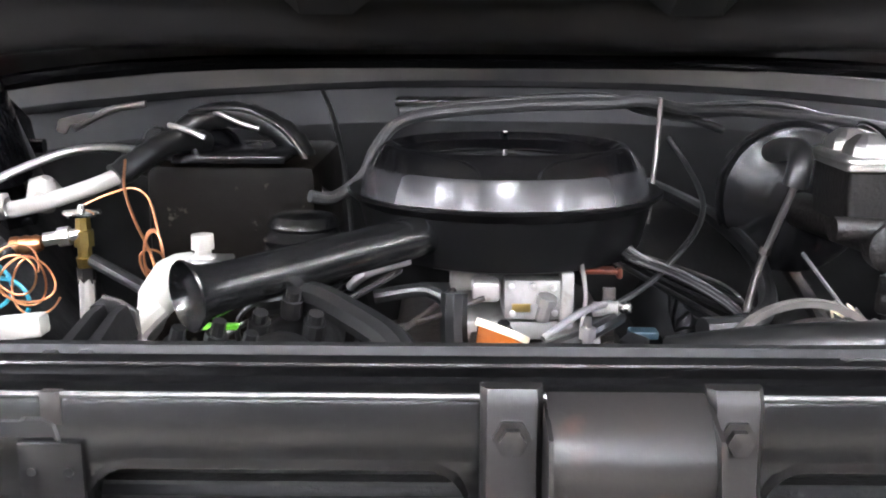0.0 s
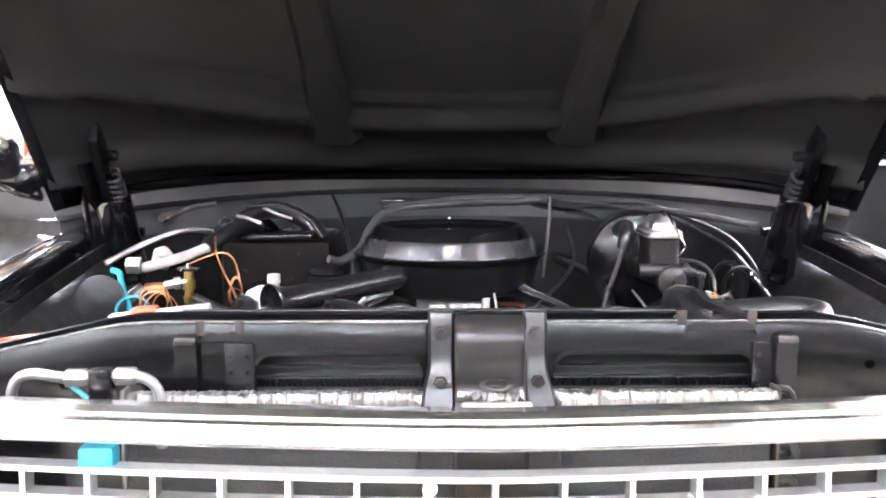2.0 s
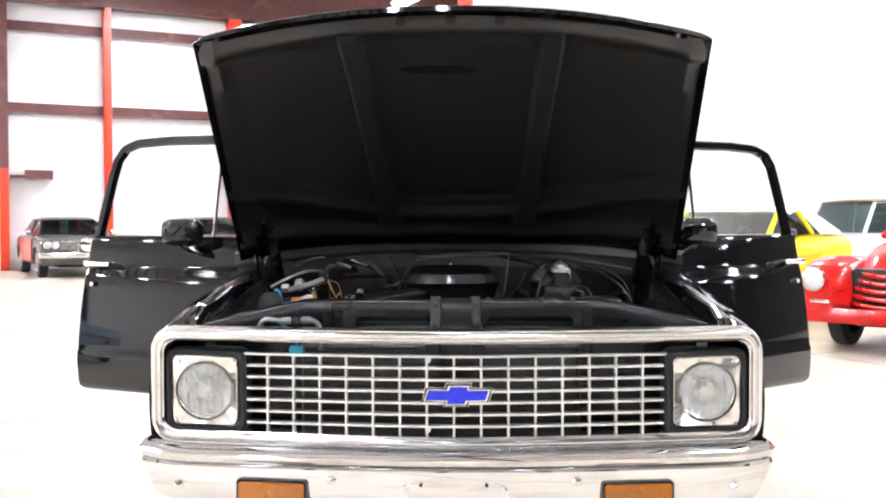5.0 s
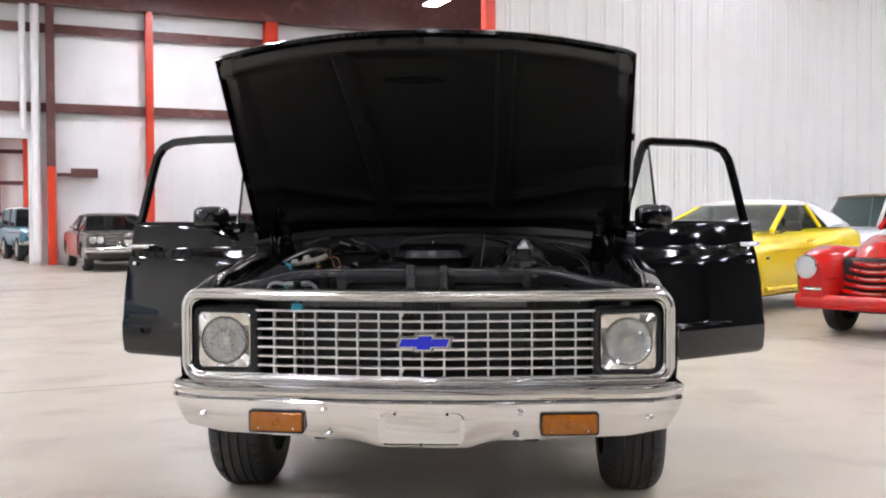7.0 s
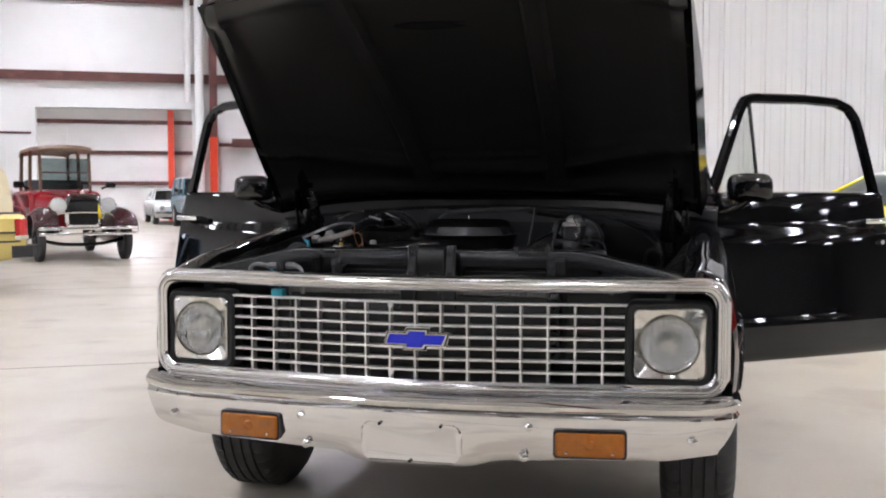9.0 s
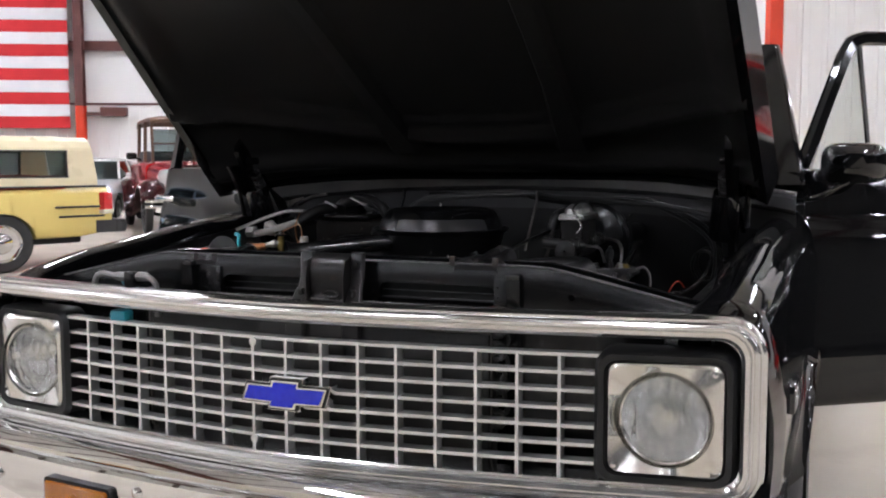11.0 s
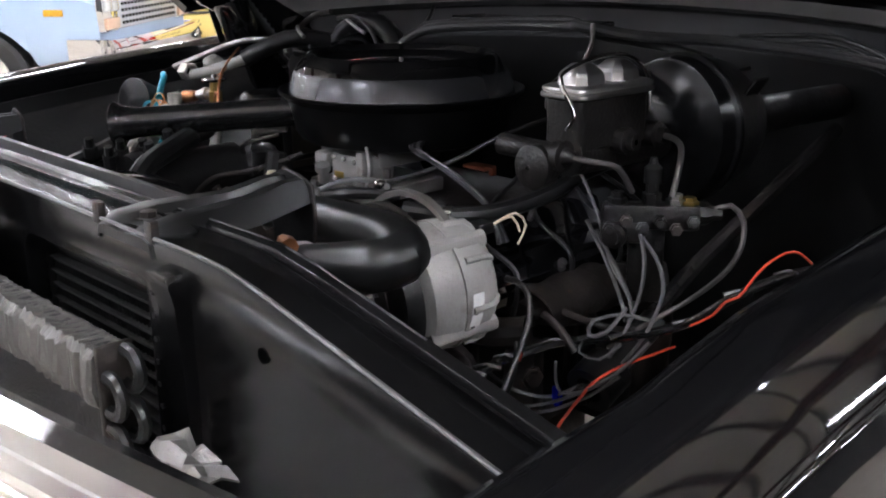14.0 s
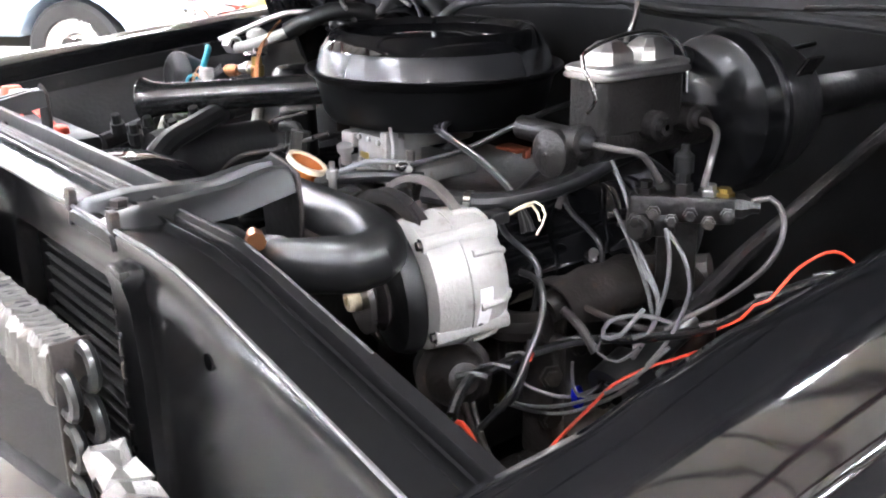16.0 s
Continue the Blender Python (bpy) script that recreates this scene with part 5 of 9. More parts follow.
# braces from the support back to the tank
for x, sgn, wide in ((0.356, 1, 1.0), (-0.4, -1, 0.55)):
    brace = part("support_brace", bmesh.new(), MATTE, truck, "grimy pressed steel brace above the radiator")
    if sgn < 0:
        brace.matrix_basis = Matrix.Translation((0.012, 0, -0.014))
    bm = bmesh.new()
    rings = []
    for y, z, w, h in ((0.2, 1.04, 0.05, 0.003), (0.215, 1.044, 0.062, 0.008), (0.25, 1.046, 0.058, 0.01), (0.29, 1.045, 0.046, 0.011), (0.33, 1.044, 0.037, 0.012), (0.375, 1.05, 0.032, 0.014), (0.398, 1.054, 0.032, 0.01)):
        w *= wide
        rings.append([(x - w - 0.004, y, z - 0.014), (x - w, y, z), (x - w * 0.75, y, z + h), (x - w * 0.35, y, z + h), (x - w * 0.2, y, z + 0.002), (x + w * 0.2, y, z + 0.002), (x + w * 0.35, y, z + h), (x + w * 0.75, y, z + h), (x + w, y, z), (x + w + 0.004, y, z - 0.014), (x + w, y, z - 0.008), (x - w, y, z - 0.008)])
    loft(bm, rings, cap=True)
    part("arm", bm, SHELF, brace)
    bm = bmesh.new()
    prism(bm, [(-0.034, 1.062), (-0.015, 1.07), (0.012, 1.066), (0.036, 1.058), (0.04, 1.02), (0.034, 0.975), (-0.034, 0.975), (-0.04, 1.02)], lambda a, b, d: (x + a * wide, 0.398 + d, b), 0, 0.005)
    part("end_flange", bm, MATTE, brace)
    part("rusty_edge", tube(bmesh.new(), [(x + a * wide, 0.4, b) for a, b in ((0.034, 0.98), (0.04, 1.02), (0.036, 1.058), (0.012, 1.066), (-0.015, 1.07))], 0.0025, 6, smooth=False), RUST, brace)
    bolt((x - 0.012, 0.235, 1.046), (0, 0, 1), 0.009, RUST, brace)
    for dx in (-0.058, 0.048):
        boxpart("tab", (x + dx * wide, 0.206, 1.05), (0.014, 0.008, 0.022), RUST, brace, 0.001)

# fan shroud
bm = bmesh.new()
rows = []
for i in range(25):
    a = radians(8 + 164 * i / 24)
    rows.append([(-0.08 + (r + 0.02) * 1.12 * math.cos(a), y, 0.71 + r * math.sin(a)) for y, r in ((0.325, 0.285), (0.36, 0.29), (0.43, 0.288), (0.47, 0.276), (0.48, 0.26))])
sheet(bm, rows, 0.003, (0, 0, -1))
part("fan_shroud", bm, BLACK, truck, "curved black plastic fan shroud")
boxpart("green_tag", (-0.358, 0.617, 0.967), (0.055, 0.012, 0.005), GREENP, truck, 0.001, "bright green strip")
fan = part("fan", bmesh.new(), MATTE, truck, "dark cooling fan")
for k in range(5):
    m = Matrix.Translation((-0.08, 0.44, 0.71)) @ Matrix.Rotation(radians(72 * k + 20), 4, "Y") @ Matrix.Translation((0, 0, 0.13)) @ Matrix.Rotation(radians(35), 4, "Z")
    bm = box(bmesh.new(), (0, 0, 0), (0.09, 0.004, 0.18), 0.0015)
    bmesh.ops.transform(bm, matrix=m, verts=bm.verts)
    part("blade", bm, MATTE, fan)

PLACE = Matrix.Translation((0.008, -0.005, -0.01))
# ---- engine ----
LINE_DARK = material("dull_dark_line", (0.05, 0.047, 0.045), 0.4, 0.5, second=(0.03, 0.027, 0.025), scale=40)
engine = part("engine", bmesh.new(), IRON, truck, "greasy V8 engine with black valve covers")
boxpart("block", (-0.03, 0.87, 0.66), (0.42, 0.6, 0.34), MATTE, engine, 0.05)
for k in range(4):
    boxpart("block_rib", (0.185, 0.66 + 0.13 * k, 0.68), (0.03, 0.022, 0.2), IRON, engine, 0.008)
    latpart("core_plug", (0.183, 0.72 + 0.13 * k, 0.64), (1, 0, 0), [(0, 0.024), (0.006, 0.024), (0.007, 0.02), (0.003, 0.018), (0.003, 0)], RUST, engine, "", 18)
boxpart("oil_pan", (-0.03, 0.85, 0.45), (0.3, 0.6, 0.14), MATTE, engine, 0.03)
boxpart("intake_manifold", (-0.03, 0.85, 0.86), (0.3, 0.5, 0.09), IRON, engine, 0.03)
for s in (-1, 1):
    m = Matrix.Rotation(radians(38 * s), 4, "Y")
    vc = boxpart("valve_cover", (-0.03 + 0.27 * s, 0.86, 0.855), (0.13, 0.5, 0.09), BLACK, engine, 0.025, "glossy black valve cover", m)
    for y in (0.68, 0.86, 1.04):
        boxpart("hold_down", (-0.03 + 0.325 * s, y, 0.835), (0.02, 0.03, 0.012), MATTE, vc, 0.003, "", m)
        bolt((-0.03 + 0.335 * s, y, 0.85), (0.6 * s, 0, 0.8), 0.007, ALU, vc, 0.012)
    ex = tubepart("exhaust_manifold", [(-0.03 + 0.392 * s, 0.715, 0.825), (-0.03 + 0.396 * s, 0.75, 0.835), (-0.03 + 0.4 * s, 0.82, 0.835), (-0.03 + 0.4 * s, 0.92, 0.825), (-0.03 + 0.395 * s, 1.0, 0.79), (-0.03 + 0.39 * s, 1.04, 0.72), (-0.03 + 0.37 * s, 1.06, 0.5)], [0.02, 0.027, 0.029, 0.03, 0.032, 0.03, 0.028], RUST, engine, "rust brown exhaust manifold", 14)
    bm = bmesh.new()
    rings = []
    for k in range(9):
        y = 0.71 + 0.02 * k
        rings.append([(-0.03 + s * (0.4 + 0.045 * math.cos(a)), y + 0.004 * math.sin(k * 2.3), 0.83 + 0.035 * math.sin(a) + 0.003 * math.sin(k * 1.7)) for a in (radians(-20 + 150 * i / 8) for i in range(9))])
    sheet(bm, rings, 0.003, (0, 0, -1))
    part("heat_shield", bm, RUST, ex, "bent rusty heat shield")
    for y in (0.68, 0.8, 0.92, 1.02):
        tubepart("runner", [(-0.03 + 0.28 * s, y, 0.8), (-0.03 + 0.36 * s, y, 0.8), (-0.03 + 0.41 * s, y + 0.02, 0.81)], 0.022, RUST, ex)
        tubepart("plug_lead", [(-0.03 + 0.36 * s, y + 0.03, 0.78), (-0.03 + 0.38 * s, y + 0.03, 0.88), (-0.03 + 0.28 * s, y + 0.06, 0.93), (-0.03 + 0.12 * s, 1.1, 0.97)], 0.004, HOSE, ex)
GREASE = material("greasy_black_casting", (0.006, 0.0055, 0.005), 0.35, second=(0.014, 0.011, 0.009), scale=28, spec=0.4, bump=0.8, bump_scale=130, stain=(0.05, 0.028, 0.017), stain_scale=35, stain_from=0.64)
steer = latpart("steering_box", (0.455, 0.6, 0.58), (0.05, -0.1, 1), [(0, 0.04), (0.01, 0.05), (0.06, 0.052), (0.07, 0.06), (0.08, 0.06), (0.084, 0.045), (0.1, 0.04), (0.104, 0.012), (0.125, 0.011), (0.125, 0)], GREASE, truck, "greasy black steering box", 28)
for k in range(4):
    a = radians(45 + 90 * k)
    bolt((0.459 + 0.05 * math.cos(a), 0.592 + 0.05 * math.sin(a), 0.662), (0.05, -0.1, 1), 0.008, RUST, steer)
latpart("worm_housing", (0.465, 0.55, 0.63), (0.03, 1, 0.18), [(0, 0.0), (0, 0.03), (0.01, 0.036), (0.12, 0.034), (0.13, 0.026), (0.16, 0.024), (0.16, 0)], GREASE, steer, "", 20)
# frame rail and pressed bracket below the loose cables
boxpart("frame_rail", (0.5, 0.62, 0.5), (0.09, 0.7, 0.13), GREASE, truck, 0.012, "grimy black frame rail")
bm = bmesh.new()
prism(bm, [(0.47, 0.7), (0.56, 0.735), (0.63, 0.72), (0.66, 0.66), (0.62, 0.6), (0.48, 0.6)], lambda a, b, d: (0.52 + d + (b - 0.66) * 0.5, a, b), 0, 0.004)
part("crossmember_bracket", bm, GREASE, truck, "grimy pressed bracket with a rusty rim")
part("rusty_rim", tube(bmesh.new(), [(0.543, 0.47, 0.701), (0.56, 0.56, 0.736), (0.552, 0.63, 0.721), (0.522, 0.66, 0.661)], 0.003, 6, smooth=False), RUST, truck)
tubepart("steering_shaft", [(0.47, 0.7, 0.74), (0.46, 1.0, 0.86), (0.45, 1.45, 1.0)], 0.013, STEEL, truck, "", 10, False)
latpart("steering_coupler", (0.47, 0.72, 0.745), (0, 0.9, 0.35), [(0, 0.02), (0.0, 0.035), (0.05, 0.035), (0.05, 0.02), (0.16, 0.02)], HOSE, truck)
mount = boxpart("engine_mount", (0.37, 0.705, 0.71), (0.05, 0.045, 0.17), RUST, truck, 0.012, "rusty engine mount bracket", Matrix.Rotation(radians(20), 4, "Z"))
bolt((0.398, 0.69, 0.75), (1, -0.4, 0), 0.011, IRON, mount)
bolt((0.398, 0.69, 0.69), (1, -0.4, 0), 0.011, IRON, mount)
latpart("fuel_pump", (0.33, 0.58, 0.765), (0.75, -0.3, 0.25), [(-0.06, 0.035), (0.0, 0.04), (0.006, 0.05), (0.014, 0.05), (0.02, 0.04), (0.04, 0.034), (0.052, 0.02), (0.054, 0)], RUST, engine, "rusty fuel pump", 24)
for k in range(3):
    tubepart("pump_line", [(0.36, 0.56 + 0.01 * k, 0.76), (0.42, 0.53 + 0.02 * k, 0.72 - 0.02 * k), (0.46, 0.55 + 0.03 * k, 0.67 - 0.01 * k)], 0.0045, [HOSE, RUST, LINE_DARK][k], truck, "grimy line beside the frame" if k == 0 else "")
rng = random.Random(11)
for k in range(26):
    p = Vector((-0.03 + rng.uniform(-0.16, 0.17), rng.uniform(0.58, 0.78), rng.uniform(0.885, 0.93)))
    mt = rng.choice([IRON, IRON, RUST, MATTE, STEEL, ALU])
    if k % 3:
        boxpart("manifold_boss", p, (rng.uniform(0.015, 0.05), rng.uniform(0.015, 0.04), rng.uniform(0.015, 0.04)), mt, engine, 0.005, "", Euler((rng.uniform(-0.4, 0.4), rng.uniform(-0.4, 0.4), rng.uniform(0, 3))).to_matrix().to_4x4())
    else:
        latpart("manifold_plug", p, (rng.uniform(-0.4, 0.4), -0.5, 1), [(0, 0.012), (0.02, 0.012), (0.021, 0.008), (0.03, 0.008), (0.03, 0)], mt, engine, "", 6)
for k, c in enumerate(((0.1, 0.66, 0.925), (0.17, 0.64, 0.92), (0.13, 0.72, 0.93))):
    boxpart("gasket_patch", c, (0.035, 0.025, 0.01), material("faded_blue_paint", (0.012, 0.04, 0.06), 0.6, second=(0.008, 0.014, 0.018), scale=40), engine, 0.003)
DULLORANGE = material("dull_orange_plastic", (0.28, 0.07, 0.035), 0.5, second=(0.16, 0.04, 0.02), scale=40)
boxpart("coil_cover", (0.1, 0.9, 0.966), (0.05, 0.03, 0.006), DULLORANGE, engine, 0.002, "faded orange red clip")
boxpart("red_clip", (0.13, 0.9, 0.962), (0.008, 0.012, 0.014), DULLORANGE, engine, 0.002)

# carburettor
CARBALU = material("dull_carburettor_metal", (0.3, 0.29, 0.275), 0.5, 0.4, second=(0.2, 0.19, 0.18), scale=30, bump=0.6, bump_scale=200, stain=(0.1, 0.07, 0.045), stain_scale=40, stain_from=0.62)
carb = part("carburettor", bmesh.new(), CARBALU, engine, "cast aluminium carburettor")
boxpart("bowl", (0.0, 0.735, 0.975), (0.082, 0.065, 0.05), CARBALU, carb, 0.006)
boxpart("air_horn", (-0.03, 0.8, 1.0), (0.15, 0.14, 0.045), CARBALU, carb, 0.008)
boxpart("base_plate", (-0.03, 0.79, 0.935), (0.16, 0.16, 0.025), CARBALU, carb, 0.006)
boxpart("fuel_inlet", (-0.062, 0.715, 0.985), (0.034, 0.035, 0.025), CARBALU, carb, 0.006)
for dx, dz in ((-0.03, 0.018), (-0.005, 0.018), (0.02, 0.016), (0.022, -0.015), (-0.028, -0.016)):
    latpart("screw", (-0.002 + dx, 0.703, 0.975 + dz), (0, -1, 0), [(0, 0.004), (0.004, 0.004), (0.005, 0)], ALU, carb, "", 10)
boxpart("side_tower", (0.034, 0.71, 0.975), (0.016, 0.025, 0.07), CARBALU, carb, 0.004)
boxpart("label", (-0.02, 0.7015, 0.966), (0.022, 0.001, 0.01), BRASS, carb, 0.0003)
tubepart("choke_rod", [(0.05, 0.7, 1.02), (0.056, 0.7, 0.98), (0.05, 0.69, 0.94)], 0.0025, ALU, carb)
latpart("dashpot", (0.065, 0.7, 0.965), (1, -0.25, 0.1), [(0, 0.009), (0.03, 0.009), (0.032, 0.005), (0.045, 0.005), (0.045, 0)], CARBALU, carb)
latpart("throttle_ball", (0.1, 0.69, 0.972), (0, -1, 0.1), [(0, 0.006), (0.01, 0.008), (0.016, 0.005), (0.018, 0)], CHROME, carb)
boxpart("throttle_lever", (0.085, 0.71, 0.96), (0.016, 0.006, 0.06), RUST, carb, 0.002)
tubepart("throttle_cable", [(0.09, 0.7, 0.97), (0.16, 0.76, 1.0), (0.24, 0.9, 1.06), (0.3, 1.4, 1.1)], 0.004, HOSE, carb)
tubepart("fuel_line", [(-0.1, 0.69, 0.99), (-0.15, 0.63, 0.965), (-0.2, 0.58, 0.95), (-0.24, 0.55, 0.9)], 0.004, RUST, carb, "thin tarnished fuel line")
# tan spring link seen in front of the carburettor
latpart("fuel_filter", (-0.062, 0.602, 0.926), (0.36, 0.3, 0.88), [(0, 0.0), (0.001, 0.016), (0.004, 0.02), (0.042, 0.029), (0.042, 0.026), (0.006, 0.017), (0.005, 0.0)], material("amber_plastic", (0.35, 0.1, 0.02), 0.25, second=(0.2, 0.06, 0.015), scale=40, coat=0.2), engine, "amber cup with a cream rim", 28)
latpart("filter_rim", (-0.0484, 0.6133, 0.9593), (0.36, 0.3, 0.88), [(0, 0.0275), (0.0, 0.0315), (0.008, 0.0315), (0.008, 0.026), (0, 0.0275)], CREAM, engine)
tubepart("vent_hose", [(-0.01, 0.61, 0.94), (0.04, 0.62, 0.955), (0.07, 0.65, 0.96), (0.1, 0.72, 0.95)], 0.009, HOSE, engine)
tubepart("vacuum_line", [(0.0, 0.63, 0.95), (0.05, 0.66, 0.975), (0.09, 0.71, 0.97)], 0.0045, GREYWIRE, engine)
tubepart("breather_hose", [(-0.1, 0.64, 1.0), (-0.1, 0.63, 0.95), (-0.09, 0.62, 0.9)], 0.016, HOSE, engine, "black rubber breather hose")
tubepart("bypass_hose", [(-0.19, 0.66, 0.99), (-0.13, 0.65, 1.0), (-0.1, 0.64, 0.98)], 0.008, HOSE, engine)
latpart("sensor", (0.0, 0.655, 0.965), (0.2, -0.2, 1), [(0, 0.008), (0.02, 0.008), (0.02, 0.012), (0.03, 0.012), (0.031, 0)], ALU, engine, "", 8)
latpart("spark_sender", (0.045, 0.6, 0.95), (0, 0, 1), [(-0.03, 0.006), (0.01, 0.006), (0.01, 0.009), (0.022, 0.009), (0.022, 0.004), (0.034, 0.004), (0.034, 0)], ALU, engine, "", 8)

# two leads coloured grey for the light streaks on the black rubber
for k in range(6):
    o = (k - 2.5) * 0.0042
    tubepart("plug_lead", [(0.105 + o, 0.76, 1.03), (0.12 + o, 0.737, 1.022 - 0.003 * (k % 2)), (0.17 + o * 0.9, 0.745, 1.0), (0.22 + o * 0.7, 0.755, 0.972), (0.258 + o * 0.4, 0.76, 0.942), (0.275, 0.765 + o, 0.9)], 0.003, GREYWIRE if k in (1, 4) else HOSE, engine, "bundle of plug leads" if k == 0 else "", 8)
# air cleaner
cleaner = part("air_cleaner", bmesh.new(), BLACK, truck, "black round air cleaner with a bright lid edge")
AC = (-0.034, 0.853, 0.0)
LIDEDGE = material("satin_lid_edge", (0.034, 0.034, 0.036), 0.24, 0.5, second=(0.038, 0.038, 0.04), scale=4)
BOWLP = material("satin_air_cleaner_bowl", (0.0028, 0.0028, 0.003), 0.3, second=(0.0045, 0.0045, 0.0045), scale=8, spec=0.22, bump=0.03, bump_scale=200)
latpart("bowl", AC, (0, 0, 1), [(1.006, 0.0), (1.006, 0.15), (1.012, 0.17), (1.024, 0.178), (1.058, 0.186), (1.074, 0.19), (1.079, 0.196), (1.085, 0.204), (1.089, 0.205), (1.09, 0.202), (1.08, 0.19)], BOWLP, cleaner, "black pressed steel bowl", 72)
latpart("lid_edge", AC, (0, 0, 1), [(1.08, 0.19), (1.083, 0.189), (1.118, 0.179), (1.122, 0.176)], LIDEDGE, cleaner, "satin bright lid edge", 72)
latpart("lid", AC, (0, 0, 1), [(1.122, 0.176), (1.131, 0.17), (1.14, 0.163), (1.146, 0.156), (1.147, 0.15), (1.144, 0.146), (1.137, 0.142), (1.133, 0.13), (1.134, 0.09), (1.137, 0.04), (1.138, 0.0)], BLACK, cleaner, "dished glossy black lid", 72)
latpart("stud", (-0.034, 0.853, 1.136), (0, 0, 1), [(0, 0.004), (0.026, 0.004), (0.027, 0)], CHROME, cleaner, "", 12)
SNORK = [(-0.12, 0.72, 1.055), (-0.18, 0.668, 1.051), (-0.25, 0.606, 1.044), (-0.32, 0.544, 1.035), (-0.363, 0.505, 1.03)]
bm = bmesh.new()
d = (Vector(SNORK[-1]) - Vector(SNORK[0]))
lathe(bm, SNORK[0], d, [(0, 0.029), (0.012, 0.029), (0.014, 0.0245), (d.length * 0.5, 0.0245), (d.length - 0.04, 0.0255), (d.length - 0.015, 0.029), (d.length, 0.037), (d.length + 0.002, 0.036), (d.length - 0.015, 0.026), (d.length - 0.1, 0.022), (0.1, 0.02)], 28)
part("snorkel", bm, material("worn_black_paint", (0.004, 0.004, 0.004), 0.17, second=(0.009, 0.009, 0.009), scale=90, rough_vary=0.1, bump=0.12, bump_scale=260, spec=0.6), cleaner, "black snorkel with a chipped top and flared mouth")
latpart("snorkel_joint", (-0.105, 0.732, 1.056), d, [(0, 0.02), (0.0, 0.036), (0.02, 0.034), (0.022, 0.028)], BLACK, cleaner)

PLACE = Matrix.Translation((0, -0.055, 0.004)) @ Matrix.Diagonal((0.968, 1, 1, 1))
# white elbow and cap beside the snorkel
PLACE = None
elbow = tubepart("coolant_elbow", [(-0.44, 0.585, 0.94), (-0.424, 0.59, 0.965), (-0.414, 0.597, 0.99), (-0.402, 0.61, 1.008), (-0.38, 0.63, 1.015)], [0.015, 0.017, 0.022, 0.025, 0.022], WHITEPAINT, truck, "off-white painted elbow with a cap", 20)
latpart("cap", (-0.368, 0.62, 1.03), (0, 0, 1), [(0, 0.014), (0.004, 0.014), (0.006, 0.009), (0.011, 0.009), (0.012, 0.0125), (0.028, 0.012), (0.03, 0)], WHITEPAINT, elbow, "", 16)
boxpart("flange", (-0.368, 0.62, 1.029), (0.06, 0.045, 0.006), ALU, elbow, 0.002)
tubepart("outlet", [(-0.405, 0.58, 0.985), (-0.425, 0.565, 0.965), (-0.43, 0.56, 0.945)], 0.012, WHITEPAINT, elbow)
PLACE = Matrix.Translation((0, -0.055, 0.004)) @ Matrix.Diagonal((0.968, 1, 1, 1))
tubepart("upper_hose", [(-0.31, 0.66, 0.985), (-0.25, 0.62, 0.998), (-0.2, 0.56, 0.995), (-0.15, 0.49, 0.985), (-0.12, 0.44, 0.95)], 0.017, HOSE, engine, "black rubber hose")
# belt-driven compressor at the far side
comp = latpart("compressor", (-0.27, 0.52, 0.93), (0, 1, 0), [(0, 0.02), (0.0, 0.05), (0.02, 0.055), (0.04, 0.05), (0.05, 0.045), (0.2, 0.045), (0.2, 0)], MATTE, engine, "black belt-driven compressor", 32)
for p in ((-0.24, 0.55, 0.975), (-0.3, 0.57, 0.97), (-0.27, 0.6, 0.985)):
    latpart("port", p, (0.2, -0.3, 1), [(0, 0.012), (0.02, 0.012), (0.02, 0.008), (0.03, 0.008), (0.03, 0)], MATTE, comp, "", 10)
PLACE = Matrix.Translation((0, -0.055, 0.004)) @ Matrix.Diagonal((0.968, 1, 1, 1))
# oil filler with a stepped black cap
latpart("filler_cap", (-0.284, 0.8, 1.0), (0, 0, 1), [(0, 0.028), (0.0, 0.052), (0.008, 0.054), (0.012, 0.05), (0.017, 0.046), (0.021, 0.051), (0.027, 0.052), (0.031, 0.047), (0.038, 0.042), (0.042, 0.045), (0.048, 0.042), (0.054, 0.036), (0.056, 0.0)], SATIN, engine, "stepped black cap", 40)
latpart("filler_neck", (-0.284, 0.8, 0.9), (0, 0, 1), [(0, 0.03), (0.1, 0.028)], MATTE, engine)
for pts, r, m in (([(-0.22, 0.74, 0.98), (-0.2, 0.72, 1.0), (-0.15, 0.75, 1.01)], 0.006, ALU), ([(-0.24, 0.72, 0.96), (-0.2, 0.7, 0.985), (-0.16, 0.74, 1.0)], 0.004, STEEL), ([(-0.17, 0.7, 0.94), (-0.12, 0.68, 0.96), (-0.06, 0.69, 0.98)], 0.0035, RUST)):
    tubepart("engine_line", pts, r, m, engine)

PLACE = Matrix.Translation((0, 0.03, -0.004)) @ Matrix.Diagonal((0.96, 1, 1, 1))
# alternator and its pulleys
alt = part("alternator", bmesh.new(), CASTALU, truck, "cast aluminium alternator with a white label")
A0, AD = Vector((0.332, 0.435, 0.886)), Vector((0.045, 0.185, 0.014)).normalized()
latpart("drive_shell", A0 + AD * 0.05, AD, [(0, 0.03), (0.0, 0.068), (0.008, 0.08), (0.045, 0.083), (0.05, 0.082)], CASTALU, alt, "", 40)
latpart("stator", A0 + AD * 0.098, AD, [(0, 0.078), (0.008, 0.079)], STEEL, alt, "", 40)
latpart("rear_shell", A0 + AD * 0.103, AD, [(0, 0.082), (0.035, 0.081), (0.05, 0.07), (0.056, 0.05), (0.058, 0)], CASTALU, alt, "", 40)
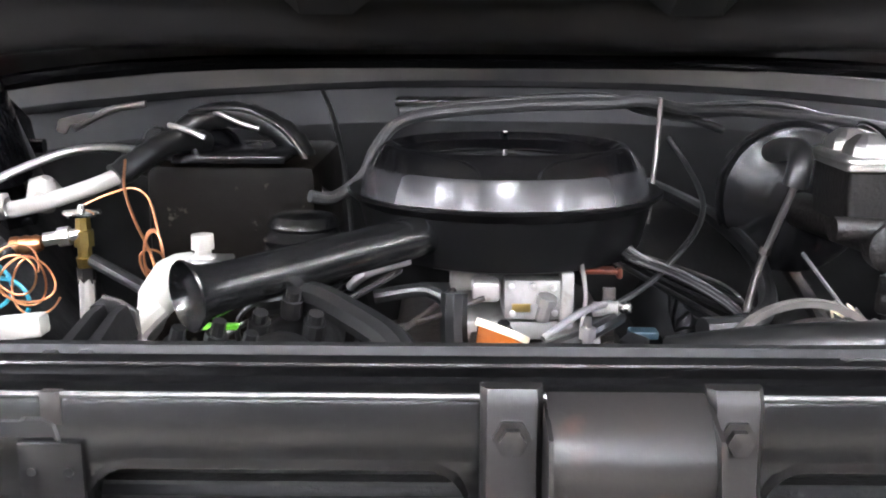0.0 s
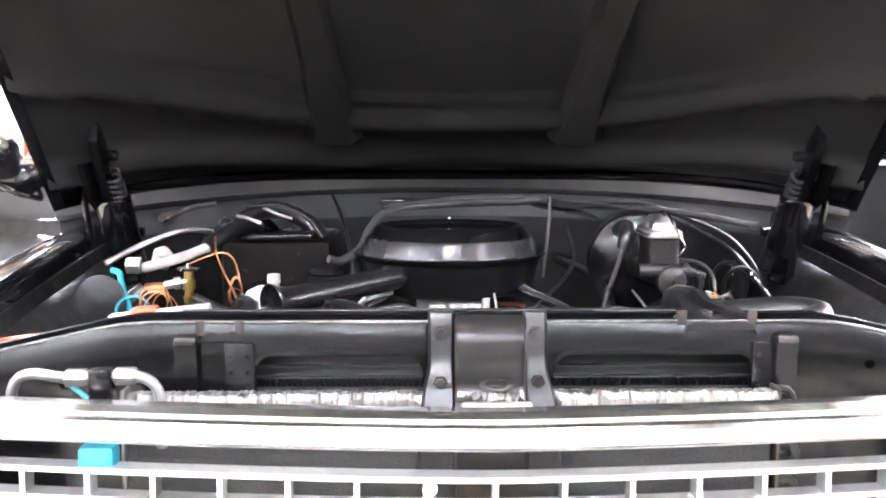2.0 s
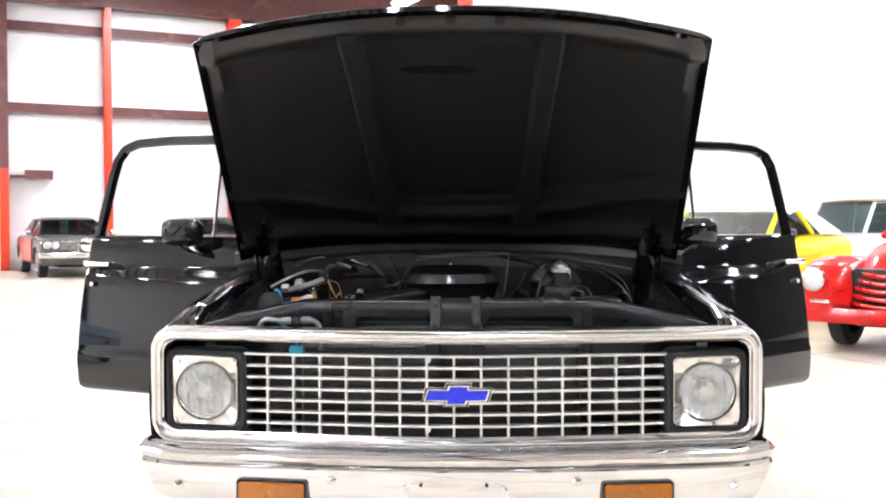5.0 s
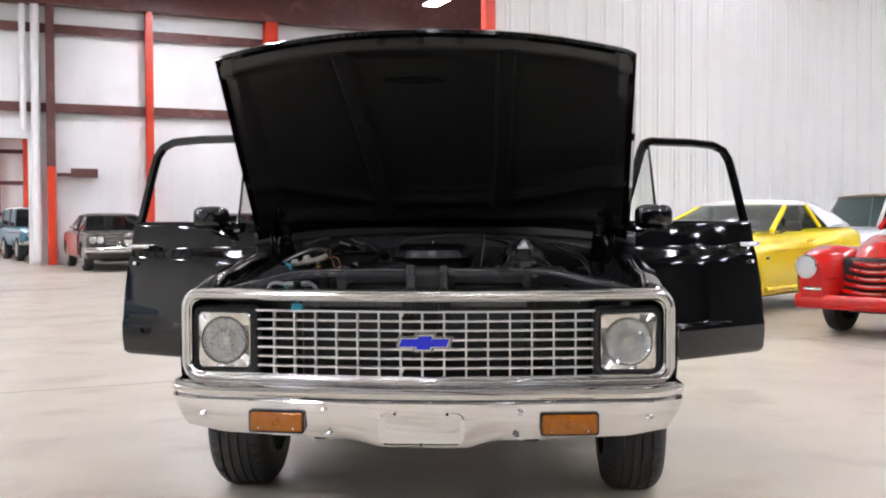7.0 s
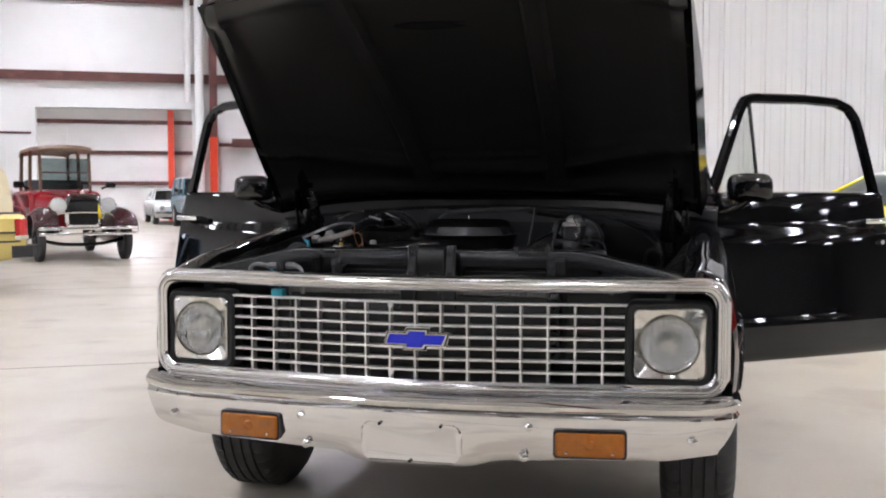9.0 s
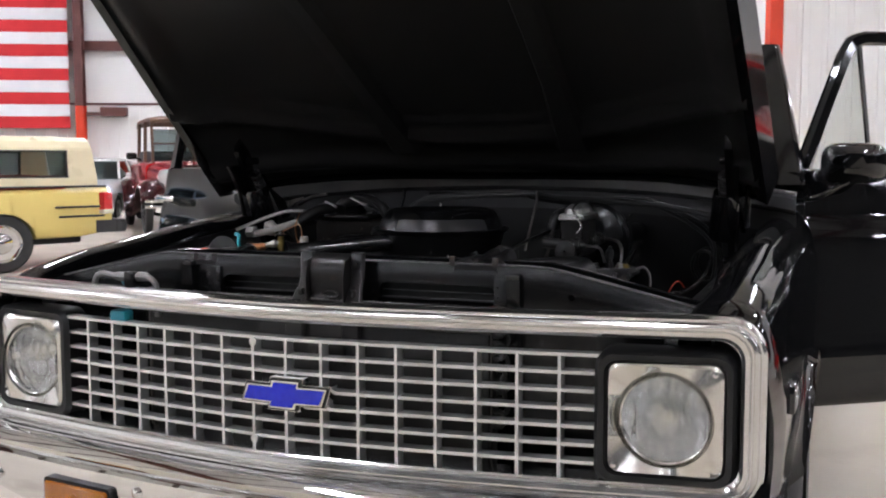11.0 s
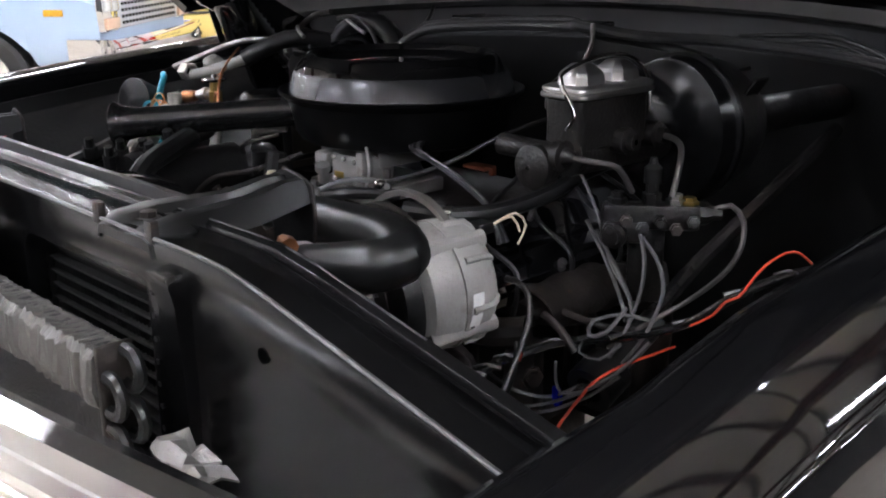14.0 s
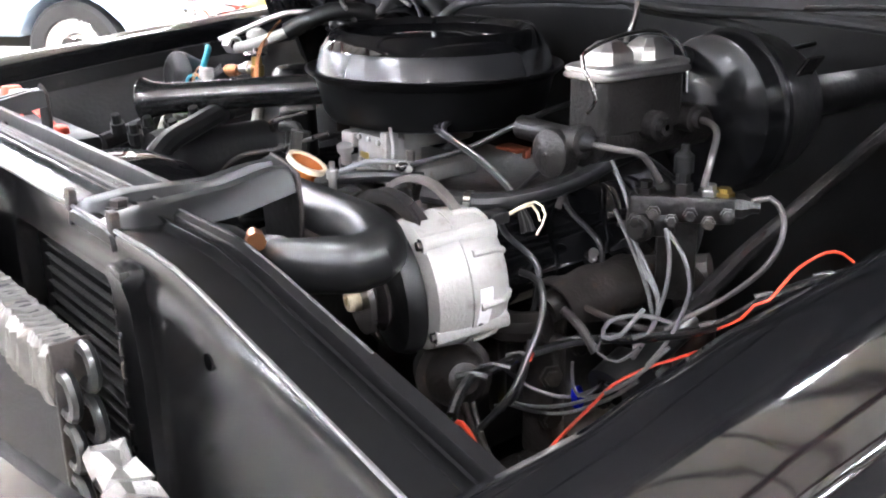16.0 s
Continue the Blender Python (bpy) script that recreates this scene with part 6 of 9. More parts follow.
latpart("fan_disc", A0 + AD * 0.022, AD, [(-0.006, 0.02), (0.0, 0.074), (0.012, 0.079), (0.022, 0.078), (0.024, 0.03)], MATTE, alt, "black cooling fan disc", 40)
latpart("pulley", A0 - AD * 0.012, AD, [(0, 0.012), (0, 0.043), (0.007, 0.044), (0.014, 0.03), (0.021, 0.044), (0.026, 0.042)], STEEL, alt, "", 32)
latpart("shaft_nut", A0 - AD * 0.027, AD, [(0.006, 0.0), (0.006, 0.005), (0, 0.006), (0, 0.011), (0.004, 0.013), (0.018, 0.014)], CREAM, alt, "cream coloured shaft nut", 16)
u, w = frame_of(AD)
for k in range(4):
    a = radians(35 + 90 * k)
    o = u * math.cos(a) * 0.077 + w * math.sin(a) * 0.077
    part("ear", cyl(bmesh.new(), A0 + AD * 0.055 + o, A0 + AD * 0.15 + o, 0.011, 10), CASTALU, alt)
    bolt(A0 + AD * 0.056 + o, -AD, 0.006, STEEL, alt, 0.006)
for k in range(8):
    a = radians(45 * k + 10)
    o = u * math.cos(a) + w * math.sin(a)
    part("casting_rib", tube(bmesh.new(), [A0 + AD * 0.11 + o * 0.082, A0 + AD * 0.14 + o * 0.08, A0 + AD * 0.155 + o * 0.064], 0.005, 8), CASTALU, alt)
latpart("seam", A0 + AD * 0.1, AD, [(0, 0.0825), (0.0, 0.0845), (0.005, 0.0845), (0.005, 0.0825)], CASTALU, alt, "", 40)
bm = bmesh.new()
sheet(bm, [[A0 + AD * t + Vector((0.0845 * math.cos(radians(q)), 0, 0.0845 * math.sin(radians(q)))) for q in range(-34, 7, 8)] for t in (0.09, 0.098, 0.106)], 0.0008, (-1, 0, 0))
label = part("label", bm, material("white_label", (0.8, 0.8, 0.8), 0.45, second=(0.7, 0.7, 0.7), scale=60), alt, "white label with unreadable dark bars")
for q in (-26, -10):
    c = A0 + AD * 0.095 + Vector((0.0855 * math.cos(radians(q)), 0, 0.0855 * math.sin(radians(q))))
    boxpart("print_bar", c, (0.001, 0.006, 0.003 if q != -10 else 0.007), MATTE, label, 0.0, "", Matrix.Rotation(radians(-q), 4, "Y"))
boxpart("connector", A0 + AD * 0.17 + Vector((0.0, 0, 0.06)), (0.025, 0.03, 0.016), HOSE, alt, 0.003)
tubepart("connector_wire", [A0 + AD * 0.185 + Vector((0.005, 0, 0.062)), (0.385, 0.655, 0.97), (0.4, 0.66, 0.955), (0.395, 0.65, 0.93)], 0.0015, CREAM, alt)
tubepart("connector_wire", [A0 + AD * 0.185 + Vector((0.0, 0, 0.058)), (0.37, 0.665, 0.96), (0.38, 0.67, 0.94)], 0.0015, CREAM, alt)
tubepart("charge_wire", [(0.42, 0.6, 0.9), (0.455, 0.6, 0.895), (0.475, 0.585, 0.86), (0.478, 0.56, 0.82), (0.48, 0.53, 0.78), (0.46, 0.5, 0.74)], 0.0042, HOSE, alt, "black sleeved charging wire")
tubepart("wire_splice", [(0.4775, 0.565, 0.825), (0.478, 0.56, 0.815)], 0.0048, REDWIRE, alt, "", 8, False)
pul = latpart("idler_pulley", (0.295, 0.497, 0.893), (0, 1, 0), [(-0.01, 0.09), (-0.008, 0.104), (0.0, 0.101), (0.008, 0.104), (0.012, 0.09), (0.01, 0.086), (-0.008, 0.086), (-0.01, 0.09)], STEEL, engine, "worn dark pulley rim", 48)
latpart("web", (0.295, 0.505, 0.893), (0, 1, 0), [(0, 0.088), (0.004, 0.04), (-0.01, 0.03), (-0.012, 0.0)], MATTE, pul, "", 32)
bm = bmesh.new()
ring = []
for k in range(48):
    a = 2 * math.pi * k / 48
    c = Vector((0.295 + 0.107 * math.cos(a), 0.545, 0.895 + 0.107 * math.sin(a)))
    ring.append(c)
rings = []
for k, c in enumerate(ring):
    o = (c - Vector((0.295, 0.545, 0.895))).normalized()
    rings.append([c + o * 0.003 + Vector((0, 0.006, 0)), c + o * 0.003 - Vector((0, 0.006, 0)), c - o * 0.005 - Vector((0, 0.004, 0)), c - o * 0.005 + Vector((0, 0.004, 0))])
loft(bm, rings, loop=True)
part("belt", bm, material("worn_belt", (0.06, 0.055, 0.05), 0.5, second=(0.12, 0.11, 0.1), scale=30), pul, "worn grey drive belt")
# upper radiator hose with its clamps
H1 = [(0.4, 0.222, 1.0), (0.455, 0.228, 1.008), (0.5, 0.236, 1.015), (0.545, 0.25, 1.024), (0.575, 0.268, 1.03), (0.572, 0.291, 1.034), (0.523, 0.315, 1.034), (0.435, 0.34, 1.023), (0.318, 0.37, 1.008), (0.2, 0.4, 0.993), (0.12, 0.44, 0.97)]
rh = tubepart("radiator_hose", H1, 0.025, HOSE, truck, "thick black radiator hose bent back on itself", 20)
latpart("clamp", (0.478, 0.232, 1.012), (1, 0.18, 0.16), [(0, 0.0245), (0, 0.0268), (0.012, 0.0268), (0.012, 0.0245)], ALU, rh, "worn hose clamp", 28)
latpart("clamp_screw", (0.472, 0.222, 1.042), (1, -0.4, 0), [(0, 0.006), (0.014, 0.006), (0.014, 0.009), (0.028, 0.009), (0.028, 0)], COPPER, rh, "", 8)
tubepart("heater_hose", [(0.2, 0.62, 0.95), (0.27, 0.66, 0.945), (0.31, 0.72, 0.95), (0.33, 0.8, 0.965), (0.335, 0.88, 0.985), (0.33, 1.1, 1.0), (0.3, 1.42, 1.0)], 0.0125, HOSE, engine, "black heater hose")
latpart("hose_clamp", (0.255, 0.65, 0.945), (0.8, 0.5, 0), [(0, 0.013), (0, 0.0145), (0.01, 0.0145), (0.01, 0.013)], CHROME, engine)

PLACE = Matrix.Translation((0.006, 0.03, -0.004)) @ Matrix.Diagonal((0.96, 1, 1, 1))
# ---- brakes ----
booster = part("brake_booster", bmesh.new(), BLACK, truck, "black round brake booster on the firewall")
BX, BZ = 0.412, 1.045
latpart("front_shell", (BX, 0.93, BZ), (0.12, 1, 0), [(0, 0.0), (0, 0.042), (0.003, 0.048), (0.004, 0.052), (0.014, 0.093), (0.019, 0.1), (0.021, 0.106), (0.05, 0.108), (0.054, 0.113), (0.062, 0.113)], material("satin_booster", (0.0028, 0.0028, 0.003), 0.22, second=(0.006, 0.006, 0.0062), scale=14, spec=0.24), booster, "", 56)
latpart("rear_shell", (BX + 0.0073, 0.992, BZ), (0.12, 1, 0), [(0, 0.112), (0.008, 0.111), (0.012, 0.105), (0.06, 0.1), (0.1, 0.08), (0.12, 0.03), (0.42, 0.03)], MATTE, booster, "", 56)
boxpart("tag", (BX + 0.095, 1.03, BZ + 0.055), (0.006, 0.04, 0.06), STEEL, booster, 0.003, "", Matrix.Rotation(radians(35), 4, "Y"))
mc = part("master_cylinder", bmesh.new(), IRON, truck, "dark cast master cylinder with bright lids")
MX = 0.418
MCM = material("dark_cast_metal", (0.0045, 0.0042, 0.004), 0.36, 0.0, second=(0.011, 0.0095, 0.0085), spec=0.3, scale=30, bump=0.8, bump_scale=200)
bm = bmesh.new()


def mring(z, g, y0=0.698, y1=0.842):
    return [(x + 0.05 * (y - 0.68), y, z) for x, y in rounded(MX - 0.032 - g, MX + 0.032 + g, y0 - g, y1 + g, 0.012, 5)]


loft(bm, [mring(1.05, -0.006), mring(1.055, 0), mring(1.118, 0.0), mring(1.12, 0.002)], cap=True)
part("reservoir", bm, MCM, mc)
bm = bmesh.new()
loft(bm, [mring(1.12, 0.004), mring(1.1225, 0.0065), mring(1.126, 0.0065), mring(1.1285, 0.004), mring(1.131, 0.0055), mring(1.134, 0.005), mring(1.137, 0.0)], cap=True)
part("lid", bm, ALU, mc, "bright plated lid")
for yc in (0.734, 0.806):
    bm = bmesh.new()
    rings = []
    for z, k in ((1.136, 1.0), (1.148, 0.94), (1.152, 0.86), (1.162, 0.45), (1.163, 0.3)):
        rings.append([(MX + 0.05 * (yc - 0.68) + 0.026 * k * sx, yc + 0.031 * k * sy, z) for sx, sy in ((-1, -0.6), (-0.6, -1), (0.6, -1), (1, -0.6), (1, 0.6), (0.6, 1), (-0.6, 1), (-1, 0.6))])
    loft(bm, rings, cap=True)
    part("lid_dome", bm, ALU, mc, "faceted bright dome", 20)
tubepart("bail_wire", [(0.44, 0.682, 1.085), (0.456, 0.678, 1.103), (0.447, 0.678, 1.122), (0.43, 0.68, 1.15), (0.432, 0.74, 1.168), (0.438, 0.81, 1.168), (0.443, 0.852, 1.14), (0.448, 0.856, 1.09)], 0.0028, CHROME, mc, "bent wire bail")
part("bore", cyl(bmesh.new(), (MX + 0.01, 0.7, 1.045), (BX, 1.03, 1.03), 0.026, 20), MCM, mc)
for y in (0.78, 0.85):
    latpart("port", (MX + 0.04, y, 1.06), (1, 0, 0), [(-0.02, 0.018), (0.012, 0.018), (0.014, 0.011), (0.024, 0.011), (0.024, 0.004)], MCM, mc, "", 14)
# horizontal valve in front of the reservoir
val = part("metering_valve", cyl(bmesh.new(), (0.352, 0.655, 1.06), (0.448, 0.66, 1.056), 0.0145, 18), MCM, truck, "dark cylindrical valve with a round cap")
latpart("cap", (0.42, 0.632, 1.04), (0, 1, 0), [(0, 0.0), (0.002, 0.024), (0.006, 0.029), (0.03, 0.029), (0.034, 0.02)], MCM, val, "", 28)
latpart("cap_dot", (0.42, 0.631, 1.04), (0, 1, 0), [(0, 0), (0, 0.003), (0.003, 0.003)], CHROME, val, "", 8)
latpart("collar", (0.445, 0.66, 1.056), (1, 0, 0), [(0, 0.02), (0.012, 0.02), (0.014, 0.012), (0.03, 0.006)], MCM, val, "", 12)
LINE = material("steel_brake_line", (0.14, 0.13, 0.125), 0.38, 0.7, second=(0.08, 0.075, 0.07), scale=30)
tubepart("brake_line", [(0.455, 0.661, 1.055), (0.495, 0.68, 1.05), (0.505, 0.71, 1.04), (0.508, 0.74, 1.005)], 0.004, LINE, val)
tubepart("brake_line", [(0.464, 0.85, 1.06), (0.5, 0.84, 1.06), (0.53, 0.815, 1.055), (0.548, 0.785, 1.035), (0.55, 0.77, 1.0)], 0.0042, LINE, mc, "bent steel brake line")
VALVEM = material("greasy_valve_metal", (0.0022, 0.002, 0.0019), 0.3, second=(0.008, 0.007, 0.006), scale=45, spec=0.4, bump=1.0, bump_scale=150)
prop = part("brake_valve_block", bmesh.new(), VALVEM, truck, "grimy brake distribution block")
m = Matrix.Rotation(radians(38), 4, "Z")
boxpart("body", (0.515, 0.775, 0.968), (0.13, 0.032, 0.034), VALVEM, prop, 0.006, "", m)
boxpart("lower_body", (0.487, 0.752, 0.948), (0.06, 0.036, 0.03), VALVEM, prop, 0.006, "", m)
for k, (dx, h) in enumerate(((-0.045, 0.016), (0.0, 0.03), (0.032, 0.014), (0.05, 0.01))):
    p = Vector((0.515, 0.775, 0.984)) + m @ Vector((dx, 0, 0))
    latpart("fitting", p, (0, 0, 1), [(0, 0.013), (h * 0.5, 0.013), (h * 0.5, 0.009), (h, 0.009), (h, 0)], [VALVEM, VALVEM, ALU, BRASS][k], prop, "", 6)
for k in range(6):
    p = Vector((0.515, 0.775, 0.955 + 0.01 * (k % 2))) + m @ Vector((-0.055 + 0.022 * k, -0.017, 0))
    latpart("hex_port", p, m @ Vector((0, -1, 0.1 * (k % 3))), [(0, 0.009), (0.008, 0.009), (0.009, 0.006), (0.016, 0.006), (0.016, 0)], [VALVEM, IRON, VALVEM][k % 3], prop, "", 6)
latpart("switch", (0.515, 0.775, 1.012), (0, 0, 1), [(0, 0.012), (0.02, 0.012), (0.026, 0.006), (0.034, 0.005), (0.034, 0)], HOSE, prop)
latpart("front_plug", (0.487, 0.735, 0.945), (0.3, -1, 0), [(0, 0.018), (0.008, 0.018), (0.009, 0.012), (0.018, 0.011), (0.018, 0)], VALVEM, prop, "", 14)
latpart("end_plug", (0.565, 0.815, 0.972), (0.79, 0.6, 0), [(0, 0.016), (0.01, 0.016), (0.02, 0.009), (0.03, 0.008)], VALVEM, prop, "", 8)
boxpart("bracket", (0.5, 0.79, 0.9), (0.05, 0.006, 0.12), VALVEM, prop, 0.002, "", m)
tubepart("rear_line", [(0.575, 0.822, 0.975), (0.6, 0.835, 0.985), (0.618, 0.84, 0.965), (0.622, 0.83, 0.93), (0.605, 0.82, 0.895), (0.56, 0.81, 0.85), (0.51, 0.78, 0.81), (0.48, 0.74, 0.78)], 0.0036, LINE, prop, "long bent steel brake line")
# vacuum elbow and thin rod
vac = tubepart("vacuum_hose", [(0.38, 1.04, 1.09), (0.372, 0.93, 1.12), (0.364, 0.82, 1.132), (0.352, 0.775, 1.12), (0.346, 0.772, 1.092)], 0.016, HOSE, truck, "black elbow with a thin rod below it", 14)
tubepart("thin_rod", [(0.346, 0.772, 1.092), (0.328, 0.785, 1.03), (0.312, 0.79, 0.98), (0.295, 0.78, 0.92)], 0.005, LINE, vac)
latpart("rod_nut", (0.318, 0.789, 1.0), (0.2, 0, 1), [(0, 0.008), (0.01, 0.008)], RUST, vac, "", 6)

# ---- cables and looms on the driver's side ----
PLACE = None
loom = tubepart("wiring_loom", [(0.53, 0.415, 0.828), (0.5, 0.45, 0.827), (0.463, 0.5, 0.82), (0.435, 0.56, 0.802), (0.415, 0.62, 0.791), (0.439, 0.69, 0.799), (0.475, 0.72, 0.806), (0.511, 0.74, 0.813), (0.585, 0.77, 0.844), (0.647, 0.78, 0.896), (0.675, 0.85, 0.911), (0.719, 0.92, 0.928), (0.735, 1.1, 0.97), (0.72, 1.3, 1.03)], 0.0062, material("shiny_loom_tape", (0.003, 0.003, 0.003), 0.1, second=(0.012, 0.012, 0.012), scale=70, bump=0.5, bump_scale=130, coat=0.8, spec=0.8), truck, "shiny black taped wiring loom", 10)
boxpart("yellow_plug", (0.585, 0.34, 0.868), (0.026, 0.012, 0.012), YELLOWP, loom, 0.005, "yellow wire cap", Matrix.Rotation(0.5, 4, "Y"))
for k, mt in enumerate((HOSE, GREYWIRE, GREENP, BLUE, HOSE)):
    tubepart("loose_wire", [(0.535, 0.41, 0.83), (0.545 + 0.005 * k, 0.4, 0.822 - 0.003 * k), (0.56 + 0.008 * k, 0.385, 0.81 - 0.01 * k), (0.585, 0.37 - 0.004 * k, 0.79 + 0.006 * k)], 0.0022, mt, loom)
tubepart("orange_wire", [(0.523, 0.42, 0.818), (0.54, 0.42, 0.824), (0.556, 0.42, 0.815), (0.577, 0.41, 0.808), (0.591, 0.4, 0.797), (0.6, 0.39, 0.775)], 0.0028, REDWIRE, loom, "orange red loose wire")
tubepart("ground_wire", [(0.665, 0.385, 0.828), (0.64, 0.42, 0.816), (0.585, 0.51, 0.79), (0.54, 0.595, 0.77), (0.522, 0.64, 0.766), (0.513, 0.68, 0.771), (0.525, 0.72, 0.783), (0.545, 0.76, 0.793), (0.56, 0.79, 0.8)], 0.0019, REDWIRE, truck, "orange red loose wire over the inner fender")
tubepart("ground_wire", [(0.6, 0.755, 0.85), (0.632, 0.75, 0.874), (0.65, 0.745, 0.897), (0.667, 0.745, 0.908), (0.672, 0.762, 0.924), (0.676, 0.785, 0.939), (0.684, 0.82, 0.949), (0.69, 0.845, 0.944), (0.697, 0.865, 0.928)], 0.0017, REDWIRE, truck, "orange red loose wire beside the loom")
tubepart("loom_tail", [(0.436, 0.615, 0.822), (0.448, 0.6, 0.8), (0.452, 0.585, 0.775), (0.445, 0.575, 0.755), (0.425, 0.57, 0.745)], 0.003, HOSE, loom)
for k in range(9):
    # twists of tape along the loom
    p = [(0.463, 0.5, 0.82), (0.435, 0.56, 0.802), (0.415, 0.62, 0.791), (0.439, 0.69, 0.799), (0.475, 0.72, 0.806), (0.511, 0.74, 0.813), (0.585, 0.77, 0.844), (0.647, 0.78, 0.896), (0.675, 0.85, 0.911)][k]
    tubepart("tape_wrap", [Vector(p) + Vector((-0.012, -0.012, 0.0)), Vector(p) + Vector((0.0, 0.0, 0.0045)), Vector(p) + Vector((0.013, 0.012, 0.001))], 0.0038, HOSE, loom, "", 6)
PLACE = Matrix.Translation((0, 0.03, -0.004)) @ Matrix.Diagonal((0.96, 1, 1, 1))
rng = random.Random(3)
for k in (1,):
    o = lambda: rng.uniform(-0.009, 0.009)
    pts = [(0.385 + o(), 0.8, 1.0), (0.42 + o(), 0.79, 0.95), (0.47 + o(), 0.765, 0.89 + o()), (0.515 + o() * 2, 0.745, 0.845), (0.53 + o() * 2, 0.715, 0.79), (0.5 + o(), 0.69, 0.745 + o()), (0.45 + o(), 0.665, 0.72), (0.4 + o(), 0.64, 0.725), (0.37, 0.6 + o(), 0.76)]
    tubepart("grey_cable", pts, 0.0026, GREYWIRE, truck, "grey plastic covered cable")
PLACE = None
# thinner cables between the brake block and the frame
for r, pts in ((0.0045, [(0.401, 0.8, 0.94), (0.437, 0.8, 0.888), (0.467, 0.795, 0.842), (0.487, 0.78, 0.818)]),
               (0.0045, [(0.424, 0.79, 0.932), (0.464, 0.79, 0.882), (0.488, 0.785, 0.851), (0.503, 0.77, 0.829)]),
               (0.004, [(0.529, 0.74, 0.957), (0.537, 0.74, 0.928), (0.535, 0.74, 0.885), (0.517, 0.74, 0.829), (0.486, 0.74, 0.773), (0.451, 0.73, 0.721)]),
               (0.004, [(0.526, 0.75, 0.95), (0.548, 0.75, 0.928), (0.561, 0.75, 0.897), (0.557, 0.75, 0.868), (0.536, 0.75, 0.817), (0.496, 0.75, 0.758)]),
               (0.0038, [(0.345, 0.66, 0.692), (0.388, 0.66, 0.7), (0.448, 0.66, 0.724), (0.511, 0.66, 0.763), (0.56, 0.66, 0.804), (0.597, 0.67, 0.851)]),
               (0.0038, [(0.345, 0.668, 0.682), (0.39, 0.668, 0.69), (0.45, 0.668, 0.712), (0.515, 0.67, 0.756), (0.55, 0.68, 0.79)]),
               (0.003, [(0.491, 0.68, 0.819), (0.487, 0.68, 0.803), (0.518, 0.68, 0.803), (0.55, 0.68, 0.832)]),
               (0.0035, [(0.465, 0.66, 0.79), (0.466, 0.66, 0.765), (0.476, 0.66, 0.749), (0.51, 0.66, 0.762)])):
    tubepart("brake_cable", pts, r * 0.62, GREYWIRE, truck, "thin grey cable in the engine bay", 8)
tubepart("short_pipe", [(0.41, 0.7, 0.83), (0.44, 0.7, 0.815), (0.465, 0.7, 0.79)], 0.006, RUST, truck, "short rusty pipe stub")
PLACE = Matrix.Translation((0, 0.03, -0.004)) @ Matrix.Diagonal((0.96, 1, 1, 1))
latpart("cable_tie", (0.453, 0.668, 0.722), (0.8, 0.45, 0.2), [(0, 0.012), (0, 0.015), (0.008, 0.015), (0.008, 0.012)], BLUE, truck, "", 12)
tubepart("loop_cable", [(0.6, 0.62, 0.9), (0.585, 0.6, 0.87), (0.56, 0.6, 0.86), (0.55, 0.62, 0.87), (0.57, 0.65, 0.875), (0.6, 0.67, 0.87)], 0.0026, GREYWIRE, truck)
tubepart("copper_line", [(0.42, 0.7, 0.835), (0.46, 0.7, 0.83), (0.5, 0.71, 0.825), (0.52, 0.74, 0.815), (0.5, 0.78, 0.8)], 0.0045, RUST, truck)
for k in range(2):
    z = 1.0 - 0.01 * k
    tubepart("firewall_cable", [(0.3 + 0.02 * k, 1.36, 1.15 - 0.02 * k), (0.5, 1.32, 1.16 - 0.015 * k), (0.64, 1.28, 1.12 - 0.02 * k), (0.75, 1.2, 1.06 - 0.03 * k), (0.78, 1.05 + 0.02 * k, 0.95 - 0.02 * k), (0.74, 0.98, 0.86)], 0.005 + 0.001 * k, HOSE, truck)
tubepart("coiled_cable", [(0.74 + 0.04 * math.cos(a * 0.6), 1.1 + 0.01 * a, 0.96 + 0.05 * math.sin(a * 0.6)) for a in range(0, 24)], 0.005, HOSE, truck, "coiled black cable on the inner fender")

PLACE = Matrix.Translation((0, -0.055, 0.004)) @ Matrix.Diagonal((0.968, 1, 1, 1))
# ---- passenger's side: heater box, hoses, valve ----
hbox = part("heater_box", bmesh.new(), MATTE, truck, "dark grimy heater box on the firewall")
GRIME = material("grimy_dark_plastic", (0.0018, 0.0015, 0.0011), 0.5, spec=0.05, second=(0.005, 0.0038, 0.0026), scale=16, bump=0.3, bump_scale=60, stain=(0.12, 0.11, 0.09), stain_scale=36, stain_from=0.66)
boxpart("case", (-0.43, 1.22, 0.93), (0.26, 0.36, 0.31), GRIME, hbox, 0.02)
boxpart("top_plate", (-0.43, 1.13, 1.092), (0.17, 0.2, 0.012), SATIN, hbox, 0.003)
PLACE = None
bm = bmesh.new()
prism(bm, [(-0.447, 1.096), (-0.4, 1.106), (-0.362, 1.078), (-0.432, 1.074)], lambda a, b, d: (a, 1.075 + d + (b - 1.074) * 1.6, b), 0, 0.004)
part("bright_flange", bm, ALU, hbox, "bare bright facet plate")
latpart("blower", (-0.49, 1.13, 1.085), (0.12, -0.55, 0.7), [(-0.08, 0.068), (-0.02, 0.074), (0.004, 0.07), (0.02, 0.058), (0.03, 0.036), (0.034, 0.0)], BLACK, hbox, "glossy round black blower housing", 40)
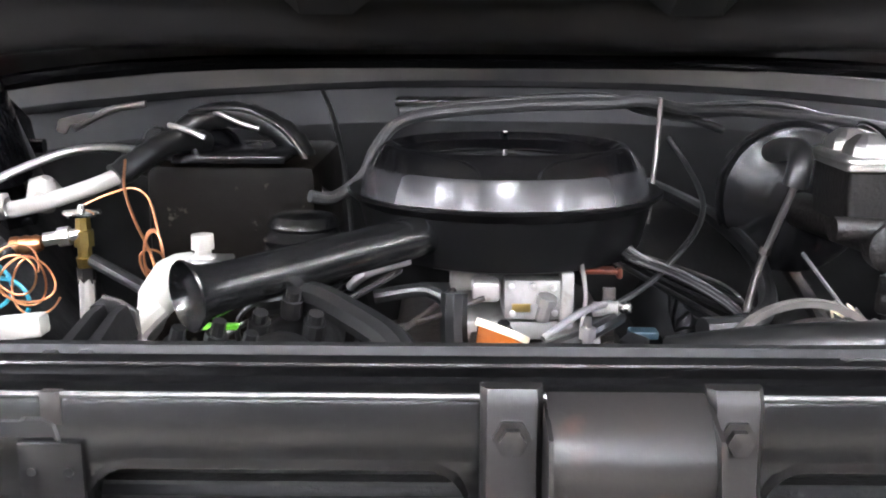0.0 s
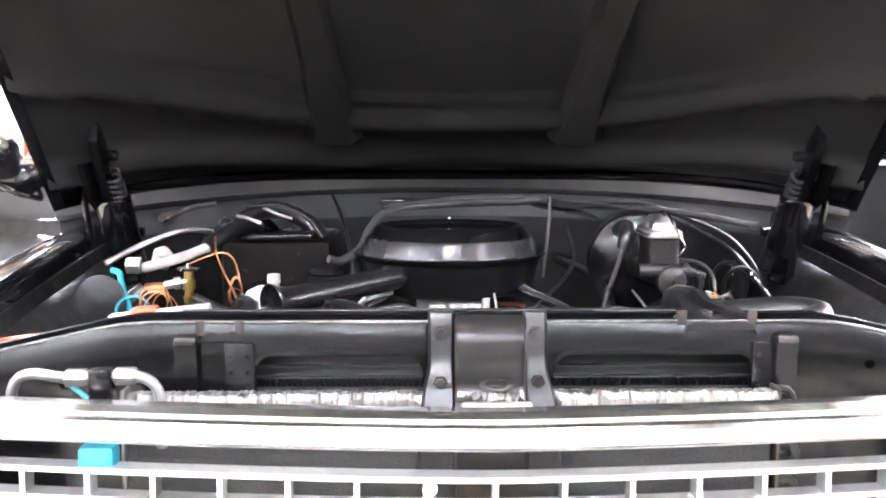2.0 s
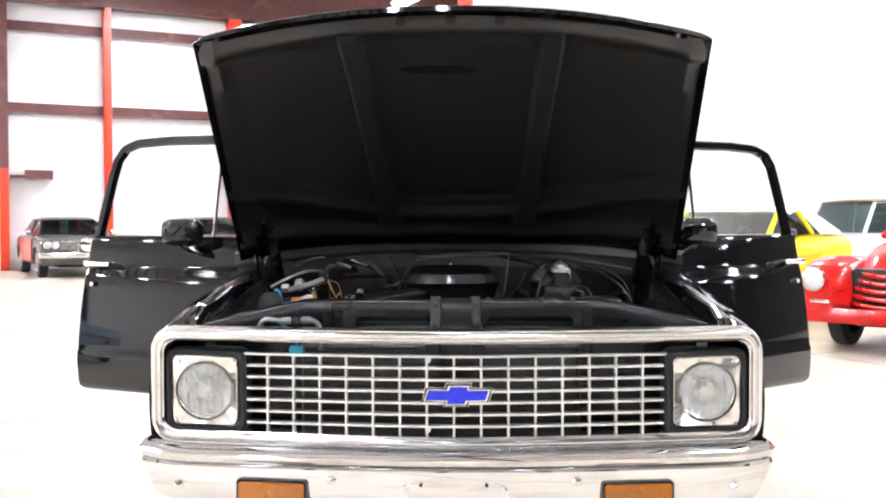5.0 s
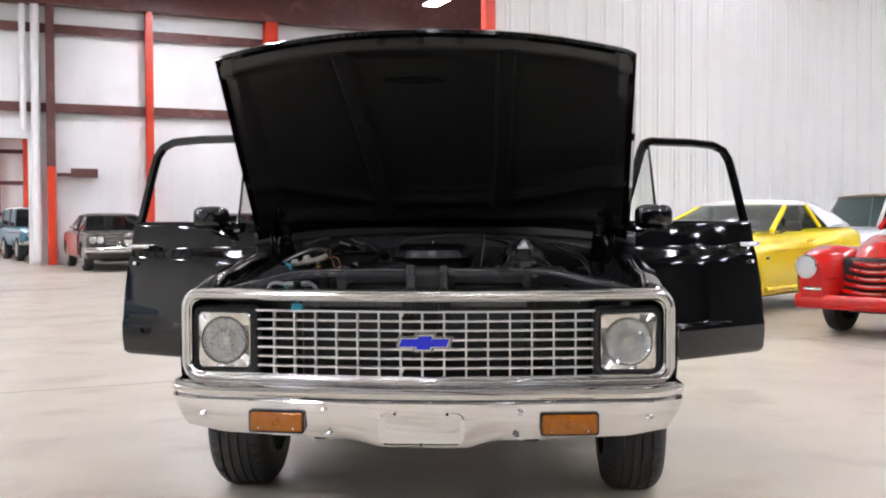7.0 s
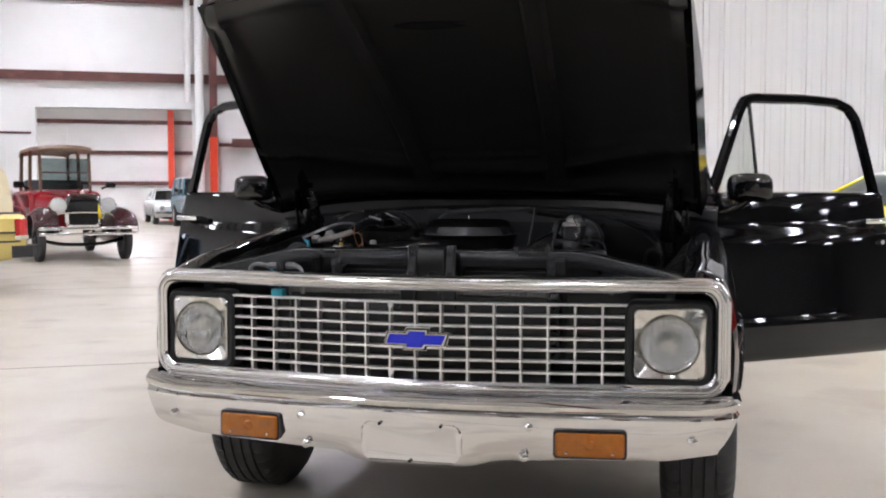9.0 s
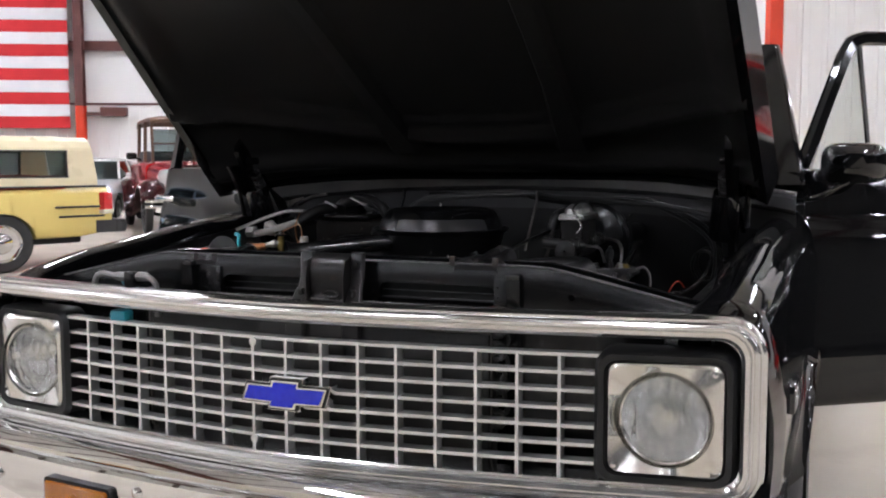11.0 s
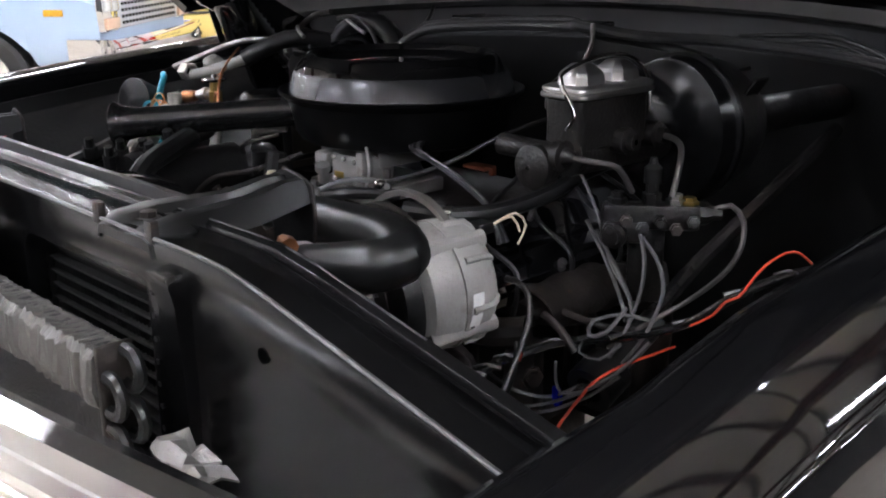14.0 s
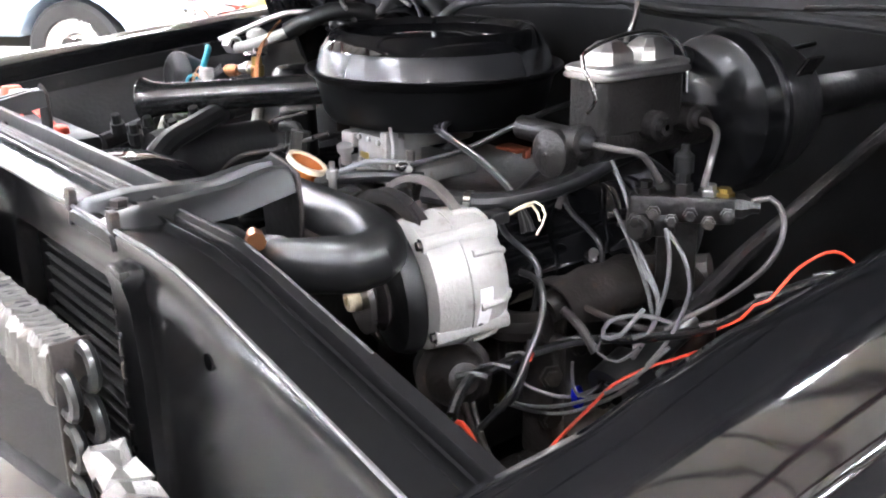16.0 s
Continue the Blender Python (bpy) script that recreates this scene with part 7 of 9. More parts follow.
tubepart("air_duct", [(-0.53, 1.12, 1.1), (-0.5, 1.13, 1.135), (-0.45, 1.14, 1.148), (-0.4, 1.14, 1.14), (-0.35, 1.13, 1.112), (-0.325, 1.11, 1.075), (-0.315, 1.08, 1.03), (-0.31, 1.05, 0.97)], 0.022, HOSE, hbox, "curved corrugated black duct", 16, ribs=0.12)
tubepart("duct_cable", [(-0.5, 1.1, 1.155), (-0.44, 1.08, 1.163), (-0.4, 1.075, 1.158), (-0.355, 1.07, 1.135), (-0.32, 1.06, 1.095), (-0.3, 1.05, 1.05), (-0.27, 1.04, 1.035), (-0.24, 1.03, 1.045)], 0.0045, HOSE, hbox, "black cable over the duct")
tubepart("duct_cable", [(-0.46, 1.09, 1.158), (-0.42, 1.085, 1.14), (-0.39, 1.08, 1.132)], 0.004, ALU, hbox, "short bright rod")
tubepart("duct_cable", [(-0.545, 1.03, 1.11), (-0.5, 1.02, 1.125), (-0.47, 1.0, 1.105), (-0.455, 1.0, 1.075)], 0.005, HOSE, hbox)
for k, (x, z) in enumerate(((-0.57, 1.09), (-0.55, 1.105), (-0.535, 1.12), (-0.548, 1.085), (-0.52, 1.1))):
    # lumps of sealing putty and tape where the hoses go through
    latpart("putty", (x, 1.02 + 0.006 * k, z), (0.3 * (k - 2), -1, 0.4), [(-0.02, 0.02), (-0.004, 0.021), (0.008, 0.015), (0.012, 0.006), (0.013, 0)], HOSE, hbox, "", 9)
boxpart("case_band", (-0.43, 1.034, 1.0), (0.008, 0.004, 0.2), SATIN, hbox, 0.001)
PLACE = Matrix.Translation((0, -0.055, 0.004)) @ Matrix.Diagonal((0.968, 1, 1, 1))
tubepart("bright_strip", [(-0.52, 1.05, 1.14), (-0.49, 1.03, 1.135), (-0.46, 1.02, 1.125)], 0.004, ALU, hbox)
tubepart("harness", [(-0.3, 0.97, 1.05), (-0.27, 0.99, 1.045), (-0.23, 1.02, 1.07), (-0.21, 1.05, 1.11), (-0.16, 1.08, 1.15), (0.0, 1.12, 1.165), (0.15, 1.12, 1.17), (0.2, 1.1, 1.175), (0.27, 1.15, 1.16), (0.4, 1.25, 1.15), (0.6, 1.3, 1.13), (0.78, 1.25, 1.1)], 0.009, RUBBER, truck, "black wiring harness along the firewall")
tubepart("harness", [(-0.18, 1.1, 1.158), (0.0, 1.15, 1.172), (0.14, 1.15, 1.178), (0.2, 1.13, 1.16), (0.3, 1.2, 1.14), (0.36, 1.25, 1.12)], 0.007, RUBBER, truck, "thin black harness along the firewall")
boxpart("duct_plate", (-0.02, 1.22, 1.165), (0.34, 0.08, 0.012), SATIN, truck, 0.003)
tubepart("dipstick_tube", [(-0.315, 1.25, 1.178), (-0.3, 1.22, 1.155), (-0.28, 1.15, 1.12), (-0.26, 1.08, 1.06), (-0.24, 1.0, 0.95)], 0.004, HOSE, engine, "thin steel dipstick tube")
tubepart("dipstick_tube", [(0.222, 1.1, 1.18), (0.222, 1.1, 1.15), (0.215, 1.08, 1.1), (0.2, 1.05, 1.0)], 0.004, LINE, engine, "thin steel dipstick tube")

ins = tubepart("insulated_hose", [(-0.7, 0.9, 1.04), (-0.66, 0.908, 1.048), (-0.6, 0.93, 1.066), (-0.565, 0.95, 1.08)], 0.011, WHITEPAINT, truck, "off-white insulated hose", 16)
tubepart("black_wrap", [(-0.57, 0.948, 1.078), (-0.54, 0.98, 1.1), (-0.51, 1.03, 1.118), (-0.48, 1.1, 1.11)], 0.019, HOSE, ins, "black foam wrap", 14, ribs=0.1)
latpart("nut", (-0.735, 0.9, 1.045), (1, 0.0, 0), [(0, 0.014), (0.002, 0.019), (0.03, 0.019), (0.032, 0.014)], ALU, ins, "bright hexagon nut", 6)
latpart("union", (-0.665, 0.93, 1.058), (0.4, -0.2, 1), [(-0.02, 0.02), (0.012, 0.022), (0.018, 0.015), (0.024, 0.008), (0.024, 0)], WHITEPAINT, ins)
tubepart("metal_pipe", [(-0.78, 0.9, 1.05), (-0.74, 0.945, 1.072), (-0.7, 0.97, 1.09), (-0.65, 1.0, 1.107), (-0.61, 1.04, 1.108), (-0.58, 1.08, 1.1)], 0.006, ALU, truck, "bare metal pipe")
bm = bmesh.new()
prism(bm, [(-0.735, 1.12), (-0.73, 1.138), (-0.71, 1.143), (-0.675, 1.15), (-0.674, 1.145), (-0.7, 1.132), (-0.712, 1.13), (-0.722, 1.115)], lambda x, z, d: (x, d, z), 1.16, 1.17)
part("bell_crank", bm, STEEL, truck, "small grimy metal bell crank")
tubepart("wiper_linkage", [(-0.72, 1.2, 1.12), (-0.66, 1.2, 1.15), (-0.6, 1.2, 1.16)], 0.006, LINE, truck)
valve = part("expansion_valve", bmesh.new(), BRASS, truck, "brass expansion valve")
V = Vector((-0.597, 0.888, 0))
latpart("diaphragm", V + Vector((0, 0, 1.036)), (0, 0, 1), [(0, 0.008), (0.0, 0.024), (0.003, 0.026), (0.006, 0.024), (0.008, 0.006), (0.014, 0.005), (0.014, 0)], CHROME, valve, "bright diaphragm disc", 28)
latpart("body", V + Vector((0, 0, 0.965)), (0, 0, 1), [(0, 0.011), (0.015, 0.013), (0.016, 0.01), (0.03, 0.01), (0.03, 0.014), (0.05, 0.014), (0.052, 0.011), (0.071, 0.01)], BRASS, valve, "", 8)
latpart("lower_fitting", V + Vector((0, 0, 0.945)), (0, 0, 1), [(0, 0.012), (0.022, 0.013)], STEEL, valve, "", 6)
latpart("inlet", V + Vector((-0.05, -0.01, 1.005)), (1, 0.1, 0.15), [(0, 0.009), (0.02, 0.009), (0.02, 0.013), (0.035, 0.013), (0.036, 0.008), (0.05, 0.008)], ALU, valve, "", 8)
latpart("copper_joint", V + Vector((-0.09, -0.02, 0.998)), (1, 0.1, 0.1), [(0, 0.012), (0.008, 0.013), (0.012, 0.011), (0.02, 0.013), (0.026, 0.011), (0.034, 0.012), (0.04, 0.009)], COPPER, valve)
tubepart("white_pipe", [V + Vector((0, 0, 0.95)), V + Vector((0.003, -0.01, 0.91)), V + Vector((0.01, -0.03, 0.86))], 0.011, WHITEPAINT, valve)
tubepart("black_suction_hose", [(-0.69, 0.868, 0.998), (-0.72, 0.84, 0.97), (-0.74, 0.78, 0.93), (-0.74, 0.7, 0.9), (-0.72, 0.6, 0.88)], 0.018, HOSE, truck, "black suction hose")
tubepart("drain_hose", [(-0.58, 0.87, 0.98), (-0.53, 0.84, 0.965), (-0.48, 0.8, 0.955), (-0.43, 0.74, 0.96)], 0.009, HOSE, truck)
coil = []
for k in range(60):
    a = k * 0.42
    coil.append((-0.645 + (0.03 + 0.007 * math.sin(k * 0.35)) * math.cos(a) + 0.0004 * k, 0.78 + 0.008 * math.sin(a * 0.7), 0.985 + (0.03 + 0.006 * math.cos(k * 0.23)) * math.sin(a) - 0.0003 * k))
tubepart("copper_capillary", coil, 0.0015, COPPER, truck, "loosely coiled copper capillary", 6)
hang = [(-0.60, 0.9, 1.047), (-0.57, 0.9, 1.06), (-0.52, 0.87, 1.075), (-0.49, 0.84, 1.065), (-0.475, 0.82, 1.03)]
for k in range(28):
    a = k * 0.7
    hang.append((-0.482 + 0.014 * math.cos(a), 0.815 + 0.008 * math.sin(a * 0.5), 0.995 + (0.024 + 0.012 * math.cos(k * 0.31)) * math.sin(a)))
tubepart("copper_capillary", hang, 0.0015, COPPER, truck, "hanging bundle of copper capillary", 6)
tubepart("copper_capillary", [(-0.545, 0.92, 1.105), (-0.535, 0.88, 1.075), (-0.515, 0.85, 1.04), (-0.49, 0.83, 1.0), (-0.478, 0.82, 0.97)], 0.002, COPPER, truck, "copper capillary from the hose", 6)
for k in range(2):
    tubepart("teal_loop", [(-0.69 + 0.036 * math.cos(a * 0.5) + 0.02 * k, 0.79, 0.965 + 0.03 * math.sin(a * 0.5) - 0.02 * k) for a in range(0, 13)], 0.003, TEAL, truck, "teal wire loop", 6)
tubepart("teal_strap", [(-0.755, 0.86, 1.04), (-0.735, 0.85, 1.035), (-0.73, 0.84, 1.02), (-0.715, 0.82, 0.99), (-0.7, 0.8, 0.965)], 0.0065, TEAL, truck, "teal wire sleeve")
latpart("horn", (-0.76, 0.8, 0.985), (0.2, -1, 0.1), [(-0.05, 0.03), (0, 0.05), (0.012, 0.052), (0.016, 0.045), (0.014, 0.02), (0.018, 0.012), (0.018, 0)], MATTE, truck, "round black horn", 32)
# loose tool on the tray and the red leads
tool = part("marker_tool", box(bmesh.new(), (-0.53, 0.4, 1.024), (0.17, 0.022, 0.018), 0.004, Matrix.Rotation(radians(-6), 4, "Y")), WHITEPAINT, truck, "off-white bar with an orange red band")
part("band", box(bmesh.new(), (-0.555, 0.4, 1.0265), (0.045, 0.0235, 0.0195), 0.004, Matrix.Rotation(radians(-6), 4, "Y")), REDWIRE, tool)
boxpart("battery_tray", (-0.66, 0.4, 0.86), (0.3, 0.26, 0.16), MATTE, truck, 0.012, "black battery box beside the radiator")
boxpart("bright_clamp", (-0.7, 0.36, 0.95), (0.14, 0.03, 0.012), ALU, truck, 0.004)
PLACE = None
for pts in ([(-0.85, 0.47, 0.955), (-0.78, 0.42, 0.973), (-0.72, 0.41, 0.98), (-0.66, 0.41, 0.978), (-0.6, 0.415, 0.965), (-0.565, 0.42, 0.95)],
            [(-0.85, 0.46, 0.94), (-0.79, 0.42, 0.955), (-0.74, 0.405, 0.96), (-0.7, 0.4, 0.955), (-0.66, 0.4, 0.935), (-0.645, 0.4, 0.915)]):
    tubepart("red_lead", pts, 0.006, REDWIRE, truck, "thick red battery lead")
boxpart("red_boot", (-0.56, 0.425, 0.948), (0.032, 0.022, 0.02), REDWIRE, truck, 0.006, "red rubber battery terminal boot")
PLACE = Matrix.Translation((0, -0.055, 0.004)) @ Matrix.Diagonal((0.968, 1, 1, 1))
for p in ((-0.36, 0.5, 1.005), (-0.33, 0.54, 1.0), (-0.29, 0.5, 1.0)):
    latpart("sender", p, (0.3, -0.2, 1), [(-0.04, 0.012), (-0.02, 0.012), (-0.02, 0.008), (-0.005, 0.007), (-0.005, 0)], HOSE, engine, "", 8)

PLACE = None

# ---- unseen chassis under the body, added to keep light off the floor ----
PLACE = None
under = part("underbody", bmesh.new(), MATTE, truck, "unseen chassis added to darken the floor under the truck")
for s in (-1, 1):
    boxpart("frame_rail", (0.42 * s, 2.5, 0.43), (0.07, 4.9, 0.12), MATTE, under, 0.01)
boxpart("front_crossmember", (0, 0.62, 0.34), (0.9, 0.2, 0.1), MATTE, under, 0.03)
boxpart("floor_pan", (0, 3.0, 0.505), (1.5, 3.9, 0.03), MATTE, under, 0.01)
boxpart("shade_pan", (0, 0.5, 0.46), (1.2, 0.9, 0.02), MATTE, under, 0.008)
boxpart("oil_pan", (0, 0.95, 0.36), (0.28, 0.5, 0.18), IRON, under, 0.04)
part("axle", cyl(bmesh.new(), (-0.7, 4.0, 0.36), (0.7, 4.0, 0.36), 0.05, 16), MATTE, under)

# ---- the other cars in the hall ----
def paint(name, c, rough=0.16):
    d = tuple(x * 0.9 for x in c)
    return material(name, c, rough, second=d, scale=1.5, rough_vary=0.03, coat=0.2, spec=0.4)


YELLOW = paint("bright_yellow_paint", (0.92, 0.7, 0.015))
PALEYELLOW = paint("pale_yellow_paint", (0.78, 0.61, 0.2), 0.22)
CREAMCAP = material("cream_fibreglass", (0.78, 0.69, 0.46), 0.3, second=(0.72, 0.62, 0.4), scale=3, rough_vary=0.06)
REDP = paint("bright_red_paint", (0.5, 0.01, 0.007))
DARKRED = paint("deep_red_paint", (0.26, 0.008, 0.012))
FENDERRED = paint("blackish_red_paint", (0.03, 0.004, 0.005))
SILVERP = material("silver_grey_paint", (0.13, 0.118, 0.11), 0.22, 0.4, second=(0.1, 0.09, 0.085), scale=2, rough_vary=0.05)
ORANGEP = paint("red_orange_paint", (0.5, 0.06, 0.025), 0.25)
PALEBLUE = paint("pale_blue_paint", (0.42, 0.54, 0.68), 0.24)
TEALP = paint("faded_teal_paint", (0.06, 0.17, 0.22), 0.3)
WHITEP = paint("white_paint", (0.78, 0.78, 0.77), 0.25)
BROWNTOP = material("brown_vinyl_roof", (0.24, 0.13, 0.06), 0.5, second=(0.19, 0.1, 0.05), scale=6, bump=0.3, bump_scale=80)
WHITETOP = material("white_canvas_top", (0.76, 0.76, 0.74), 0.6, second=(0.68, 0.68, 0.66), scale=3, bump=0.3, bump_scale=60)
TANTOP = material("brown_wood_frame", (0.12, 0.062, 0.032), 0.45, second=(0.08, 0.04, 0.02), scale=9, bump=0.2, bump_scale=60)
SEATS = material("dark_car_seats", (0.03, 0.03, 0.032), 0.6, second=(0.05, 0.05, 0.05), scale=8, bump=0.3, bump_scale=90)
REDSEATS = material("red_car_seats", (0.5, 0.03, 0.02), 0.5, second=(0.4, 0.02, 0.015), scale=8)
CAPGLASS = glass_material("dark_cap_glass", (0.3, 0.32, 0.32), 0.0)
# tint made darker to carry the shade of the car interiors
CARGLASS = glass_material("tinted_car_glass", (0.26, 0.33, 0.33), 0.0)
TAILRED = material("red_tail_lens", (0.45, 0.01, 0.01), 0.2, second=(0.55, 0.02, 0.02), scale=40, coat=0.6)
BLACKTRIM = material("black_rubber_trim", (0.015, 0.015, 0.015), 0.45, second=(0.025, 0.025, 0.025), scale=20)


def car_at(x, y, nose, axle=0.0):
    """Stands a car with its front axle's middle at (x, y), its nose along the given direction; axle: from the nose to it."""
    n = Vector((*nose, 0)).normalized()
    a = math.atan2(n.x, -n.y)
    return Matrix.Translation((x + n.x * axle, y + n.y * axle, 0)) @ Matrix.Rotation(a, 4, "Z")


def shell(bm, y0, y1, width, top, sill, arches=(), cx=0.0, edge=0.1, step=0.1):
    """A car's lower body as rings across its length; arches: (y, radius) cut open at the wheels."""
    ys = {round(y0 + (y1 - y0) * i / max(2, int((y1 - y0) / step)), 4) for i in range(max(2, int((y1 - y0) / step)) + 1)}
    for a, r in arches:
        for i in range(17):
            y = a - r + 2 * r * (0.5 - 0.5 * math.cos(math.pi * i / 16))
            if y0 < y < y1:
                ys.add(round(y, 4))
    rings = []
    for y in sorted(ys):
        w, t, s = width(y), top(y), sill(y)
        low = s
        for a, r in arches:
            if abs(y - a) < r:
                low = max(low, 0.33 + math.sqrt(r * r - (y - a) ** 2) * 0.98)
        h = t - s
        half = [(0.0, t), (w * 0.45, t - 0.08 * edge), (w * 0.78, t - 0.28 * edge), (w * 0.92, t - 0.75 * edge), (w * 0.985, t - 1.6 * edge),
                (w, t - 0.5 * h), (w * 0.99, s + 0.22 * h), (w * 0.95, s + 0.03), (w * 0.9, s)]
        half = [(x, min(max(z, low), max(t, low + 0.01))) for x, z in half]
        rings.append([(cx - x, y, z) for x, z in half[::-1]] + [(cx + x, y, z) for x, z in half[1:]])
    return loft(bm, rings, cap=True)


def wheel_into(ob, x, y, r, w, style, rimmat):
    s = 1 if x > 0 else -1
    b = bmesh.new()
    lathe(b, (x - s * w / 2, y, r), (s, 0, 0), [(0, r * 0.62), (0, r * 0.9), (w * 0.1, r * 0.985), (w * 0.3, r), (w * 0.7, r), (w * 0.9, r * 0.985), (w, r * 0.9), (w, r * 0.66), (w * 0.8, r * 0.62), (w * 0.2, r * 0.6), (0, r * 0.62)], 32)
    wheel = part("wheel", b, TYRE, ob)
    b = bmesh.new()
    f = x + s * w / 2
    if style == "spokes":
        lathe(b, (f - s * 0.08, y, r), (s, 0, 0), [(-0.09, r * 0.6), (0.07, r * 0.63), (0.085, r * 0.66), (0.085, r * 0.6), (0.03, r * 0.55), (-0.09, r * 0.52)], 28)
        for i in range(5):
            m = Matrix.Rotation(math.pi * 2 * i / 5 + 0.3, 4, "X")
            box(b, Vector((f - s * 0.035, y, r)) + m @ Vector((0, 0, r * 0.33)), (0.035, r * 0.2, r * 0.58), 0.01, m, 1)
        lathe(b, (f - s * 0.06, y, r), (s, 0, 0), [(0, r * 0.2), (0.05, r * 0.18), (0.06, 0)], 16)
    elif style == "wire":
        lathe(b, (f - s * 0.1, y, r), (s, 0, 0), [(0, r * 0.66), (0.09, r * 0.68), (0.09, r * 0.62), (0, r * 0.6)], 28)
        for i in range(20):
            a = math.pi * 2 * i / 20
            cyl(b, (f - s * 0.06, y, r), (f - s * (0.03 + 0.05 * (i % 2)), y + math.sin(a) * r * 0.62, r + math.cos(a) * r * 0.62), 0.006, 5)
        lathe(b, (f - s * 0.1, y, r), (s, 0, 0), [(0, r * 0.2), (0.1, r * 0.17), (0.13, 0)], 16)
    else:
        lathe(b, (f - s * 0.09, y, r), (s, 0, 0), [(-0.05, r * 0.63), (0.06, r * 0.64), (0.075, r * 0.67), (0.08, r * 0.62), (0.045, r * 0.54), (0.045, r * 0.36), (0.08, r * 0.3), (0.095, r * 0.14), (0.1, 0)], 28)
    part("rim", b, rimmat, wheel)
    return wheel


def car_lamp(ob, p, r, d=(0, -1, 0), bowl=0.0):
    b = bmesh.new()
    lathe(b, p, d, [(-0.04 - bowl, r * 0.25 if bowl else r * 0.95), (-0.03 - bowl * 0.6, r * 0.8), (-0.01, r * 1.1), (0.012, r * 1.1), (0.02, r), (0.005, r * 0.94)], 24)
    lamp = part("headlamp", b, CHROME, ob)
    b = bmesh.new()
    lathe(b, p, d, [(-0.03, r * 0.3), (0.0, r * 0.95), (0.018, r * 0.7), (0.026, r * 0.3), (0.028, 0)], 24)
    part("lens", b, material_once("lamp_glass", (0.75, 0.77, 0.76), 0.08), lamp)


_once = {}


def material_once(name, c, rough, metal=0.35):
    if name not in _once:
        _once[name] = material(name, c, rough, metal, second=tuple(x * 0.7 for x in c), scale=60, bump=0.5, bump_scale=120, coat=1.0)
    return _once[name]


def beam(ob, name, a, b_, s, mat, bevel=0.008):
    a, b_ = Vector(a), Vector(b_)
    d = b_ - a
    b = bmesh.new()
    box(b, (a + b_) / 2, (s[0], s[1], d.length), bevel, d.to_track_quat("Z", "Y").to_matrix().to_4x4(), 1)
    return part(name, b, mat, ob)


def pane(ob, name, c4, mat, bulge=(0, 0, 0), thick=0.006):
    """A glass between four corners, bulged a little outwards."""
    c4 = [Vector(c) for c in c4]
    n = 6
    grid = []
    for i in range(n + 1):
        row = []
        for j in range(n + 1):
            u, v = i / n, j / n
            p = c4[0].lerp(c4[1], v).lerp(c4[3].lerp(c4[2], v), u)
            row.append(p + Vector(bulge) * (4 * v * (1 - v)))
        grid.append(row)
    nrm = (c4[1] - c4[0]).cross(c4[3] - c4[0])
    ob = part(name, sheet(bmesh.new(), grid, thick, nrm), mat, ob)
    ob.visible_shadow = False
    return ob


def greenhouse(ob, y, wb, wr, zb, zr, roofmat, pillarmat, posts=(), bottom=None, crown=0.05, rear=None, seats=None, rearpane=True):
    """The upper part of a car: roof, pillars, glass, seats; y: windscreen foot, roof front, roof rear, rear glass foot."""
    y0, y1, y2, y3 = y
    zf, zk = zb if isinstance(zb, tuple) else (zb, zb)
    rows = []
    for i in range(11):
        v = i / 10
        yy = lerp(y1, y2, v)
        z = zr - 0.05 * (abs(2 * v - 1) ** 3)
        rows.append([(wr * math.sin(math.pi * (k / 12 - 0.5)), yy, z - crown + crown * math.cos(math.pi * (k / 12 - 0.5)) ** 0.6) for k in range(13)])
    part("roof", sheet(bmesh.new(), rows, 0.04), roofmat, ob)
    e = zr - crown - 0.05
    for s in (1, -1):
        beam(ob, "pillar", (s * wb, y0, zf), (s * wr, y1, e), (0.05, 0.06), pillarmat)
        beam(ob, "pillar", (s * wb, y3, zk), (s * wr, y2, e), (0.05, 0.12 if rear is None else rear), roofmat if rear else pillarmat)
        prev = (y0, y1)
        cuts = list(posts) + [None]
        for q in cuts:
            if q is None:
                lo, hi = y3, y2
            else:
                lo = hi = q
                beam(ob, "pillar", (s * wb, q, lerp(zf, zk, (q - y0) / (y3 - y0))), (s * wr, q, e + 0.03), (0.04, 0.06), pillarmat)
            pane(ob, "side_window", [(s * wb, prev[0], lerp(zf, zk, (prev[0] - y0) / (y3 - y0))), (s * wb, lo, lerp(zf, zk, (lo - y0) / (y3 - y0))), (s * wr, hi, e + 0.02), (s * wr, prev[1], e + 0.02)], CARGLASS)
            prev = (lo, hi)
    pane(ob, "windscreen", [(-wb, y0, zf), (wb, y0, zf), (wr, y1, e + 0.02), (-wr, y1, e + 0.02)], CARGLASS, (0, -0.07, 0))
    if rearpane:
        pane(ob, "rear_window", [(-wb, y3, zk), (wb, y3, zk), (wr, y2, e + 0.02), (-wr, y2, e + 0.02)], CARGLASS, (0, 0.05, 0))
    zseat = min(zf, zk)
    for s in (1, -1):
        b = bmesh.new()
        box(b, (s * wb * 0.48, lerp(y0, y3, 0.5), zseat + 0.02), (wb * 0.7, 0.16, 0.6), 0.06, Matrix.Rotation(radians(-14), 4, "X"))
        part("seat", b, seats or SEATS, ob)
    b = bmesh.new()
    lathe(b, (wb * 0.45, lerp(y0, y3, 0.27), zseat - 0.02), (0, -0.9, 0.4), [(0.0, 0.17), (0.012, 0.182), (0.024, 0.17), (0.012, 0.158), (0.0, 0.17)], 20)
    part("steering_wheel", b, SEATS, ob)


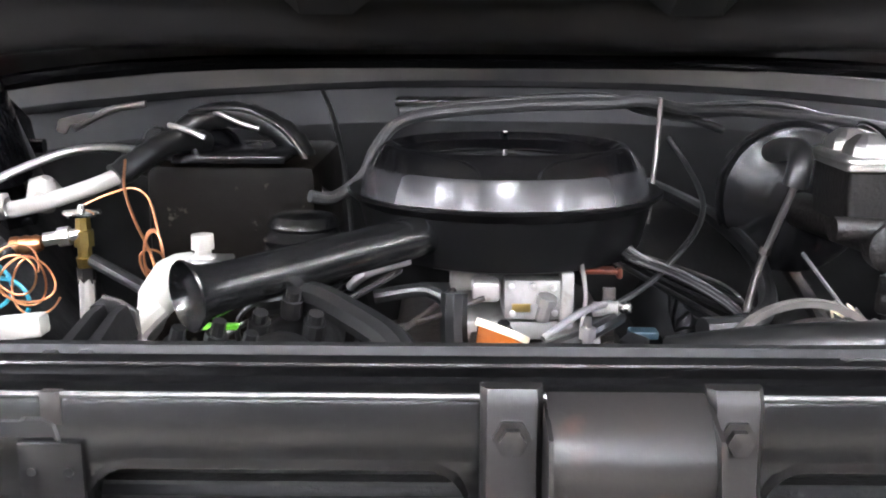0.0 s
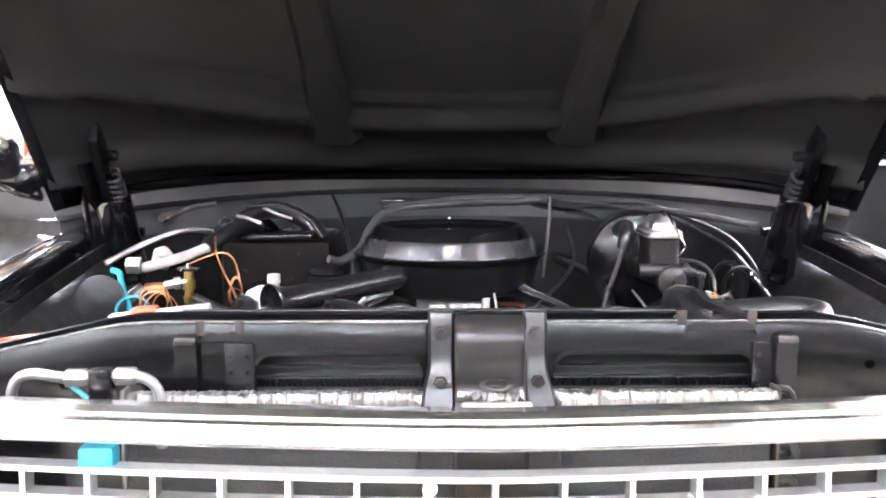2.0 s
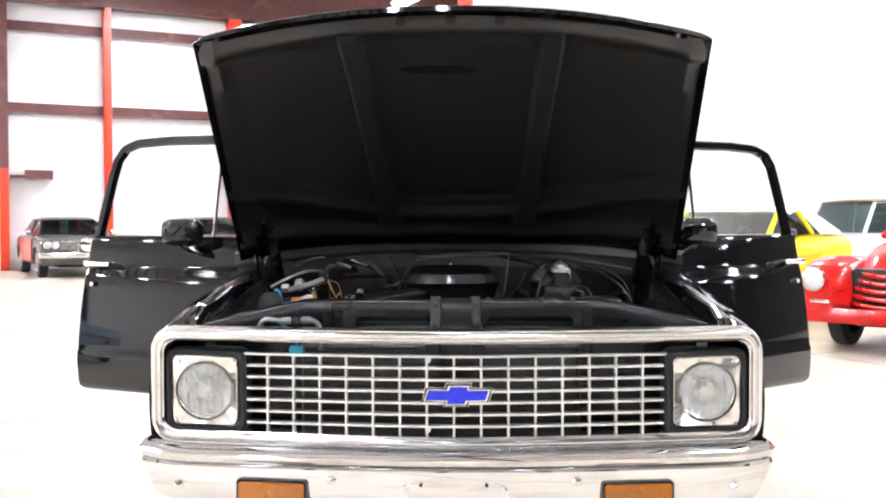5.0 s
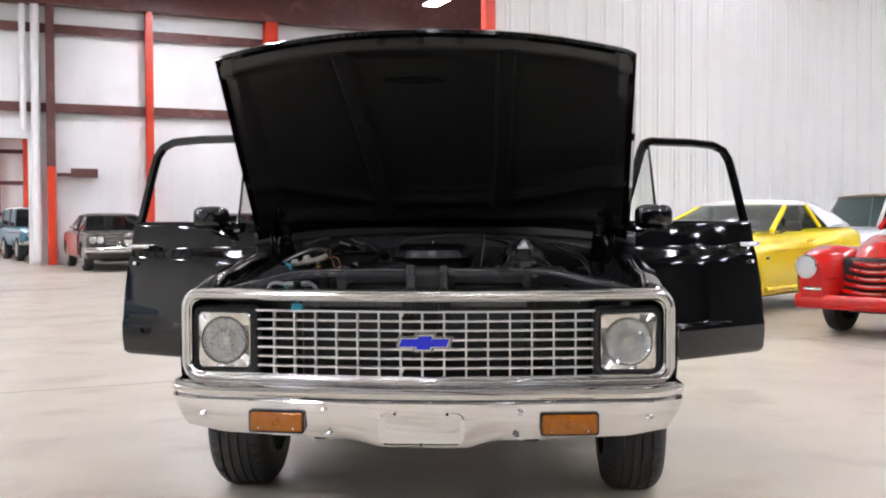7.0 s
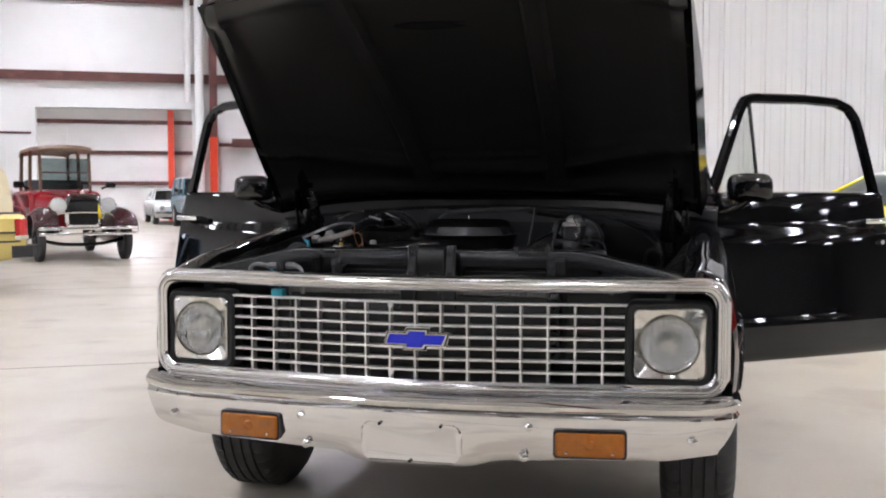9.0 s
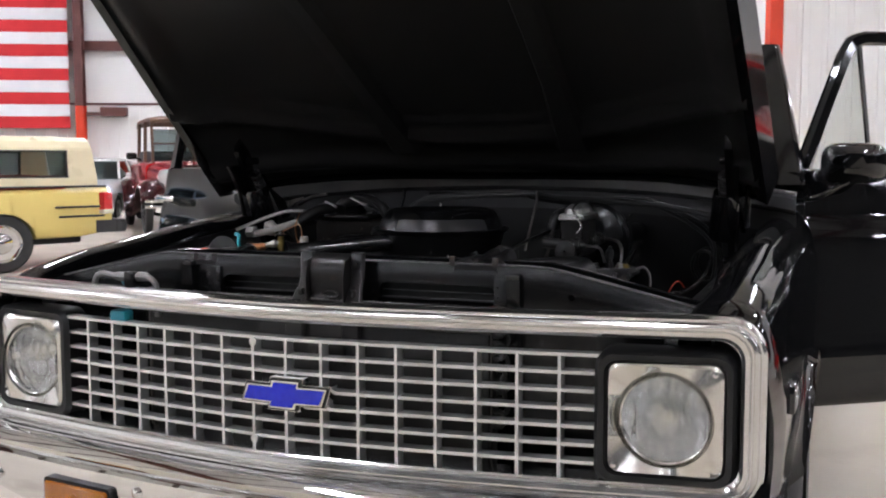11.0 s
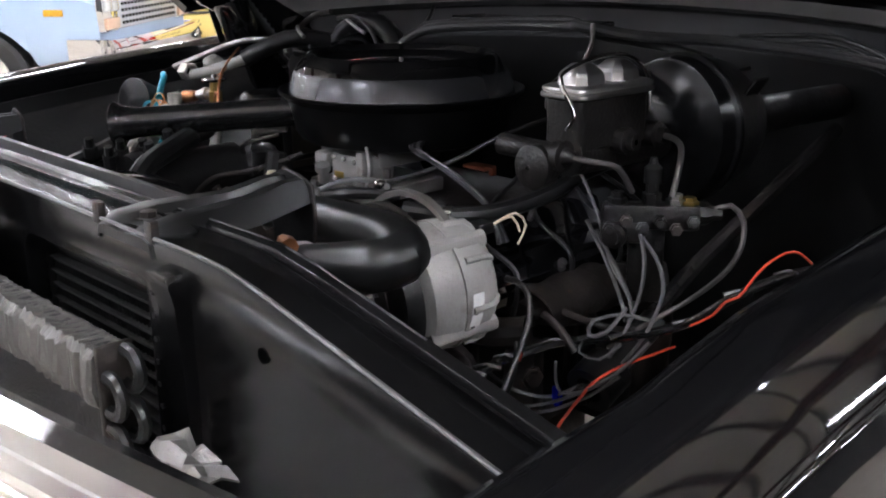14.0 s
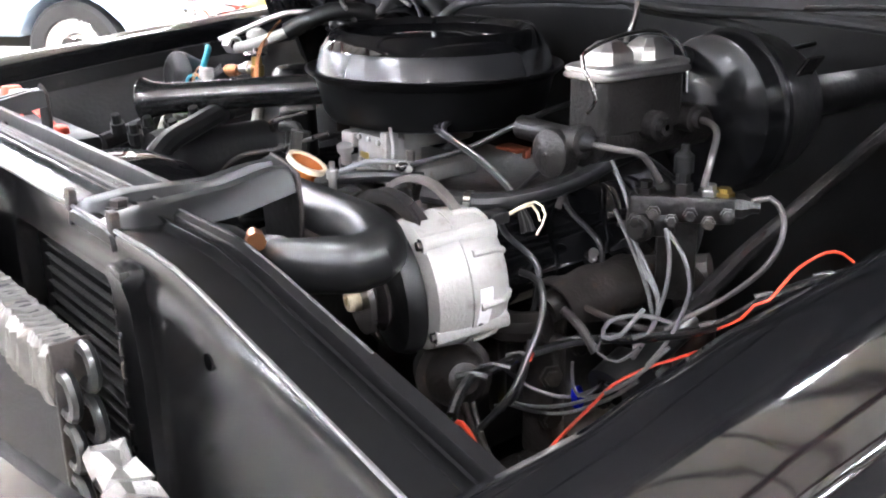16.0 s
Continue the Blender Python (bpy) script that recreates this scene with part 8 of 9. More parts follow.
def strip(ob, name, pts, r, mat, n=6):
    return part(name, tube(bmesh.new(), pts, r, n, smooth=len(pts) > 2), mat, ob)


def bumper_into(ob, y, z, w, h, mat, d=0.06, ends=0.25, s=-1):
    """A bar across the nose or tail, wrapped round at its ends."""
    pts = [(-w, y - s * ends, z), (-w + 0.02, y - s * 0.08, z), (-w + 0.14, y, z), (w - 0.14, y, z), (w - 0.02, y - s * 0.08, z), (w, y - s * ends, z)]
    P = curve_points(pts, 0.05)
    rings = []
    for p in P:
        rings.append([p + Vector((0, k[0] * d * s, k[1] * h)) for k in ((-0.5, -0.5), (0.3, -0.5), (0.5, -0.2), (0.5, 0.2), (0.3, 0.5), (-0.5, 0.5))])
    b = loft(bmesh.new(), rings, cap=True)
    return part("bumper", b, mat, ob)


def mirror_into(ob, p, mat, s=1):
    b = bmesh.new()
    box(b, p, (0.18, 0.1, 0.12), 0.035)
    tube(b, [(p[0] - s * 0.06, p[1], p[2] - 0.03), (p[0] - s * 0.16, p[1] + 0.02, p[2] - 0.07)], 0.02, 8, smooth=False)
    return part("mirror", b, mat, ob)


def body_into(ob, mat, name="body", **k):
    return part(name, shell(bmesh.new(), **k), mat, ob, smooth=40)


def all_wheels(ob, fa, ra, track, r, w, style, mat):
    for y in (fa, ra):
        for s in (1, -1):
            wheel_into(ob, s * track / 2, y, r, w, style, mat)


def liner_into(ob, y0, y1, w, z0, z1):
    b = bmesh.new()
    box(b, (0, (y0 + y1) / 2, (z0 + z1) / 2), (w * 2, y1 - y0, z1 - z0), 0.03)
    part("underbody", b, MATTE, ob)


def yellow_convertible():
    ob = thing("convertible_car", "bright yellow sports convertible with a raised white canvas top", "car", car_at(2.56, 9.45, (-0.63, -0.77), 1.08) @ Matrix.Scale(1.14, 4))
    fa, ra = 0.95, 3.55
    body_into(ob, YELLOW, y0=0.0, y1=4.62, width=lambda y: table(y, (0, 0.62), (0.25, 0.82), (0.8, 0.91), (2.4, 0.9), (3.6, 0.93), (4.4, 0.86), (4.62, 0.78)),
              top=lambda y: table(y, (0, 0.66), (0.2, 0.76), (0.9, 0.87), (1.6, 0.94), (2.6, 0.95), (3.6, 1.02), (4.4, 1.03), (4.62, 0.98)),
              sill=lambda y: table(y, (0, 0.3), (0.4, 0.2), (4.0, 0.22), (4.62, 0.35)), arches=((fa, 0.36), (ra, 0.36)), edge=0.09)
    greenhouse(ob, (1.8, 2.6, 3.4, 4.1), 0.78, 0.58, (0.96, 1.02), 1.36, WHITETOP, YELLOW, posts=(3.2,), rear=0.06, rearpane=False)
    pane(ob, "rear_window", [(-0.5, 3.87, 1.1), (0.5, 3.87, 1.1), (0.45, 3.55, 1.28), (-0.45, 3.55, 1.28)], CARGLASS)
    rows = [[(x * lerp(0.58, 0.8, v) / 0.8, lerp(3.35, 4.15, v), lerp(1.34, 1.02, v ** 1.3)) for x in (-0.8, -0.7, -0.4, 0, 0.4, 0.7, 0.8)] for v in (0, 0.2, 0.4, 0.6, 0.8, 1)]
    part("soft_top_rear", sheet(bmesh.new(), rows, 0.02), WHITETOP, ob)
    for s in (1, -1):
        rows = [[(s * lerp(lerp(0.575, 0.79, v), 0.79, u), lerp(lerp(3.23, 4.15, v), lerp(3.45, 4.15, v), u), lerp(lerp(1.33, 1.02, v ** 1.3), 1.0, u)) for u in (0, 0.33, 0.67, 1)] for v in (0, 0.2, 0.4, 0.6, 0.8, 1)]
        part("soft_top_side", sheet(bmesh.new(), rows, 0.02, (-s, 0, 0)), WHITETOP, ob)
        mirror_into(ob, (s * 0.95, 2.0, 1.02), BLACKTRIM, s)
        b = bmesh.new()
        box(b, (s * 0.6, 0.14, 0.66), (0.34, 0.1, 0.13), 0.035, Matrix.Rotation(radians(-s * 22), 4, "Z"))
        part("headlamp", b, material_once("lamp_glass", (0.75, 0.77, 0.76), 0.08), ob)
        b = bmesh.new()
        box(b, (s * 0.92, 2.6, 0.84), (0.03, 0.2, 0.04), 0.012)
        part("door_handle", b, YELLOW, ob)
        strip(ob, "side_crease", [(s * 0.925, 1.45, 0.74), (s * 0.93, 2.6, 0.77), (s * 0.94, 3.3, 0.82)], 0.012, YELLOW)
        b = bmesh.new()
        box(b, (s * 0.915, 1.42, 0.66), (0.02, 0.07, 0.03), 0.006)
        part("fender_badge", b, BLACKTRIM, ob)
        strip(ob, "sill_strip", [(s * 0.9, 1.4, 0.3), (s * 0.9, 3.1, 0.3)], 0.03, YELLOW)
    b = bmesh.new()
    box(b, (0, 0.02, 0.55), (0.85, 0.06, 0.12), 0.03)
    part("grille", b, BLACKTRIM, ob)
    all_wheels(ob, fa, ra, 1.56, 0.325, 0.24, "spokes", ALU)
    liner_into(ob, 0.5, 4.2, 0.5, 0.2, 0.6)


def red_forties_car():
    ob = thing("forties_car", "bright red 1940s car with horizontal chrome grille bars", "car", car_at(4.6, 7.1, (-0.68, -0.73), 0.85))
    fa, ra = 0.85, 3.6
    body_into(ob, REDP, y0=0.25, y1=4.9, width=lambda y: table(y, (0.25, 0.36), (0.8, 0.5), (1.8, 0.74), (3.4, 0.8), (4.9, 0.55)),
              top=lambda y: table(y, (0.25, 0.86), (0.5, 1.0), (1.0, 1.1), (1.9, 1.16), (3.6, 1.15), (4.6, 0.95), (4.9, 0.7)), sill=lambda y: 0.38, edge=0.16)
    for s in (1, -1):
        body_into(ob, REDP, "fender", y0=0.0, y1=1.9, cx=s * 0.62, width=lambda y: table(y, (0, 0.13), (0.15, 0.25), (0.5, 0.3), (1.3, 0.28), (1.9, 0.2)),
                  top=lambda y: table(y, (0, 0.78), (0.15, 0.9), (0.5, 0.97), (1.0, 0.95), (1.9, 0.62)), sill=lambda y: table(y, (0, 0.42), (0.4, 0.34), (1.9, 0.34)), arches=((fa, 0.38),), edge=0.14)
        body_into(ob, REDP, "fender", y0=2.9, y1=4.8, cx=s * 0.66, width=lambda y: table(y, (2.9, 0.16), (3.3, 0.27), (4.2, 0.26), (4.8, 0.12)),
                  top=lambda y: table(y, (2.9, 0.6), (3.4, 0.92), (4.0, 0.9), (4.8, 0.5)), sill=lambda y: 0.34, arches=((ra, 0.36),), edge=0.14)
        car_lamp(ob, (s * 0.66, -0.035, 0.75), 0.115, (s * 0.05, -1, 0.0))
        b = bmesh.new()
        box(b, (s * 0.6, 0.0, 0.52), (0.2, 0.05, 0.035), 0.012)
        part("parking_lamp", b, CHROME, ob)
    for i in range(6):
        z = 0.42 + i * 0.075
        w = 0.5 - 0.028 * i
        y = 0.1 + 0.012 * i
        b = bmesh.new()
        P = curve_points([(-w, y + 0.16, z + 0.02), (-w * 0.6, y + 0.02, z), (0, y - 0.06, z - 0.02), (w * 0.6, y + 0.02, z), (w, y + 0.16, z + 0.02)], 0.06)
        loft(b, [[p + Vector((0, a, c)) for a, c in ((0.03, -0.026), (-0.015, -0.02), (-0.02, 0.0), (-0.015, 0.02), (0.03, 0.026))] for p in P], cap=True)
        bar = part("grille_bar", b, REDP, ob)
        strip(bar, "chrome_edge", [p + Vector((0, -0.022, 0.006)) for p in P[::3]] + [P[-1] + Vector((0, -0.022, 0.006))], 0.008, CHROME)
    b = bmesh.new()
    box(b, (0, 0.3, 0.6), (0.78, 0.2, 0.5), 0.04)
    part("grille_backing", b, MATTE, ob)
    b = bmesh.new()
    rows = [[(x, y, table(y, (0.3, 0.9), (0.5, 1.005), (1.0, 1.105), (1.7, 1.16)) - 0.12 * x * x + 0.006) for x in (-0.3, -0.2, -0.1, 0, 0.1, 0.2, 0.3)] for y in (0.9, 1.0, 1.2, 1.4, 1.7)]
    part("hood_panel", sheet(b, rows, 0.004), WHITEP, ob, "white panel on the hood")
    part("hood_ornament", tube(bmesh.new(), [(0, 0.42, 1.0), (0, 0.7, 1.07), (0, 1.0, 1.12)], 0.014, 8), CHROME, ob)
    bumper_into(ob, 0.07, 0.38, 0.82, 0.15, REDP, 0.12, 0.4)
    greenhouse(ob, (1.85, 2.2, 3.3, 4.1), 0.68, 0.55, (1.14, 1.05), 1.62, REDP, REDP, posts=(2.8,), crown=0.1)
    all_wheels(ob, fa, ra, 1.36, 0.35, 0.17, "cap", CHROME)
    liner_into(ob, 0.4, 4.4, 0.42, 0.25, 0.6)


def roof_lamp_car():
    ob = thing("vintage_sedan", "white vintage sedan with a brown vinyl roof and chrome roof lamp", "car", car_at(6.6, 15.0, (-0.93, -0.37), 0.9))
    fa, ra = 0.9, 3.8
    body_into(ob, WHITEP, y0=0.0, y1=5.0, width=lambda y: table(y, (0, 0.6), (0.3, 0.82), (4.6, 0.84), (5.0, 0.7)), top=lambda y: table(y, (0, 0.85), (0.3, 1.02), (1.6, 1.12), (4.0, 1.12), (5.0, 0.95)),
              sill=lambda y: 0.33, arches=((fa, 0.4), (ra, 0.4)), edge=0.12)
    greenhouse(ob, (1.0, 1.3, 4.4, 4.7), 0.74, 0.66, 1.12, 1.76, BROWNTOP, WHITEP, posts=(2.1, 3.1))
    b = bmesh.new()
    rows = [[(s, y, 1.6) for y in (0.95, 2, 3, 4, 4.5)] for s in (-0.7, 0.7)]
    for s in (1, -1):
        strip(ob, "drip_rail", [(s * 0.68, 1.28, 1.655), (s * 0.68, 4.42, 1.655)], 0.014, CHROME)
        strip(ob, "side_moulding", [(s * 0.845, 0.5, 0.85), (s * 0.845, 4.6, 0.85)], 0.014, CHROME)
        car_lamp(ob, (s * 0.55, 0.0, 0.78), 0.1)
    b.free()
    b = bmesh.new()
    lathe(b, (0.35, 2.2, 1.88), (-0.3, -0.9, 0), [(-0.16, 0.01), (-0.12, 0.06), (-0.04, 0.1), (0.02, 0.11), (0.02, 0.09), (-0.03, 0.02)], 20)
    cyl(b, (0.35, 2.2, 1.72), (0.35, 2.2, 1.82), 0.02)
    part("roof_lamp", b, CHROME, ob)
    bumper_into(ob, -0.1, 0.48, 0.88, 0.13, CHROME)
    all_wheels(ob, fa, ra, 1.45, 0.35, 0.19, "cap", CHROME)
    liner_into(ob, 0.4, 4.6, 0.45, 0.22, 0.6)


def sixties_coupe(x, y, nose, flank, label):
    ob = thing("coupe", label, "car", car_at(x, y, nose, 0.95) @ Matrix.Scale(1.12, 4))
    fa, ra = 0.85, 3.6
    body_into(ob, SILVERP, y0=0.0, y1=4.75, width=lambda y: table(y, (0, 0.8), (0.15, 0.88), (1.0, 0.91), (3.8, 0.92), (4.75, 0.82)), top=lambda y: table(y, (0, 0.78), (0.1, 0.86), (1.4, 0.93), (3.6, 0.96), (4.75, 0.88)),
              sill=lambda y: table(y, (0, 0.4), (0.3, 0.26), (4.3, 0.27), (4.75, 0.42)), arches=((fa, 0.36), (ra, 0.36)), edge=0.06)
    if flank:
        for s in (1, -1):
            rows = [[(s * (0.925 + 0.004 * (0.3 < z < 0.8)), yy, z) for z in (0.34, 0.5, 0.7, 0.85)] for yy in (1.28, 1.8, 2.4, 3.1)]
            part("flank_panel", sheet(bmesh.new(), rows, 0.012, (-s, 0, 0)), ORANGEP, ob, "red-orange door panel")
    greenhouse(ob, (1.5, 2.05, 3.1, 3.8), 0.74, 0.6, 0.93, 1.35, SILVERP, SILVERP, posts=(2.75,))
    for s in (1, -1):
        for k in (0.6, 0.76):
            car_lamp(ob, (s * k, -0.01, 0.72), 0.075)
        b = bmesh.new()
        box(b, (s * 0.5, -0.03, 0.47), (0.16, 0.03, 0.05), 0.01)
        part("parking_lamp", b, CREAM, ob)
        mirror_into(ob, (s * 0.95, 1.75, 0.98), CHROME, s)
    b = bmesh.new()
    for i in range(7):
        box(b, (0, -0.01, 0.62 + i * 0.03), (1.0, 0.04, 0.01), 0.003)
    part("grille", b, DULLCHROME, ob)
    b = bmesh.new()
    lathe(b, (0.05, -0.06, 0.72), (0, -1, 0), [(0, 0.16), (0.03, 0.15), (0.045, 0.1), (0.05, 0)], 24)
    part("emblem", b, CHROME, ob)
    bumper_into(ob, -0.06, 0.5, 0.9, 0.11, CHROME)
    all_wheels(ob, fa, ra, 1.52, 0.33, 0.2, "spokes", ALU)
    liner_into(ob, 0.3, 4.4, 0.5, 0.22, 0.6)


def vintage_tourer():
    ob = thing("vintage_car", "deep red vintage car with dark fenders and bright radiator shell", "car", car_at(-9.76, 12.75, (0.71, -0.7), 0.0) @ Matrix.Scale(1.08, 4))
    # hood and tub
    body_into(ob, DARKRED, "hood", y0=-0.02, y1=1.15, width=lambda y: table(y, (-0.02, 0.29), (0.4, 0.42), (1.15, 0.56)), top=lambda y: table(y, (-0.02, 1.06), (1.15, 1.17)), sill=lambda y: 0.58, edge=0.1)
    body_into(ob, DARKRED, "body", y0=1.15, y1=3.4, width=lambda y: table(y, (1.15, 0.57), (1.5, 0.63), (2.8, 0.66), (3.4, 0.6)), top=lambda y: table(y, (1.15, 1.17), (1.6, 1.2), (3.4, 1.18)), sill=lambda y: 0.5, edge=0.05)
    b = bmesh.new()
    out = rounded(-0.29, 0.29, 0.55, 1.12, 0.12)
    inn = rounded(-0.235, 0.235, 0.6, 1.02, 0.06)
    loft(b, [[(x, -0.02, z) for x, z in out], [(x, -0.11, z) for x, z in out], [(x, -0.12, z) for x, z in inn], [(x, -0.06, z) for x, z in inn]], loop=True)
    part("radiator_shell", b, CHROME, ob)
    b = bmesh.new()
    box(b, (0, -0.07, 0.81), (0.49, 0.03, 0.44), 0.01)
    core = part("radiator_core", b, MATTE, ob)
    for i in range(11):
        part("core_strip", box(bmesh.new(), (-0.2 + i * 0.04, -0.09, 0.81), (0.008, 0.012, 0.42)), MATTE, core)
    part("radiator_cap", lathe(bmesh.new(), (0, -0.06, 1.12), (0, 0, 1), [(0, 0.04), (0.03, 0.045), (0.05, 0.03), (0.06, 0)], 16), CHROME, ob)
    for s in (1, -1):
        car_lamp(ob, (s * 0.4, -0.12, 0.93), 0.125, (0, -1, 0), 0.12)
        # swept fender over the wheel, running down into the board
        arc = [(-0.4, 0.62), (-0.36, 0.74), (-0.2, 0.86), (0.05, 0.9), (0.3, 0.84), (0.55, 0.66), (0.8, 0.46), (1.05, 0.36), (2.2, 0.34)]
        rows = [[(s * x, y, z - 0.09 * ((x - 0.62) / 0.2) ** 2 * (1 if x > 0.62 else 0.5)) for x in (0.44, 0.52, 0.62, 0.72, 0.8, 0.83)] for y, z in arc]
        part("fender", sheet(bmesh.new(), rows, 0.02), FENDERRED, ob, "very dark red swept fender")
        arc = [(2.15, 0.4), (2.25, 0.66), (2.5, 0.85), (2.75, 0.88), (3.0, 0.8), (3.25, 0.55)]
        rows = [[(s * x, y, z - 0.09 * ((x - 0.66) / 0.2) ** 2 * (1 if x > 0.66 else 0.5)) for x in (0.52, 0.6, 0.66, 0.74, 0.82, 0.85)] for y, z in arc]
        part("fender", sheet(bmesh.new(), rows, 0.02), FENDERRED, ob, "very dark red rear fender")
        beam(ob, "windscreen_post", (s * 0.42, 1.3, 1.15), (s * 0.42, 1.4, 1.93), (0.05, 0.05), TANTOP)
        beam(ob, "roof_post", (s * 0.44, 2.3, 1.15), (s * 0.42, 2.3, 1.93), (0.05, 0.06), TANTOP)
        beam(ob, "roof_post", (s * 0.44, 3.3, 1.15), (s * 0.42, 3.25, 1.93), (0.05, 0.06), TANTOP)
        b = bmesh.new()
        box(b, (s * 0.45, 0.35, 0.5), (0.05, 1.4, 0.12), 0.015)
        part("frame_rail", b, BLACK, ob)
        mirror_into(ob, (s * 0.78, 1.3, 1.28), BLACK, s)
    for z in (0.47, 0.56):
        bumper_into(ob, -0.6, z, 0.78, 0.045, CHROME, 0.02, 0.05)
    for x in (-0.45, 0, 0.45):
        b = bmesh.new()
        box(b, (x, -0.6, 0.515), (0.06, 0.03, 0.16), 0.008)
        part("bumper_clamp", b, CHROME, ob)
    for x in (-0.45, 0.45):
        part("bumper_iron", tube(bmesh.new(), [(x, -0.58, 0.51), (x, -0.3, 0.5), (x, 0.0, 0.5)], 0.02, 8), BLACK, ob)
    part("lamp_bar", tube(bmesh.new(), [(-0.55, -0.08, 0.74), (-0.3, -0.1, 0.8), (0.3, -0.1, 0.8), (0.55, -0.08, 0.74)], 0.016, 8), CHROME, ob)
    part("axle", tube(bmesh.new(), [(-0.66, 0.0, 0.36), (-0.3, 0, 0.28), (0.3, 0, 0.28), (0.66, 0, 0.36)], 0.03, 8), BLACK, ob)
    pane(ob, "windscreen", [(-0.4, 1.3, 1.2), (0.4, 1.3, 1.2), (0.4, 1.4, 1.75), (-0.4, 1.4, 1.75)], CARGLASS)
    beam(ob, "windscreen_rail", (-0.42, 1.35, 1.5), (0.42, 1.35, 1.5), (0.025, 0.025), CHROME)
    rows = [[(0.46 * math.sin(math.pi * (k / 10 - 0.5)), y, 1.93 + 0.06 * math.cos(math.pi * (k / 10 - 0.5)) + dz) for k in range(11)] for y, dz in ((1.22, -0.06), (1.3, 0), (2.2, 0.02), (3.2, 0), (3.35, -0.08))]
    part("roof", sheet(bmesh.new(), rows, 0.05), TANTOP, ob, "brown timber-framed roof")
    b = bmesh.new()
    box(b, (0, 2.4, 1.1), (1.05, 0.16, 0.55), 0.06, Matrix.Rotation(radians(-12), 4, "X"))
    part("seat", b, SEATS, ob)
    all_wheels(ob, 0.0, 2.7, 1.38, 0.36, 0.12, "wire", BLACKTRIM)


def yellow_pickup():
    nose = Vector((-0.42, -0.907)).normalized()
    left = Vector((-nose.y, nose.x))
    c = Vector((-7.9, 6.65)) - left * 0.7 + nose * 2.5
    ob = thing("small_pickup", "pale yellow compact pickup with a cream cap and black mouldings", "pickup truck", car_at(c.x, c.y, (nose.x, nose.y), 0.75) @ Matrix.Diagonal((1, 1, 0.95, 1)))
    fa, ra = 0.75, 3.25
    body_into(ob, PALEYELLOW, y0=0.0, y1=4.6, width=lambda y: table(y, (0, 0.74), (0.2, 0.82), (3.8, 0.83), (4.45, 0.8), (4.6, 0.72)), top=lambda y: table(y, (0, 0.86), (0.3, 0.95), (1.3, 1.0), (1.5, 1.03), (4.6, 1.03)),
              sill=lambda y: table(y, (0, 0.42), (0.4, 0.35), (4.2, 0.4), (4.6, 0.46)), arches=((fa, 0.4), (ra, 0.4)), edge=0.045)
    greenhouse(ob, (1.3, 1.72, 2.25, 2.4), 0.76, 0.64, 1.03, 1.56, PALEYELLOW, PALEYELLOW, posts=(), seats=REDSEATS)
    # cap over the bed, with its long window
    out = rounded(-0.78, 0.78, 1.035, 1.68, 0.13)
    rings = []
    for y, k, dz in ((2.45, 0.96, -0.02), (2.5, 1, 0), (4.2, 1, 0), (4.3, 0.99, -0.03), (4.52, 0.96, -0.3)):
        rings.append([(x * k, y, min(z + dz if z > 1.3 else z, 1.68)) for x, z in out])
    for s in (1, -1):
        b = bmesh.new()
        zz = ((1.04, 0.785, 0), (1.12, 0.78, 0), (1.155, 0.776, 1), (1.48, 0.755, 1), (1.52, 0.745, 0), (1.6, 0.7, 0), (1.65, 0.6, 0))
        for i in range(len(zz) - 1):
            a, c = zz[i], zz[i + 1]
            for u0, u1 in ((2.45, 2.62), (2.62, 4.05), (4.05, 4.4)):
                if a[2] and c[2] and u0 == 2.62:
                    continue
                t0 = u1 - (0.16 * max(0, a[0] - 1.2) if u1 > 4.2 else 0)
                t1 = u1 - (0.16 * max(0, c[0] - 1.2) if u1 > 4.2 else 0)
                sheet(b, [[(s * a[1], u0, a[0]), (s * a[1], t0, a[0])], [(s * c[1], u0, c[0]), (s * c[1], t1, c[0])]], 0.03, (-s, 0, 0))
        side = part("cap_side", b, CREAMCAP, ob, "cream cap side")
        pane(side, "side_window", [(s * 0.77, 2.62, 1.155), (s * 0.77, 4.05, 1.155), (s * 0.75, 4.05, 1.48), (s * 0.75, 2.62, 1.48)], CAPGLASS)
        for u in (2.64, 3.2, 4.03):
            beam(side, "window_post", (s * 0.778, u, 1.15), (s * 0.757, u, 1.485), (0.02, 0.04), BLACKTRIM, 0.004)
        for z in (1.157, 1.478):
            beam(side, "window_rail", (s * lerp(0.779, 0.757, (z - 1.15) / 0.33), 2.62, z), (s * lerp(0.779, 0.757, (z - 1.15) / 0.33), 4.05, z), (0.02, 0.02), BLACKTRIM, 0.004)
        for z, y0, y1 in ((0.78, 3.86, 4.4), (0.66, 3.9, 4.45), (0.78, 1.2, 2.95), (0.66, 1.2, 2.95)):
            strip(ob, "side_moulding", [(s * 0.838, y0, z), (s * 0.838, y1, z)], 0.014, BLACKTRIM)
        strip(ob, "belt_strip", [(s * 0.8, 1.4, 1.03), (s * 0.8, 2.9, 1.035), (s * 0.79, 4.5, 1.035)], 0.014, BLACKTRIM)
        b = bmesh.new()
        box(b, (s * 0.775, 4.5, 0.82), (0.1, 0.18, 0.28), 0.03, Matrix.Rotation(radians(s * 28), 4, "Z"))
        tl = part("tail_lamp", b, TAILRED, ob, "red tail lamp")
        b = bmesh.new()
        box(b, (s * 0.782, 4.5, 0.71), (0.1, 0.184, 0.06), 0.02, Matrix.Rotation(radians(s * 28), 4, "Z"))
        part("reversing_lens", b, CREAM, tl)
        car_lamp(ob, (s * 0.6, 0.0, 0.74), 0.09)
